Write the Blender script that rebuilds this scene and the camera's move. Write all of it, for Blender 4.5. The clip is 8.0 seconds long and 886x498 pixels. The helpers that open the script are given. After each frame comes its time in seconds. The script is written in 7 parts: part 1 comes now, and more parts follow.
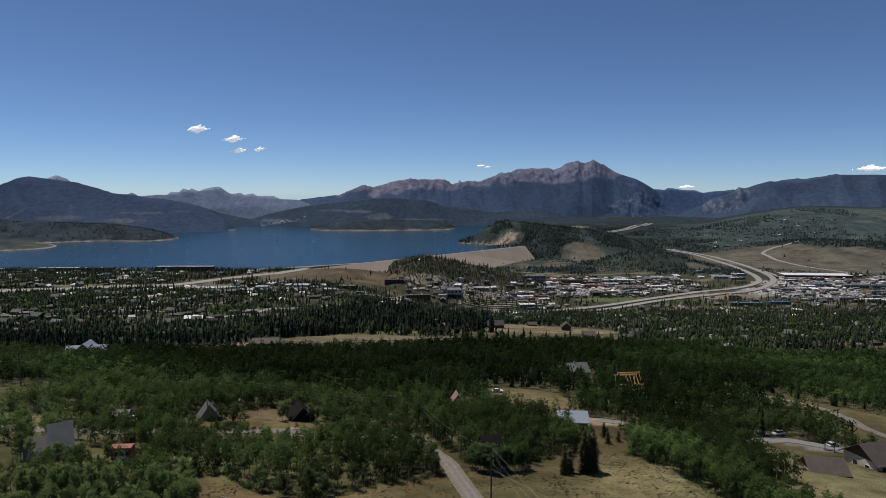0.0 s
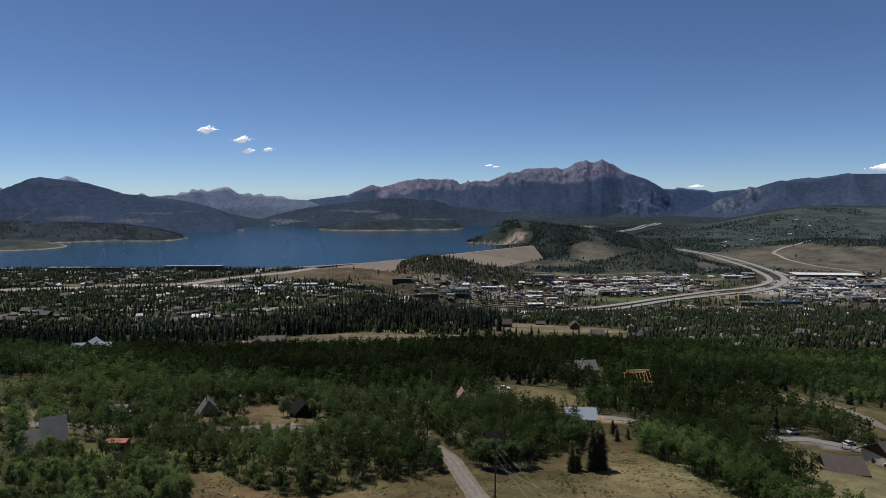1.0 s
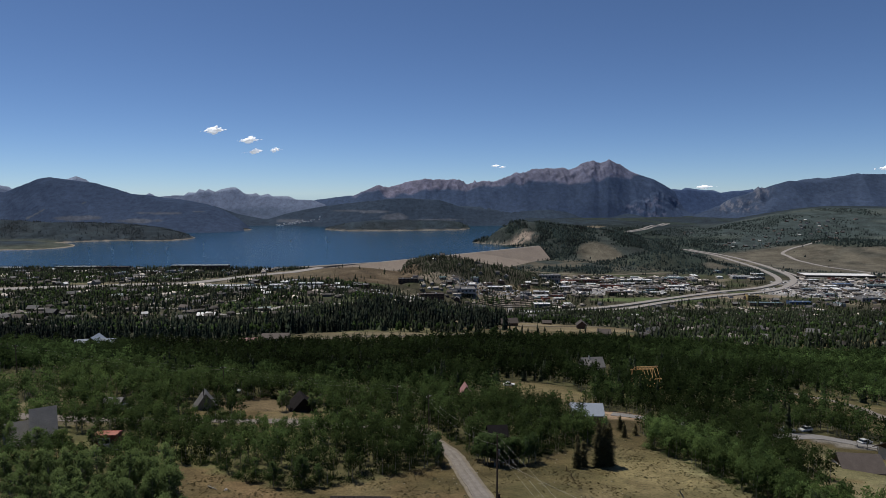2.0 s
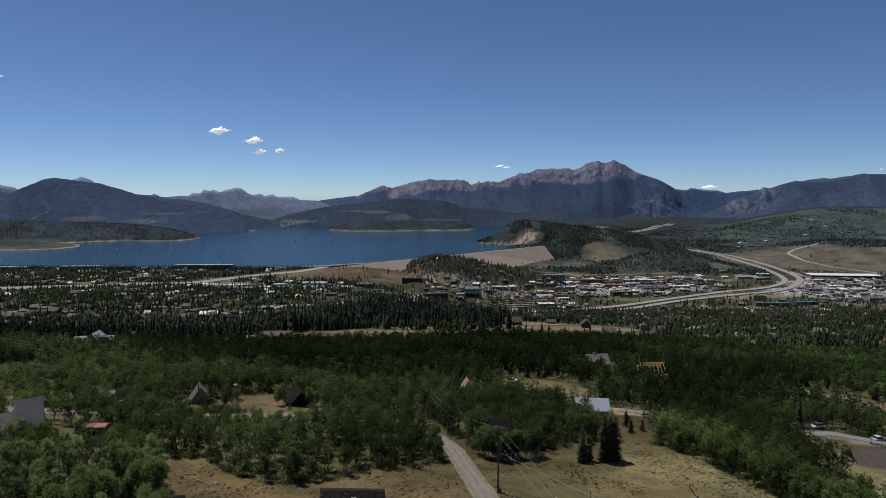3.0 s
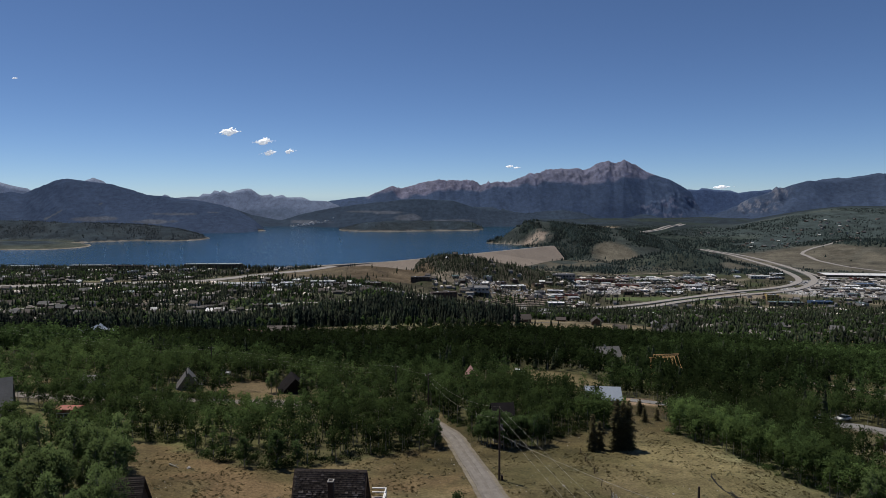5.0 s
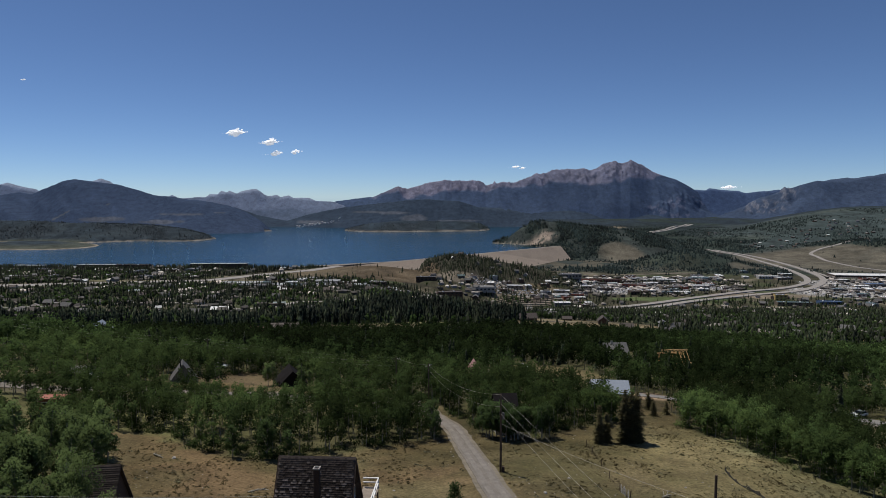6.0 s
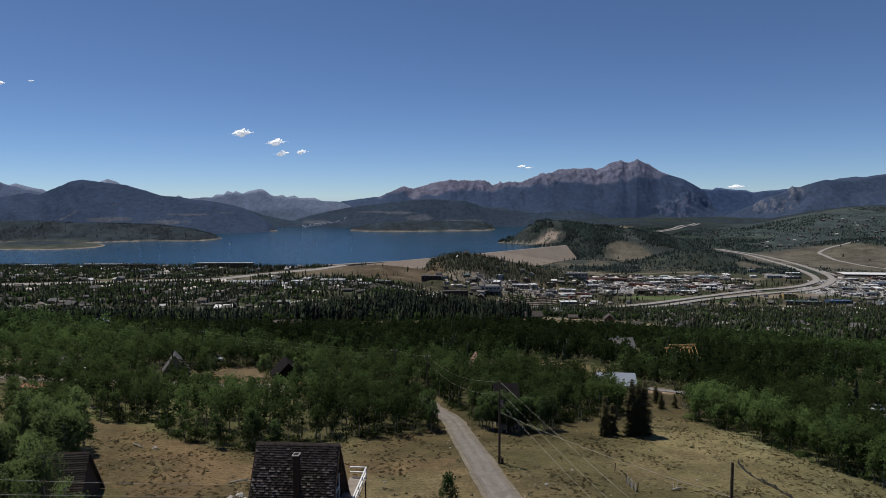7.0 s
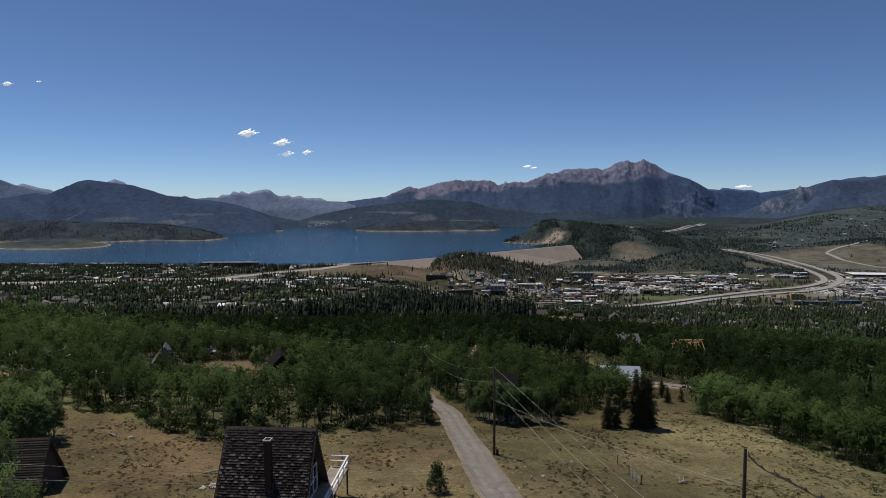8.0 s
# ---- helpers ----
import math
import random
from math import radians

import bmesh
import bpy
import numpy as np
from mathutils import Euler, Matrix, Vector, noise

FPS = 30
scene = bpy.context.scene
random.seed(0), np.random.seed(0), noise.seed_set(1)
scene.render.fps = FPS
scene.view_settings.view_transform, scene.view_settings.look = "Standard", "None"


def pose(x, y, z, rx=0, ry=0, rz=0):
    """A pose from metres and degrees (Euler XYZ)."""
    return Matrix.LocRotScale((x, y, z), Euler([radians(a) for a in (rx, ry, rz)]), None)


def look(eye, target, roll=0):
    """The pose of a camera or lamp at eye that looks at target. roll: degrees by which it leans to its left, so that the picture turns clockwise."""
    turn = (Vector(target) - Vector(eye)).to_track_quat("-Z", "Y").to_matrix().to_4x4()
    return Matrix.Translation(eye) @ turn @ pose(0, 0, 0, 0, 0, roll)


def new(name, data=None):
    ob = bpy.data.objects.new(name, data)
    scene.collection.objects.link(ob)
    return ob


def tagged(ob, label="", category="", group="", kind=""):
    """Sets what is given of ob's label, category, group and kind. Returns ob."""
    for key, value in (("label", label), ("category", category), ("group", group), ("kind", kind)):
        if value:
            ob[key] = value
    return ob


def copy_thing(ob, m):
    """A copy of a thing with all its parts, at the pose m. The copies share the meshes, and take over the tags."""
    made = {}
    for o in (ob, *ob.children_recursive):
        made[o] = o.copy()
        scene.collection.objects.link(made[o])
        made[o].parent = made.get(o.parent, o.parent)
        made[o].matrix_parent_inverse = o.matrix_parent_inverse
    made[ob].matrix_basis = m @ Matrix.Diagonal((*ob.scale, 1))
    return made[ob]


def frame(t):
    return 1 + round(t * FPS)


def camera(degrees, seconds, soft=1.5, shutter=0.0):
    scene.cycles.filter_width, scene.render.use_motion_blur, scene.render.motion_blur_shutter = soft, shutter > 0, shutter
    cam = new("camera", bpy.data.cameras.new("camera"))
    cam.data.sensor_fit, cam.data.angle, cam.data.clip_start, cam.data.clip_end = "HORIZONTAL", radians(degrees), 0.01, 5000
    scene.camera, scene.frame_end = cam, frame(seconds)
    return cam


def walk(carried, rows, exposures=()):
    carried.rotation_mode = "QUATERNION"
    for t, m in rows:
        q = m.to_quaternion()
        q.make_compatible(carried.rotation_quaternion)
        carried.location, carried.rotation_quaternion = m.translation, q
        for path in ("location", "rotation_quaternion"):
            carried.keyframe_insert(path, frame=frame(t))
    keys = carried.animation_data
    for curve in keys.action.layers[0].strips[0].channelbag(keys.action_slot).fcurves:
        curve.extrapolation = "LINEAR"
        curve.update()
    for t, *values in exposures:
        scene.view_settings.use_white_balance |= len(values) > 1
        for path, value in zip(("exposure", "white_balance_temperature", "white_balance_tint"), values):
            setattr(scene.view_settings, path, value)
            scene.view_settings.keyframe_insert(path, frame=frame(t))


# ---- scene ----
cam = camera(71.0, 8.0, soft=0.45)
PATH = [
    (0, (-0.119, 2.949, 221.107), (-0.12, 4.941, 220.926), 0.0),
    (0.5, (0.475, 4.874, 219.885), (0.46, 6.866, 219.705), -0.1),
    (1, (1.018, 6.957, 218.463), (0.99, 8.949, 218.283), -0.1),
    (1.5, (1.608, 9.01, 216.948), (1.568, 11.002, 216.769), -0.1),
    (3, (2.897, 15.513, 212.021), (2.834, 17.504, 211.846), -0.1),
    (3.5, (3.362, 17.651, 210.451), (3.292, 19.642, 210.278), -0.2),
    (4, (3.726, 19.914, 208.823), (3.649, 21.905, 208.651), -0.2),
    (4.5, (4.239, 22.16, 207.161), (4.154, 24.151, 206.989), -0.2),
    (6, (5.586, 29.08, 201.88), (5.472, 31.07, 201.712), -0.2),
    (6.5, (6.136, 31.402, 200.257), (6.013, 33.391, 200.089), -0.3),
    (7, (6.74, 33.83, 198.52), (6.607, 35.818, 198.353), -0.3),
    (7.5, (7.453, 36.226, 196.768), (7.311, 38.214, 196.603), -0.3),
    (8, (8.173, 38.418, 195.309), (8.022, 40.405, 195.144), -0.3),
]
walk(cam, [(t, look(eye, target, roll)) for t, eye, target, roll in PATH])

# ---- world and sun ----
world = bpy.data.worlds.new("world")
scene.world = world
world.use_nodes = True
sky = world.node_tree.nodes.new("ShaderNodeTexSky")
sky.sky_type, sky.sun_disc = "NISHITA", False
SUN_EL, SUN_AZ = radians(65), radians(-50)
sky.sun_elevation, sky.sun_rotation, sky.altitude = SUN_EL, SUN_AZ, 2800
sky.air_density, sky.dust_density, sky.ozone_density = 0.75, 0.45, 4.0
back = world.node_tree.nodes["Background"]
tint = world.node_tree.nodes.new("ShaderNodeVectorMath")
tint.operation = "MULTIPLY"
tint.inputs[1].default_value = (0.905, 0.99, 1.095)
world.node_tree.links.new(sky.outputs[0], tint.inputs[0])
world.node_tree.links.new(tint.outputs[0], back.inputs[0])
back.inputs[1].default_value = 0.078
sun = new("sun", bpy.data.lights.new("sun", "SUN"))
sun.data.energy, sun.data.angle, sun.data.color = 3.45, radians(0.5), (1.0, 0.95, 0.87)
SUN_WAY = Vector((math.sin(SUN_AZ) * math.cos(SUN_EL), math.cos(SUN_AZ) * math.cos(SUN_EL), math.sin(SUN_EL)))
sun.matrix_world = look(SUN_WAY * 900, (0, 0, 0))
scene.view_settings.exposure = 0.0

# ---- terrain: heights in metres above the lake ----
def step(e0, e1, v):
    q = np.clip((v - e0) / (e1 - e0), 0, 1)
    return q * q * (3 - 2 * q)


def bell(x, y, cx, cy, rx, ry, turn=0.0):
    """A smooth hill of height one."""
    c, s = math.cos(radians(turn)), math.sin(radians(turn))
    u, v = (x - cx) * c + (y - cy) * s, -(x - cx) * s + (y - cy) * c
    return np.exp(-(u / rx) ** 2 - (v / ry) ** 2)


LATTICE = np.random.RandomState(7).rand(256, 256)


def value_noise(x, y):
    i, j = np.floor(x).astype(int), np.floor(y).astype(int)
    fx, fy = x - i, y - j
    fx, fy = fx * fx * (3 - 2 * fx), fy * fy * (3 - 2 * fy)
    a, b = LATTICE[i % 256, j % 256], LATTICE[(i + 1) % 256, j % 256]
    c, d = LATTICE[i % 256, (j + 1) % 256], LATTICE[(i + 1) % 256, (j + 1) % 256]
    return (a * (1 - fx) + b * fx) * (1 - fy) + (c * (1 - fx) + d * fx) * fy


def fbm(x, y, size, octaves=4, ridged=False):
    total, weight, w = 0.0, 0.0, 1.0
    for k in range(octaves):
        n = value_noise(x / size + 17.3 * k + 300, y / size + 41.7 * k + 300)
        total, weight = total + w * (1 - abs(2 * n - 1) if ridged else n), weight + w
        w, size = w * 0.5, size * 0.5
    return total / weight


def ridge(x, y, far, deep, back, crest, foot=0.0):
    """A range whose crest runs across the valley at about y = far: crest gives (x / y, height) along it."""
    a = x / np.maximum(y, 50)
    top = np.interp(a, [p[0] for p in crest], [p[1] for p in crest])
    line = far + 0.06 * far * (fbm(a * 900, a * 0 + far, 160, 3) - 0.5)
    q = (y - line) / np.where(y < line, deep, back)
    return foot + (top - foot) * np.clip(1 - np.abs(q), 0, 1) ** 1.15


LEFT_PEAK = [(-1.3, 120), (-0.821, 205), (-0.79, 226), (-0.76, 243), (-0.738, 230), (-0.709, 272), (-0.681, 307), (-0.662, 317), (-0.644, 310), (-0.616, 299), (-0.584, 282), (-0.552, 250), (-0.53, 218), (-0.498, 204), (-0.47, 186), (-0.433, 172), (-0.406, 154), (-0.379, 116), (-0.352, 59), (-0.338, 10), (-0.32, -60)]
LEFT_FAR = [(-1.3, 190), (-0.821, 360), (-0.801, 341), (-0.761, 313), (-0.731, 290), (-0.702, 213), (-0.65, 276), (-0.635, 337), (-0.619, 367), (-0.603, 345), (-0.585, 293), (-0.516, 206), (-0.5, 227), (-0.487, 192), (-0.461, 205), (-0.438, 226), (-0.412, 261), (-0.392, 252), (-0.369, 265), (-0.358, 269), (-0.34, 226), (-0.305, 217), (-0.287, 208), (-0.259, 186), (-0.234, 169), (-0.214, 134), (-0.18, -60)]
MAIN_RANGE = [(-0.40, -60), (-0.33, 50), (-0.27, 118), (-0.25, 135), (-0.227, 173), (-0.186, 194), (-0.168, 203), (-0.15, 236), (-0.127, 279), (-0.113, 262), (-0.086, 295), (-0.052, 329), (-0.041, 312), (-0.021, 324), (-0.0, 311), (0.013, 282), (0.031, 303), (0.067, 319), (0.09, 357), (0.121, 390), (0.166, 398), (0.175, 389), (0.188, 406), (0.197, 435), (0.216, 456), (0.224, 439), (0.239, 468), (0.255, 435), (0.273, 384), (0.309, 329), (0.336, 261), (0.359, 202), (0.391, 96), (0.45, -60)]
MAIN_FOOT = [(-0.46, -60), (-0.44, 150), (-0.395, 138), (-0.357, 78), (-0.33, 52), (-0.31, 38), (-0.277, 78), (-0.245, 108), (-0.213, 134), (-0.15, 163), (-0.105, 180), (-0.068, 187), (-0.032, 179), (0.013, 139), (0.067, 116), (0.176, 107), (0.266, 87), (0.4, -60)]
GAP_RANGE = [(0.3, -60), (0.332, 245), (0.354, 258), (0.367, 262), (0.398, 244), (0.416, 231), (0.443, 248), (0.465, 252), (0.478, 222), (0.56, -60)]
RIGHT_PEAK = [(0.3, -60), (0.364, 42), (0.391, 102), (0.426, 174), (0.465, 250), (0.473, 278), (0.487, 282), (0.509, 309), (0.522, 329), (0.574, 336), (0.601, 360), (0.635, 379), (0.658, 363), (0.678, 355), (0.85, 330), (1.3, 240)]
LEFT_NECK = [(-1.3, 100), (-0.8, 92), (-0.713, 87), (-0.622, 76), (-0.531, 59), (-0.477, 46), (-0.445, 22), (-0.425, 0), (-0.405, -40)]
# the wooded knoll and the bare hill before the dam, the hill at the dam's end and the one behind it
KNOLL = [(-0.105, -60), (-0.092, 4), (-0.084, 26), (-0.076, 36), (-0.058, 46), (-0.031, 51), (-0.004, 46), (0.015, 36), (0.042, 27), (0.078, 16), (0.106, 5), (0.142, -8), (0.17, -30), (0.2, -60)]
BARE_HILL = [(-0.34, -60), (-0.30, 12), (-0.222, 22), (-0.167, 26), (-0.13, 23), (-0.085, 13), (-0.05, 4), (0.0, -12), (0.03, -60)]
DAM_HILL = [(0.008, -60), (0.022, 4), (0.05, 30), (0.068, 66), (0.083, 88), (0.105, 97), (0.132, 92), (0.16, 80), (0.197, 66), (0.233, 58), (0.278, 36), (0.31, 10), (0.35, -60)]
BACK_HILL = [(0.14, -60), (0.16, 28), (0.187, 36), (0.233, 44), (0.26, 52), (0.287, 48), (0.306, 38), (0.33, 20), (0.36, -60)]
ISLAND = [(-0.228, -40), (-0.212, 10), (-0.176, 40), (-0.12, 60), (-0.07, 50), (-0.035, 52), (0.0, 42), (0.015, 18), (0.03, -40)]
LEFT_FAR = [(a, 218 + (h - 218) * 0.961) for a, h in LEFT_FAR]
FORELAND = [(-1.3, 90), (-0.5, 90), (-0.42, 62), (-0.375, 40), (-0.35, 16), (-0.335, 3), (-0.32, -40)]


def ground(x, y):
    """The height of the land, lake bed included; the lake stands at zero."""
    x, y = np.asarray(x, float), np.asarray(y, float)
    a = x / np.maximum(y + 150, 100)
    west = np.interp(y, [-900, 113, 700, 800, 1000, 1300, 1620, 1690, 1760, 1900, 6000], [331, 163.5, 66.6, 60, 46, 26, 15, 6, -4, -25, -30])
    east = np.interp(y, [-900, 113, 560, 1000, 1350, 1480, 2050, 2500, 3200, 4300, 6000], [331, 163.5, 90, 14, -42, -52, -58, -50, 10, 50, 60])
    w = step(-0.20, 0.08, a)
    z = west * (1 - w) + east * w
    z = z - 0.06 * np.clip(x - 10, 0, 260) * (1 - step(500, 1100, y))
    z = z + (0.08 * np.clip(-x - 22, 0, 130) * (1 - step(185, 320, y)) - 0.05 * np.clip(x - 60, 0, 100) * (1 - step(185, 240, y))) * step(20, 80, y)
    z = z + 9 * (1 - step(900, 1400, y)) * step(180, 600, y) * (fbm(x, y, 210, 3) - 0.5)
    z = z + 0.9 * (1 - step(200, 500, y)) * (fbm(x, y, 14, 3) - 0.5)
    # knoll before the dam, wooded hill beside it, low hills along the freeway
    z = z - 110 * step(2520, 2620, y) * (1 - step(0.085, 0.11, x / np.maximum(y, 50)))
    for crest, near, top, far, rough in ((BARE_HILL, 1290, 1600, 1690, 3), (KNOLL, 1330, 1690, 1790, 5), (DAM_HILL, 2400, 2740, 3000, 10), (BACK_HILL, 3480, 3800, 4200, 12)):
        b = x / np.maximum(y, 50)
        rise = np.clip(np.where(y < top, (y - near) / (top - near), (far - y) / (far - top)), 0, 1)
        rise = 0.7 * rise + 0.3 * rise * rise * (3 - 2 * rise)
        lift = np.interp(b, [p[0] for p in crest], [p[1] for p in crest]) + rough * (fbm(x, y, 90, 3) - 0.5)
        z = z + np.maximum(lift - z, 0) * rise
    z = np.maximum(z, -57 + 64 * bell(x, y, 745, 2260, 190, 135, -8))
    z = np.maximum(z, -57 + 74 * bell(x, y, 1680, 2660, 480, 360, -20))
    z = np.maximum(z, -40 + 170 * step(0.27, 0.60, x / np.maximum(y, 50)) * step(2500, 3700, y) + 20 * (fbm(x, y, 500, 3) - 0.5) * step(2300, 2900, y))
    for far, deep, back, crest, wild in ((3000, 480, 1300, LEFT_NECK, 20), (3800, 500, 900, ISLAND, 8), (3720, 300, 900, FORELAND, 10)):
        r = ridge(x, y, far, deep, back, crest, -60)
        z = np.maximum(z, r + wild * (fbm(x, y, 420, 5, True) - 0.5) * step(0, 60, r))
    z = np.maximum(z, 78 * bell(x, y, -1900, 2560, 650, 380, -20) - 60)
    z = np.maximum(z, np.interp(y, [4150, 4290, 4500, 4800, 5000], [-40, 2, 26, 80, 90]) - 60 * step(-0.12, 0.0, x / np.maximum(y, 50)) * (1 - step(0.1, 0.16, x / np.maximum(y, 50))))
    return z


# far ranges: crest line, distance, depth before and behind it, roughness
RANGES = {"LEFT_PEAK": (3850, 620, 500, LEFT_PEAK, 90), "MAIN_FOOT": (4350, 420, 400, MAIN_FOOT, 60), "MAIN_RANGE": (4720, 560, 160, MAIN_RANGE, 140),
          "LEFT_FAR": (4575, 300, 140, LEFT_FAR, 26), "GAP_RANGE": (4720, 330, 100, GAP_RANGE, 50), "RIGHT_PEAK": (4480, 700, 400, RIGHT_PEAK, 130)}


# how deep the bare rock reaches below the main crest, and the pale crags lower down: place, height, half sizes
ROCK_DEEP = [(-0.2, -60), (-0.16, 10), (-0.122, 62), (-0.058, 82), (0.005, 58), (0.033, 34), (0.069, 40), (0.105, 92), (0.16, 112), (0.197, 150), (0.242, 128), (0.27, 56), (0.287, 5), (0.31, -60)]
CRAGS = {"MAIN_RANGE": ((0.30, 95, 0.042, 62), (0.325, 150, 0.03, 50)), "RIGHT_PEAK": ((0.478, 225, 0.02, 70), (0.44, 130, 0.04, 45))}


def rockiness(key, a, z, wander):
    """How bare a slope is, from nought in the forest to one on rock."""
    bare = np.zeros(np.shape(a))
    if key == "MAIN_RANGE":
        top = np.interp(a, [p[0] for p in MAIN_RANGE], [p[1] for p in MAIN_RANGE])
        bare = step(-14, 14, z - top + np.interp(a, [p[0] for p in ROCK_DEEP], [p[1] for p in ROCK_DEEP]) + wander)
    for ca, cz, ra, rz in CRAGS.get(key, ()):
        bare = np.maximum(bare, 0.8 * step(0.2, 0.7, np.exp(-((a - ca) / ra) ** 2 - ((z - cz) / rz) ** 2)))
    return bare


def range_height(key, x, y):
    far, deep, back, crest, wild = RANGES[key]
    r = ridge(x, y, far, deep, back, crest, -60)
    a = x / np.maximum(y, 50)
    spur = fbm(a * 4400 + 0.3 * y, y * 0.4, 430, 3, True) - 0.60
    crag = 0.45 * fbm(a * 4400 + 0.5 * y, y * 0.35, 80, 4, True) + 0.55 * fbm(a * 4400 + 0.3 * y, y * 0.6, 34, 4, True) - 0.60
    bare = rockiness(key, a, r, 0.0)
    return r + wild * (0.75 * spur + (0.08 + 0.5 * bare) * crag) * step(0, 130, r) * (1 - 0.95 * np.clip(1 - np.abs(y - far) / 110, 0, 1))

# ---- materials ----
def material(name, colour, rough=0.85, metal=0.0, vary=0.25, size=1.0, bump=0.3, per_object=0.0, per_island=0.0, second=None, fine=8.0, attribute="", spec=0.3, leaf=0.0, glow=None, bump_far=0.1, per_tree=False, broad=0.0, tussock=0.0):
    """A procedural surface: two scales of noise over a base colour, with relief and optional variation from thing to thing."""
    m = bpy.data.materials.new(name)
    m.use_nodes = True
    nt = m.node_tree
    n, link = nt.nodes, nt.links.new
    b = n["Principled BSDF"]
    b.inputs["Roughness"].default_value, b.inputs["Metallic"].default_value = rough, metal
    b.inputs["Specular IOR Level"].default_value = spec
    place = n.new("ShaderNodeTexCoord").outputs["Object"]
    if attribute:
        at = n.new("ShaderNodeAttribute")
        at.attribute_name = attribute
        base = at.outputs["Color"]
        place = n.new("ShaderNodeNewGeometry").outputs["Position"]
    else:
        rgb = n.new("ShaderNodeRGB")
        rgb.outputs[0].default_value = (*colour, 1)
        base = rgb.outputs[0]

    def grain(scale, detail):
        t = n.new("ShaderNodeTexNoise")
        t.inputs["Scale"].default_value, t.inputs["Detail"].default_value, t.inputs["Roughness"].default_value = scale, detail, 0.6
        link(place, t.inputs["Vector"])
        return t.outputs["Fac"]

    def ramp(value, low, high):
        r = n.new("ShaderNodeMapRange")
        link(value, r.inputs["Value"])
        r.inputs["From Min"].default_value, r.inputs["From Max"].default_value = 0.3, 0.7
        r.inputs["To Min"].default_value, r.inputs["To Max"].default_value = low, high
        return r.outputs[0]

    coarse, small = grain(1 / size, 4), grain(fine / size, 5)
    if second:
        mix = n.new("ShaderNodeMix")
        mix.data_type = "RGBA"
        link(ramp(coarse, 0, 1), mix.inputs["Factor"])
        link(base, mix.inputs["A"])
        mix.inputs["B"].default_value = (*second, 1)
        base = mix.outputs["Result"]
    value = ramp(coarse, 1 - vary, 1 + vary)
    for extra in [ramp(small, 1 - vary, 1 + vary)] + ([ramp(grain(1 / broad, 9), 0.52, 1.48)] if broad else []):
        mul = n.new("ShaderNodeMath")
        mul.operation = "MULTIPLY"
        link(value, mul.inputs[0])
        link(extra, mul.inputs[1])
        value = mul.outputs[0]
    if tussock:
        clump = n.new("ShaderNodeMapRange")
        link(grain(1 / tussock, 7), clump.inputs["Value"])
        clump.inputs["From Min"].default_value, clump.inputs["From Max"].default_value = 0.38, 0.60
        clump.inputs["To Min"].default_value, clump.inputs["To Max"].default_value = 0.78, 1.12
        mul = n.new("ShaderNodeMath")
        mul.operation = "MULTIPLY"
        link(value, mul.inputs[0])
        link(clump.outputs[0], mul.inputs[1])
        value = mul.outputs[0]
    for amount, socket in ((per_object, "object"), (per_island, "island")):
        if amount:
            source = n.new("ShaderNodeObjectInfo").outputs["Random"] if socket == "object" else n.new("ShaderNodeNewGeometry").outputs["Random Per Island"]
            r = n.new("ShaderNodeMapRange")
            link(source, r.inputs["Value"])
            r.inputs["To Min"].default_value, r.inputs["To Max"].default_value = 1 - amount, 1 + amount
            mul = n.new("ShaderNodeMath")
            mul.operation = "MULTIPLY"
            link(value, mul.inputs[0])
            link(r.outputs[0], mul.inputs[1])
            value = mul.outputs[0]
    if per_tree:
        tone = n.new("ShaderNodeAttribute")
        tone.attribute_name = "tone"
        mul = n.new("ShaderNodeMath")
        mul.operation = "MULTIPLY"
        link(value, mul.inputs[0])
        link(tone.outputs["Fac"], mul.inputs[1])
        value = mul.outputs[0]
    scale = n.new("ShaderNodeVectorMath")
    scale.operation = "SCALE"
    link(base, scale.inputs[0])
    link(value, scale.inputs["Scale"])
    link(scale.outputs[0], b.inputs["Base Color"])
    if bump:
        bp = n.new("ShaderNodeBump")
        bp.inputs["Strength"].default_value, bp.inputs["Distance"].default_value = bump, bump_far * size
        link(small, bp.inputs["Height"])
        link(bp.outputs[0], b.inputs["Normal"])
    if glow:
        b.inputs["Emission Color"].default_value, b.inputs["Emission Strength"].default_value = (*glow, 1), 1.0
    if leaf:
        tr = n.new("ShaderNodeBsdfTranslucent")
        link(scale.outputs[0], tr.inputs["Color"])
        ms = n.new("ShaderNodeMixShader")
        ms.inputs[0].default_value = leaf
        link(b.outputs[0], ms.inputs[1])
        link(tr.outputs[0], ms.inputs[2])
        link(ms.outputs[0], n["Material Output"].inputs["Surface"])
    return m


M_GROUND = material("soil_and_grass", (0, 0, 0), 0.95, vary=0.30, size=5.0, fine=14, bump=0.6, attribute="soil", spec=0.1, bump_far=0.03, broad=55.0, tussock=0.45)

M_FARSLOPE = material("hazed_far_slopes", (0, 0, 0), 0.95, vary=0.2, size=30.0, fine=5, bump=0.9, attribute="soil", spec=0.0, bump_far=0.16)
M_GRAVEL = material("gravel_road", (0.182, 0.160, 0.136), 0.95, vary=0.2, size=2.5, fine=16, bump=0.4)
M_ASPHALT = material("worn_asphalt", (0.21, 0.2, 0.19), 0.9, vary=0.12, size=12, fine=10)
M_CONCRETE = material("pale_concrete_road", (0.29, 0.265, 0.24), 0.9, vary=0.10, size=20, fine=10)
M_VERGE = material("bare_tan_verge", (0.185, 0.158, 0.118), 0.95, vary=0.2, size=10)
M_DAM = material("dam_gravel_face", (0.25, 0.205, 0.165), 0.95, vary=0.10, size=60, fine=12, bump=0.3)
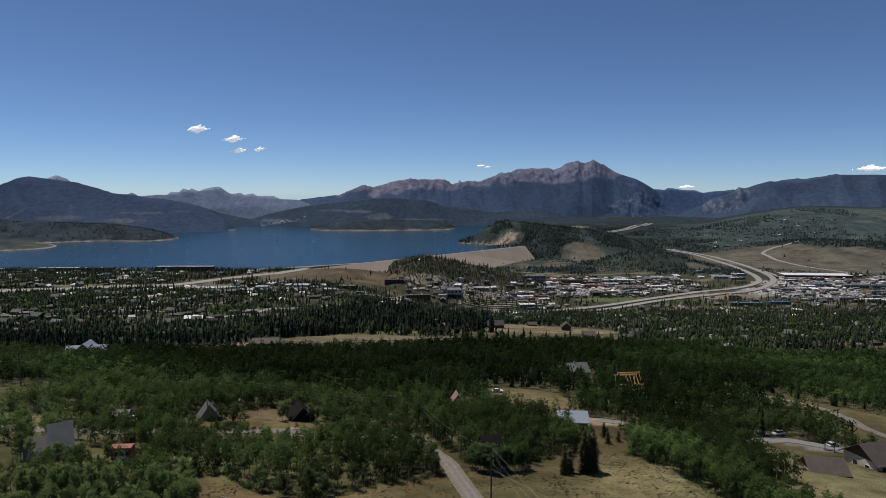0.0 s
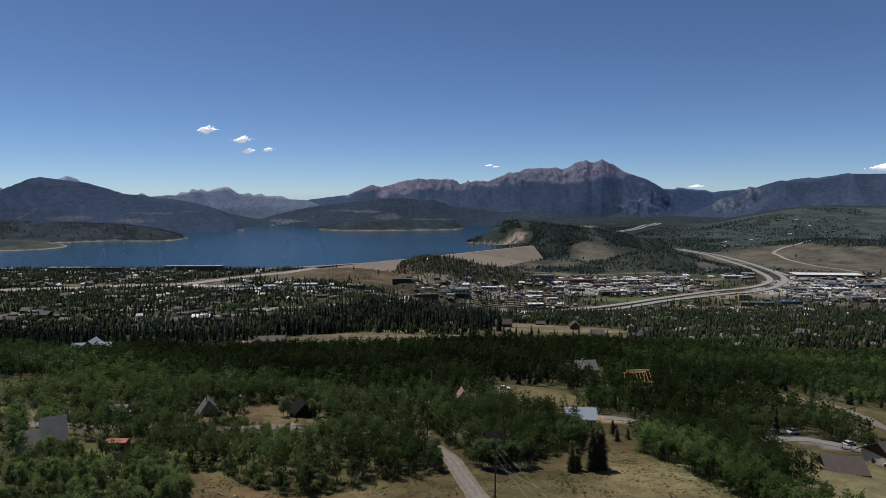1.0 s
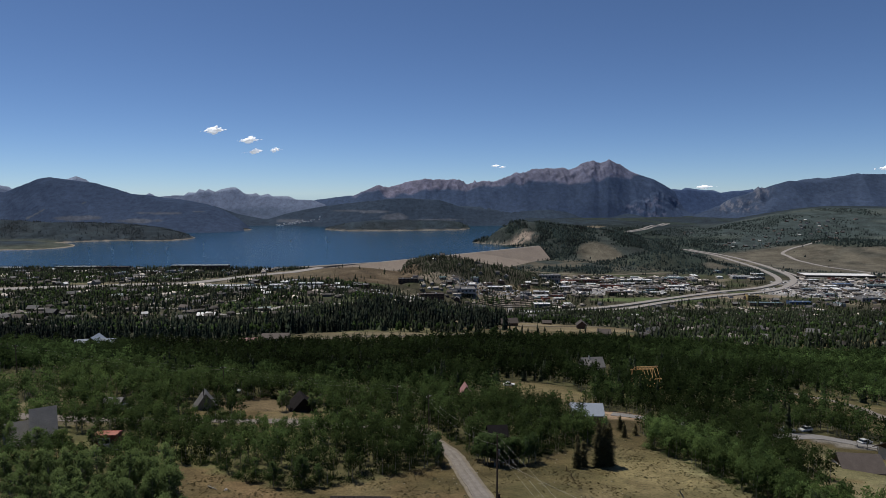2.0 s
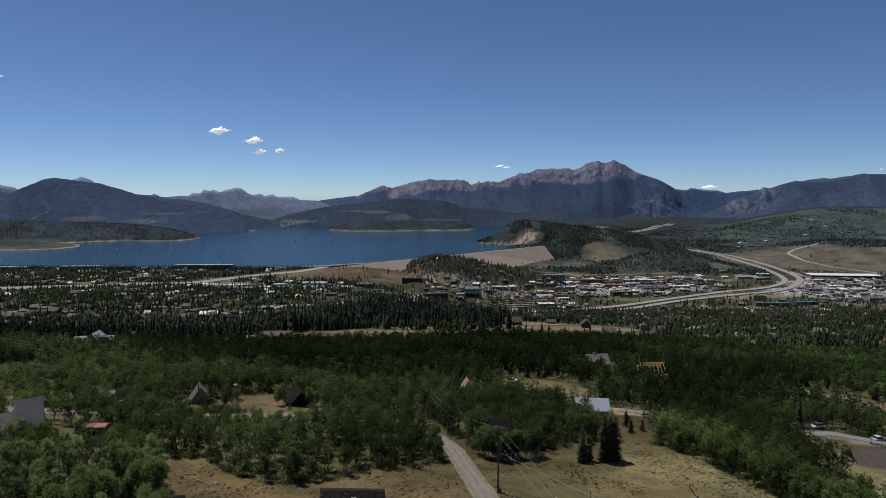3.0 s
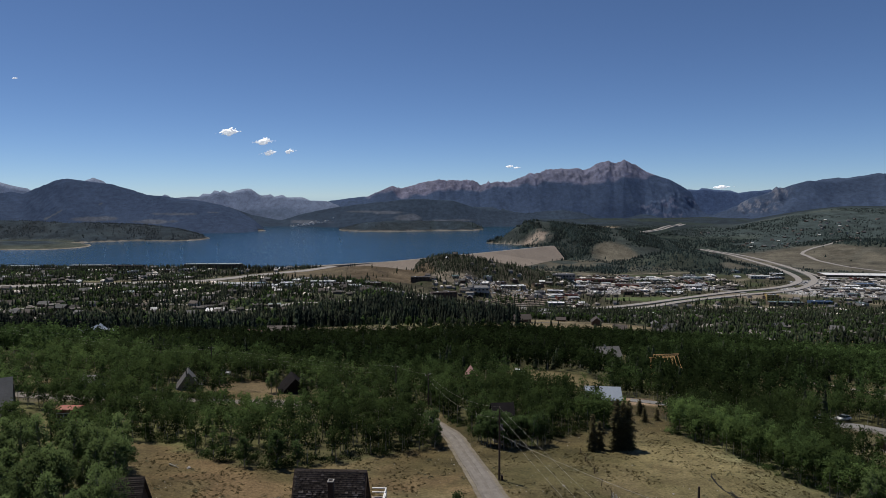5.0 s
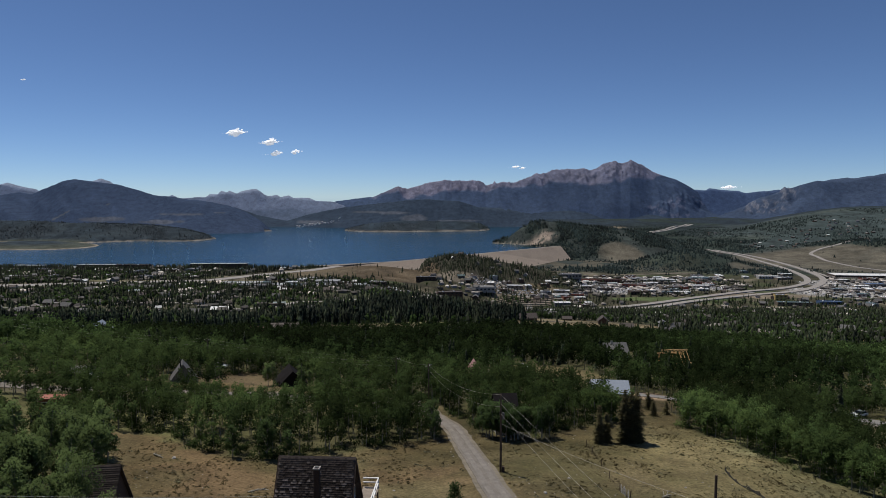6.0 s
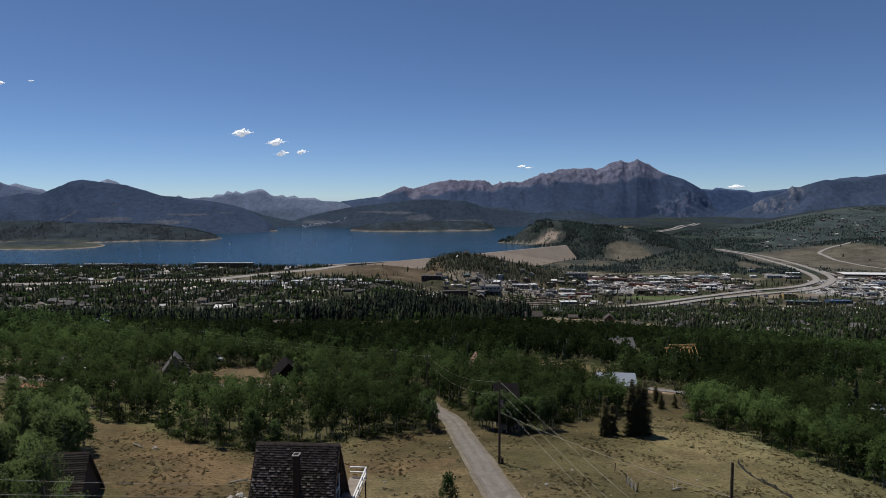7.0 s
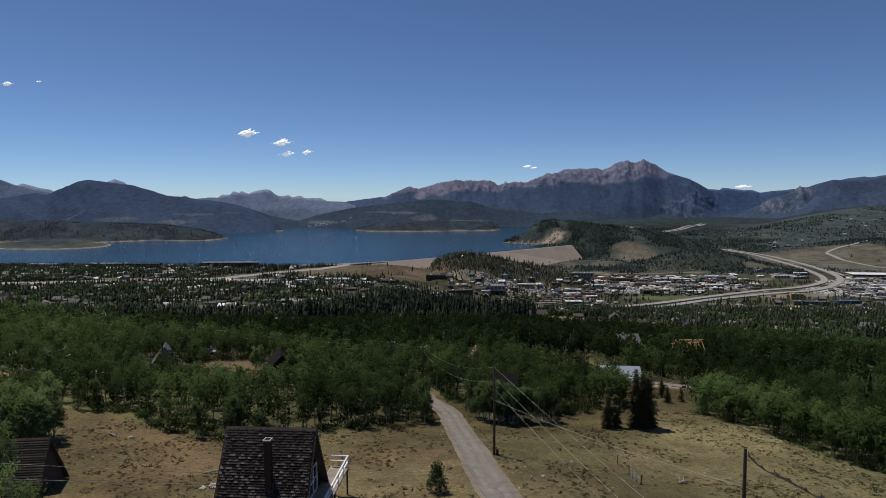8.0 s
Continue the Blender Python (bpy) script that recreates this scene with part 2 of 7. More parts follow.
M_ASPEN = material("aspen_leaf", (0.104, 0.148, 0.058), 0.85, vary=0.12, size=3, bump=0, per_object=0.3, per_island=0.07, second=(0.118, 0.162, 0.058), leaf=0.5, spec=0.03)
# darker copy of the aspen leaf: the slope's dim middle is put into colour
M_DARKLEAF = material("darkened_leaf", (0.060, 0.096, 0.034), 0.85, vary=0.15, size=3, bump=0, per_object=0.3, per_island=0.07, second=(0.076, 0.112, 0.044), leaf=0.5, spec=0.03)
M_GROVE = material("grove_leaf", (0.042, 0.072, 0.026), 0.85, vary=0.28, size=42, fine=5, bump=0, per_island=0.07, second=(0.070, 0.110, 0.036), leaf=0.45, spec=0.02, per_tree=True)
M_BARK = material("aspen_bark", (0.30, 0.28, 0.23), 0.9, vary=0.3, size=0.6)
M_NEEDLE = material("conifer_needles", (0.118, 0.104, 0.050), 0.7, vary=0.2, size=2, bump=0, per_object=0.2, per_island=0.3, leaf=0.45, spec=0.05)
# needles of the creek belt: its backlit darkness is put into the colour
M_WOODS = material("backlit_conifer_needles", (0.012, 0.019, 0.011), 0.8, vary=0.3, size=60, fine=4, bump=0, per_island=0.35, spec=0.1, per_tree=True)
# distance haze is put into the needle colours of these two far woods
M_FARWOODS = material("hazed_spruce_needles", (0.032, 0.044, 0.052), 0.8, vary=0.3, size=60, fine=4, bump=0, per_island=0.35, spec=0.1, per_tree=True)
M_HILLWOODS = material("hazed_hill_needles", (0.019, 0.030, 0.028), 0.8, vary=0.3, size=60, fine=4, bump=0, per_island=0.25, spec=0.1, per_tree=True)
M_TOWNSPRUCE = material("town_spruce_needles", (0.028, 0.036, 0.019), 0.8, vary=0.3, size=60, fine=4, bump=0, per_island=0.35, spec=0.1, per_tree=True)
M_TRACK = material("worn_wheel_track", (0.206, 0.184, 0.158), 0.95, vary=0.2, size=1.4, fine=16, bump=0.4)
M_DARKBARK = material("conifer_bark", (0.09, 0.07, 0.05), 0.95, vary=0.3, size=0.5)
M_LEAF = material("near_grove_leaf", (0.070, 0.112, 0.040), 0.85, vary=0.15, size=4, bump=0, per_island=0.07, second=(0.084, 0.122, 0.038), leaf=0.5, spec=0.03, per_tree=True)
M_SAGE = material("sagebrush", (0.19, 0.185, 0.115), 0.9, vary=0.2, size=3, bump=0, per_island=0.3, leaf=0.35, spec=0.05)
M_TUSSOCK = material("green_brown_tussock_blades", (0.098, 0.083, 0.042), 0.9, vary=0.3, size=6, bump=0, per_island=0.3, leaf=0.4, spec=0.05)
M_TUFT = material("dry_grass_blades", (0.27, 0.225, 0.12), 0.9, vary=0.3, size=6, bump=0, per_island=0.3, leaf=0.5, spec=0.05)
M_POLE = material("weathered_pole_wood", (0.085, 0.062, 0.045), 0.9, vary=0.3, size=0.5, fine=10)
M_CABLE = material("bare_aluminium_cable", (0.46, 0.43, 0.37), 0.7, metal=0.0, vary=0.08, size=4, bump=0)
M_SHAKE = material("weathered_dark_shakes", (0.075, 0.061, 0.052), 0.97, spec=0.05, vary=0.25, size=1.6, fine=10, per_object=0.4, per_island=0.4)
M_PALESHAKE = material("pale_grey_shakes", (0.118, 0.100, 0.090), 0.95, spec=0.05, vary=0.25, size=0.8, fine=10, per_object=0.35, per_island=0.4)
M_WHITE = material("white_painted_wood", (0.78, 0.77, 0.74), 0.6, vary=0.06, size=1.2)
M_DECK = material("weathered_decking", (0.30, 0.25, 0.20), 0.85, vary=0.2, size=0.6)
M_GLASS = material("dark_window_glass", (0.02, 0.025, 0.03), 0.08, vary=0.05, size=2, bump=0, spec=0.6)
M_PEBBLE = material("pale_stones", (0.30, 0.275, 0.235), 0.9, vary=0.2, size=0.5, bump=0, per_island=0.4)
M_NETTING = material("dark_woven_netting", (0.055, 0.055, 0.052), 0.9, vary=0.3, size=0.8)
M_STONE = material("pale_fieldstone", (0.40, 0.37, 0.33), 0.9, vary=0.2, size=0.5)


def paint(name, colour, vary=0.14, rough=0.8, size=1.5, metal=0.0, per_object=0.0):
    return material(name, colour, rough, metal=metal, vary=vary, size=size, per_object=per_object)


M_BROWNWALL = paint("dark_stained_siding", (0.070, 0.046, 0.034))
M_DARKBRICK = paint("dark_sooty_brick", (0.040, 0.028, 0.024))
M_CREAM = paint("cream_stucco", (0.55, 0.50, 0.43))
M_TANWALL = paint("tan_siding", (0.25, 0.20, 0.15), per_object=0.4)
M_GREYWALL = paint("grey_siding", (0.22, 0.21, 0.20), per_object=0.4)
M_PALEWALL = paint("pale_siding", (0.38, 0.35, 0.31), per_object=0.3)
M_GREYROOF = paint("grey_shingle_roof", (0.13, 0.125, 0.12), per_object=0.3)
M_PALEGREYROOF = paint("pale_grey_shingles", (0.20, 0.19, 0.172))
# the lane cabin's dark roof; on the clearing cabin it stands for shade
M_NEARBLACK = material("near_black_roof_and_shade", (0.020, 0.018, 0.018), 0.97, vary=0.2, size=1.5, spec=0.03)
M_BROWNROOF = paint("brown_shingle_roof", (0.095, 0.078, 0.068), per_object=0.3)
M_METALROOF = paint("pale_metal_roof", (0.25, 0.285, 0.335), 0.06, 0.6, 4, 0.0)
M_WHITEROOF = paint("white_membrane_roof", (0.66, 0.65, 0.63), 0.1, 0.7, 6, per_object=0.25)
M_ORANGEROOF = paint("rusty_orange_roof", (0.32, 0.10, 0.065), 0.15, 0.6)
M_PINKROOF = paint("faded_pink_roof", (0.30, 0.16, 0.145), 0.1, 0.7)
M_TEALROOF = paint("teal_metal_roof", (0.10, 0.15, 0.15), 0.1, 0.5)
M_BLUEROOF = paint("blue_metal_roof", (0.075, 0.12, 0.20), 0.1, 0.5)
M_BRICKRED = paint("red_brick_front", (0.24, 0.085, 0.06), 0.15)
M_YELLOW = paint("ochre_panel", (0.52, 0.36, 0.13), 0.1)
M_TIMBER = paint("fresh_framing_timber", (0.62, 0.38, 0.17), 0.12, 0.7, 0.8)
M_RUBBER = paint("black_rubber", (0.015, 0.015, 0.016), 0.1, 0.8, 0.4)
M_CARS = [paint("car_paint_" + k, c, 0.04, 0.3, 1) for k, c in (("white", (0.75, 0.75, 0.74)), ("silver", (0.45, 0.46, 0.47)), ("dark", (0.03, 0.03, 0.035)), ("red", (0.30, 0.03, 0.025)), ("blue", (0.04, 0.08, 0.2)))]
M_TOWNMIX = material("mixed_siding_and_shingles", (0.23, 0.205, 0.18), 0.8, vary=0.15, size=20, bump=0, per_island=0.3, per_tree=True)
M_LOTCARS = material("mixed_car_paint", (0.34, 0.34, 0.35), 0.35, vary=0.1, size=8, bump=0, per_island=0.3, per_tree=True)


def water_material():
    m = bpy.data.materials.new("lake_water")
    m.use_nodes = True
    n, link = m.node_tree.nodes, m.node_tree.links.new
    b = n["Principled BSDF"]
    b.inputs["Roughness"].default_value, b.inputs["IOR"].default_value = 0.12, 1.33
    tc = n.new("ShaderNodeNewGeometry")
    stretch = n.new("ShaderNodeMapping")
    stretch.inputs["Scale"].default_value = (0.0009, 0.0040, 0.001)
    link(tc.outputs["Position"], stretch.inputs["Vector"])
    patch = n.new("ShaderNodeTexNoise")
    patch.inputs["Scale"].default_value, patch.inputs["Detail"].default_value = 1.0, 5
    link(stretch.outputs[0], patch.inputs["Vector"])
    ramp = n.new("ShaderNodeMix")
    ramp.data_type = "RGBA"
    link(patch.outputs["Fac"], ramp.inputs["Factor"])
    ramp.inputs["A"].default_value, ramp.inputs["B"].default_value = (0.006, 0.040, 0.076, 1), (0.010, 0.058, 0.104, 1)
    link(ramp.outputs["Result"], b.inputs["Base Color"])
    wave = n.new("ShaderNodeTexNoise")
    wave.inputs["Scale"].default_value, wave.inputs["Detail"].default_value = 0.12, 6
    link(tc.outputs["Position"], wave.inputs["Vector"])
    bp = n.new("ShaderNodeBump")
    bp.inputs["Strength"].default_value, bp.inputs["Distance"].default_value = 0.9, 2.2
    link(wave.outputs["Fac"], bp.inputs["Height"])
    link(bp.outputs[0], b.inputs["Normal"])
    return m


M_WATER = water_material()


# ---- mesh helpers ----
class Shape:
    """Collects the faces of one mesh."""

    def __init__(self):
        self.v, self.f = [], []

    def add(self, verts, faces):
        k = len(self.v)
        self.v += [tuple(p) for p in verts]
        self.f += [tuple(k + i for i in q) for q in faces]
        return self

    def box(self, x0, y0, z0, x1, y1, z1, m=None):
        vs = [Vector((x, y, z)) for x in (x0, x1) for y in (y0, y1) for z in (z0, z1)]
        if m is not None:
            vs = [m @ p for p in vs]
        return self.add(vs, [(0, 1, 3, 2), (4, 6, 7, 5), (0, 4, 5, 1), (2, 3, 7, 6), (0, 2, 6, 4), (1, 5, 7, 3)])

    def slab(self, a, b, c, d, thick):
        """A board over four corners, thickened downwards."""
        low = [(p[0], p[1], p[2] - thick) for p in (a, b, c, d)]
        return self.add([a, b, c, d] + low, [(0, 1, 2, 3), (7, 6, 5, 4), (0, 4, 5, 1), (1, 5, 6, 2), (2, 6, 7, 3), (3, 7, 4, 0)])

    def tube(self, points, radii, sides=6):
        k = len(self.v)
        for i, (p, r) in enumerate(zip(points, radii)):
            p = Vector(p)
            a, b = Vector(points[max(i - 1, 0)]), Vector(points[min(i + 1, len(points) - 1)])
            w = (b - a).normalized()
            u = w.orthogonal().normalized()
            v = w.cross(u)
            self.v += [tuple(p + r * (math.cos(q) * u + math.sin(q) * v)) for q in (2 * math.pi * j / sides for j in range(sides))]
        for i in range(len(points) - 1):
            for j in range(sides):
                j2 = (j + 1) % sides
                self.f.append((k + i * sides + j, k + i * sides + j2, k + (i + 1) * sides + j2, k + (i + 1) * sides + j))
        self.f.append(tuple(k + j for j in reversed(range(sides))))
        self.f.append(tuple(k + (len(points) - 1) * sides + j for j in range(sides)))
        return self

    def mesh(self, name, mat, smooth=False):
        me = bpy.data.meshes.new(name)
        me.from_pydata(self.v, [], self.f)
        me.materials.append(mat)
        if smooth:
            me.polygons.foreach_set("use_smooth", [True] * len(me.polygons))
        me.update()
        return me


def part(name, shape, mat, parent, label="", smooth=False):
    """One mesh object under a thing or under a part."""
    ob = new(name, shape if isinstance(shape, bpy.types.Mesh) else shape.mesh(name, mat, smooth))
    ob.parent = parent
    return tagged(ob, label)


def thing(name, label, category, m, group="", kind=""):
    """An empty at the base of a thing, which carries its parts."""
    ob = new(name)
    ob.empty_display_size = 0.5
    ob.matrix_basis = m
    return tagged(ob, label, category, group, kind)


def solid(name, shape, mat, label, category, kind="", group="", smooth=False):
    return tagged(new(name, shape.mesh(name, mat, smooth)), label, category, group, kind)


def array_mesh(name, verts, faces, mat):
    """A mesh from arrays of vertices and of triangles or quads."""
    me = bpy.data.meshes.new(name)
    sides = faces.shape[1]
    me.vertices.add(len(verts))
    me.vertices.foreach_set("co", verts.astype(np.float32).ravel())
    me.loops.add(faces.size)
    me.loops.foreach_set("vertex_index", faces.astype(np.int32).ravel())
    me.polygons.add(len(faces))
    me.polygons.foreach_set("loop_start", np.arange(0, faces.size, sides, dtype=np.int32))
    me.materials.append(mat)
    me.update(calc_edges=True)
    return me


def soft_normals(me, out):
    """Gives a crown of loose leaves the even shading of one rounded mass."""
    out = out / np.maximum(np.linalg.norm(out, axis=1), 1e-6)[:, None]
    me.attributes.new("custom_normal", "FLOAT_VECTOR", "POINT").data.foreach_set("vector", out.astype(np.float32).ravel())
    me.polygons.foreach_set("use_smooth", [True] * len(me.polygons))
    me.update()


def outward(v, f, centre, flat=0.75, rough=0.0, rng=None):
    """Normals away from a crown's heart, and the triangles turned to face that way."""
    out = (v - np.array(centre)) * [1, 1, flat]
    out = out / np.maximum(np.linalg.norm(out, axis=1), 1e-6)[:, None]
    if rough:
        out = out + rng.normal(0, rough, out.shape)
    side = np.cross(v[f[:, 1]] - v[f[:, 0]], v[f[:, 2]] - v[f[:, 0]])
    wrong = (side * out[f[:, 0]]).sum(1) < 0
    return out, np.where(wrong[:, None], f[:, ::-1], f)


def on(x, y):
    return float(ground(x, y))



# ---- where things grow ----
def near_line(x, y, path):
    """Distance from a line of points in plan."""
    best = np.full(np.shape(x), 1e9)
    for (ax, ay), (bx, by) in zip(path, path[1:]):
        dx, dy = bx - ax, by - ay
        q = np.clip(((x - ax) * dx + (y - ay) * dy) / (dx * dx + dy * dy), 0, 1)
        best = np.minimum(best, np.hypot(x - ax - q * dx, y - ay - q * dy))
    return best


def inside(x, y, cx, cy, rx, ry):
    return ((x - cx) / rx) ** 2 + ((y - cy) / ry) ** 2 < 1


LANE = [(60, -80), (30, 20), (18, 62), (12.6, 84), (9.0, 98), (5.7, 116), (3.2, 130), (0.7, 143), (-2.6, 152), (-4.6, 158), (-7.5, 169)]
STREET = [(-170, 150), (-120, 149), (-92, 150), (-70, 158), (-48, 165), (-31, 168), (-7.5, 169)]
BROAD_ROAD = [(-1000, 1120), (-765, 1200), (-687, 1249), (-586, 1295), (-540, 1360), (-501, 1445), (-425, 1557), (-353, 1620)]
DRIVE = [(50, 201), (66, 195), (84, 190), (96, 191), (108, 196), (120, 195), (134, 189)]
CREEK_TRACK = [(-190, 470), (-150, 492), (-110, 488), (-78, 512), (-55, 520), (-22, 538), (10, 560)]
BACK_STREET = [(-300, 800), (-267, 845), (-252, 902), (-220, 912), (-150, 975), (-86, 1105)]
BACK_ROAD = [(138, 292), (146, 285), (157, 260), (156, 238), (154, 215), (170, 190)]
TREELINE = [(-400, 118), (-70, 124), (-56, 123), (-47, 124), (-34, 116), (-27, 114), (-14, 122), (-3.5, 132), (3.6, 140), (16, 137), (24, 147), (38, 160), (47, 161), (51, 149.5), (55, 136), (57, 124.5), (58.5, 116), (60, 90), (66, 40), (80, -80)]
CLEARINGS = [(-53, 184, 11, 12), (-48, 176, 12, 9), (-41, 166, 12, 8), (93, 126, 25, 19), (79.5, 259, 7, 9), (-105, 166, 7, 11), (31, 232, 19, 33), (48, 192, 13, 14), (43, 172, 8, 16), (104, 180, 17, 18), (100, 155, 17, 19), (120, 158, 14, 10), (-230, 380, 16, 13), (-150, 433, 10, 11),
             (150, 255, 13, 24), (67, 304, 13, 28), (-87, 151, 8, 6), (-67, 123, 4, 7), (-79, 122, 5, 5), (-66, 168, 4, 5), (5, 199, 4, 10)]


def meadow(x, y):
    """True on the open slope before the trees."""
    edge = np.interp(x, [p[0] for p in TREELINE[:13]], [p[1] for p in TREELINE[:13]])
    right = np.interp(-y, [-p[1] for p in TREELINE[12:]], [p[0] for p in TREELINE[12:]])
    wob = 3 * (fbm(x, y, 16, 2) - 0.5)
    left = np.interp(y, [60, 80, 96, 101, 110, 124], [-33, -34, -38, -40, -45, -58])
    return (y < edge + wob) & (x < right + wob) & (x > left + wob)


def open_land(x, y):
    gap = meadow(x, y)
    for c in CLEARINGS:
        gap = gap | inside(x + 4 * (fbm(x, y, 9, 2) - 0.5), y, *c)
    for path, half in ((LANE, 3.6), (STREET, 3.6), (DRIVE, 4.5), (BACK_ROAD, 6)):
        gap = gap | (near_line(x, y, path) < half)
    gap = gap | (near_line(x, y + 18, BACK_ROAD) < 20)
    return gap


def grove_edge(x, y):
    """The lower edge of the aspen woods above the creek and the town."""
    return np.interp(x / np.maximum(y, 50), [-0.80, -0.54, -0.446, -0.35, -0.26, -0.17, -0.08, 0.014, 0.106, 0.2, 0.29, 0.475, 0.567, 0.8],
                     [328, 322, 350, 364, 360, 366, 412, 440, 470, 530, 546, 536, 532, 500])


def belt(x, y):
    """The creek's spruce wood below the aspens."""
    return (y > np.maximum(grove_edge(x, y) + 16, np.interp(x, [-260, -150, -60, 10], [420, 530, 640, 660]))) & (y < np.interp(x, [-700, -400, -170, -90, 30, 60], [640, 700, 800, 1040, 1060, 900])) & (x < 60) & (x > -0.86 * y - 20)


def golden(x, y):
    """The bare dry hillsides past the freeway."""
    return step(0.22, 0.45, bell(x, y, 1380, 2330, 400, 300, -25)) + step(0.3, 0.5, bell(x, y, 565, 2460, 95, 130, 0)) + 0.8 * step(0.35, 0.6, bell(x, y, 905, 2150, 70, 50, 0))


def hill_cover(x, y):
    """How thickly trees stand on the hills past the town and across the lake, from nought to one."""
    dense = 0.9 * step(0.44, 0.54, fbm(x, y, 190, 4)) * step(-200, 200, x)
    dense = np.maximum(dense, step(0.30, 0.5, bell(x, y, 400, 2700, 200, 260, 0)) * step(0.3, 0.4, fbm(x, y, 80, 3)))
    dense = np.maximum(dense, 0.9 * step(0.25, 0.5, bell(x, y, 745, 2240, 190, 140, -8)))
    dense = dense * (1 - 0.75 * step(0.40, 0.48, x / np.maximum(y, 50)) * step(2750, 3000, y))
    gold = golden(x, y) + step(0.35, 0.6, bell(x, y, 268, 2600, 85, 70, 0))
    gold = gold * (1 - step(0.4, 0.5, bell(x, y, 1640, 2600, 150, 110, 0)))
    dense = np.maximum(dense, 0.9 * step(0.4, 0.5, bell(x, y, 1640, 2600, 150, 110, 0)))
    dense = dense * (1 - np.clip(1.6 * gold, 0, 0.995))
    west = step(-80, 100, -x - 250) * (1 - 0.9 * step(0.54, 0.62, fbm(x, y, 200, 4)))
    west = west * (1 - step(0.70, 0.78, bell(x, y, -1900, 2560, 650, 380, -20)))
    return np.maximum(dense, west * step(2100, 2300, y))


def soil(x, y, z):
    """The colour of the bare ground, place by place; far land has distance haze painted in."""
    def tone(c):
        return np.array(c)[None, :] * np.ones((x.size, 1))

    def lay(base, mask, colour):
        return base * (1 - mask[:, None]) + np.array(colour)[None, :] * mask[:, None]

    f1, f2, f3 = fbm(x, y, 60, 4), fbm(x, y, 13, 3), fbm(x, y, 400, 4)
    col = tone((0.128, 0.096, 0.045))
    col = lay(col, step(0.42, 0.62, f1), (0.106, 0.090, 0.042))
    col = lay(col, 0.8 * step(0.5, 0.7, f2), (0.138, 0.108, 0.056))
    col = lay(col, 0.9 * step(-16, 4, -x) * step(80, 96, y) * (1 - step(118, 132, y)) * step(0.3, 0.6, f2), (0.168, 0.114, 0.060))
    col = lay(col, 0.9 * step(22, 38, x) * (1 - step(70, 90, x)) * step(60, 80, y) * (1 - step(150, 165, y)) * step(0.36, 0.58, fbm(x, y, 22, 4)), (0.182, 0.153, 0.074))
    col = lay(col, 0.7 * step(46, 54, x) * (1 - step(66, 80, x)) * step(60, 80, y) * (1 - step(150, 165, y)) * step(0.3, 0.55, fbm(x + 8, y, 6, 3)), (0.150, 0.148, 0.082))
    col = lay(col, 0.6 * step(0.50, 0.66, fbm(x + 70, y - 30, 7, 4)), (0.080, 0.069, 0.031))
    near = (y < 175) * (y > 20) * (1 - 0.6 * step(30, 44, x))
    col = lay(col, 0.75 * near * step(0.54, 0.66, fbm(x + 15, y + 40, 11, 4)), (0.150, 0.120, 0.062))
    col = lay(col, 0.28 * near * step(0.53, 0.64, fbm(x - 45, y + 90, 8, 4)), (0.070, 0.070, 0.028))
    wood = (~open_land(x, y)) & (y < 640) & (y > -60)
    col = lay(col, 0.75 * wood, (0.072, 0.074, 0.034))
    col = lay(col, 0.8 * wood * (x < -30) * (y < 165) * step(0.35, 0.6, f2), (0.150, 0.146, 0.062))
    for cx, cy, rx, ry, c in ((48, 199, 11, 7, (0.36, 0.26, 0.17)), (-38, 166.5, 9, 3.5, (0.30, 0.26, 0.21)), (100, 164, 17, 20, (0.17, 0.155, 0.078)), (92, 127, 25, 17, (0.15, 0.13, 0.068)), (31, 232, 18, 32, (0.122, 0.100, 0.05)), (-56, 187, 12, 11, (0.14, 0.105, 0.058)), (-105, 166, 7, 11, (0.13, 0.115, 0.06)), (-87, 151, 8, 5, (0.16, 0.14, 0.09)), (-67, 122, 4, 7, (0.13, 0.125, 0.055)), (118, 192, 12, 5, (0.24, 0.22, 0.19))):
        col = lay(col, 1.0 * inside(x + 3 * (f2 - 0.5), y, cx, cy, rx, ry), c)
    # ground in the spruce belt painted dark, so gaps between trees look dark
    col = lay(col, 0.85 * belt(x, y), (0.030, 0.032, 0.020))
    # town soil and lots
    town = step(640, 760, y) * (1 - step(2050, 2200, y))
    col = lay(col, town * 0.85, (0.046, 0.047, 0.032))
    col = lay(col, town * step(0.50, 0.60, f1) * 0.7, (0.070, 0.085, 0.038))
    col = lay(col, town * step(0.62, 0.70, fbm(x + 900, y, 50, 3)) * 0.8, (0.17, 0.145, 0.105))
    col = lay(col, 0.9 * inside(x + 60 * (f1 - 0.5), y, 20, 1690, 240, 190), (0.052, 0.049, 0.036))
    col = lay(col, 0.95 * inside(x + 40 * (f1 - 0.5), y + 30 * (f2 - 0.5), -270, 1530, 175, 150), (0.098, 0.072, 0.044))
    col = lay(col, 0.6 * inside(x, y, -270, 1530, 175, 150) * step(0.48, 0.62, fbm(x * 0.25, y, 30, 3)), (0.135, 0.105, 0.070))
    for cx, cy, rx, ry, c in LOTS:
        col = lay(col, 0.95 * inside(x + 14 * (f1 - 0.5), y + 14 * (f2 - 0.5), cx, cy, rx, ry), c)
    # hills past the town, their colours tinted with blue haze
    cover = hill_cover(x, y) * step(1900, 2000, y)
    hills = step(1950, 2150, y) * step(-300, 0, x)
    col = lay(col, hills, (0.045, 0.055, 0.050))
    col = lay(col, hills * (1 - step(2350, 2450, y)) * step(0.45, 0.58, fbm(x, y + 300, 60, 4)) * 0.8, (0.098, 0.086, 0.062))
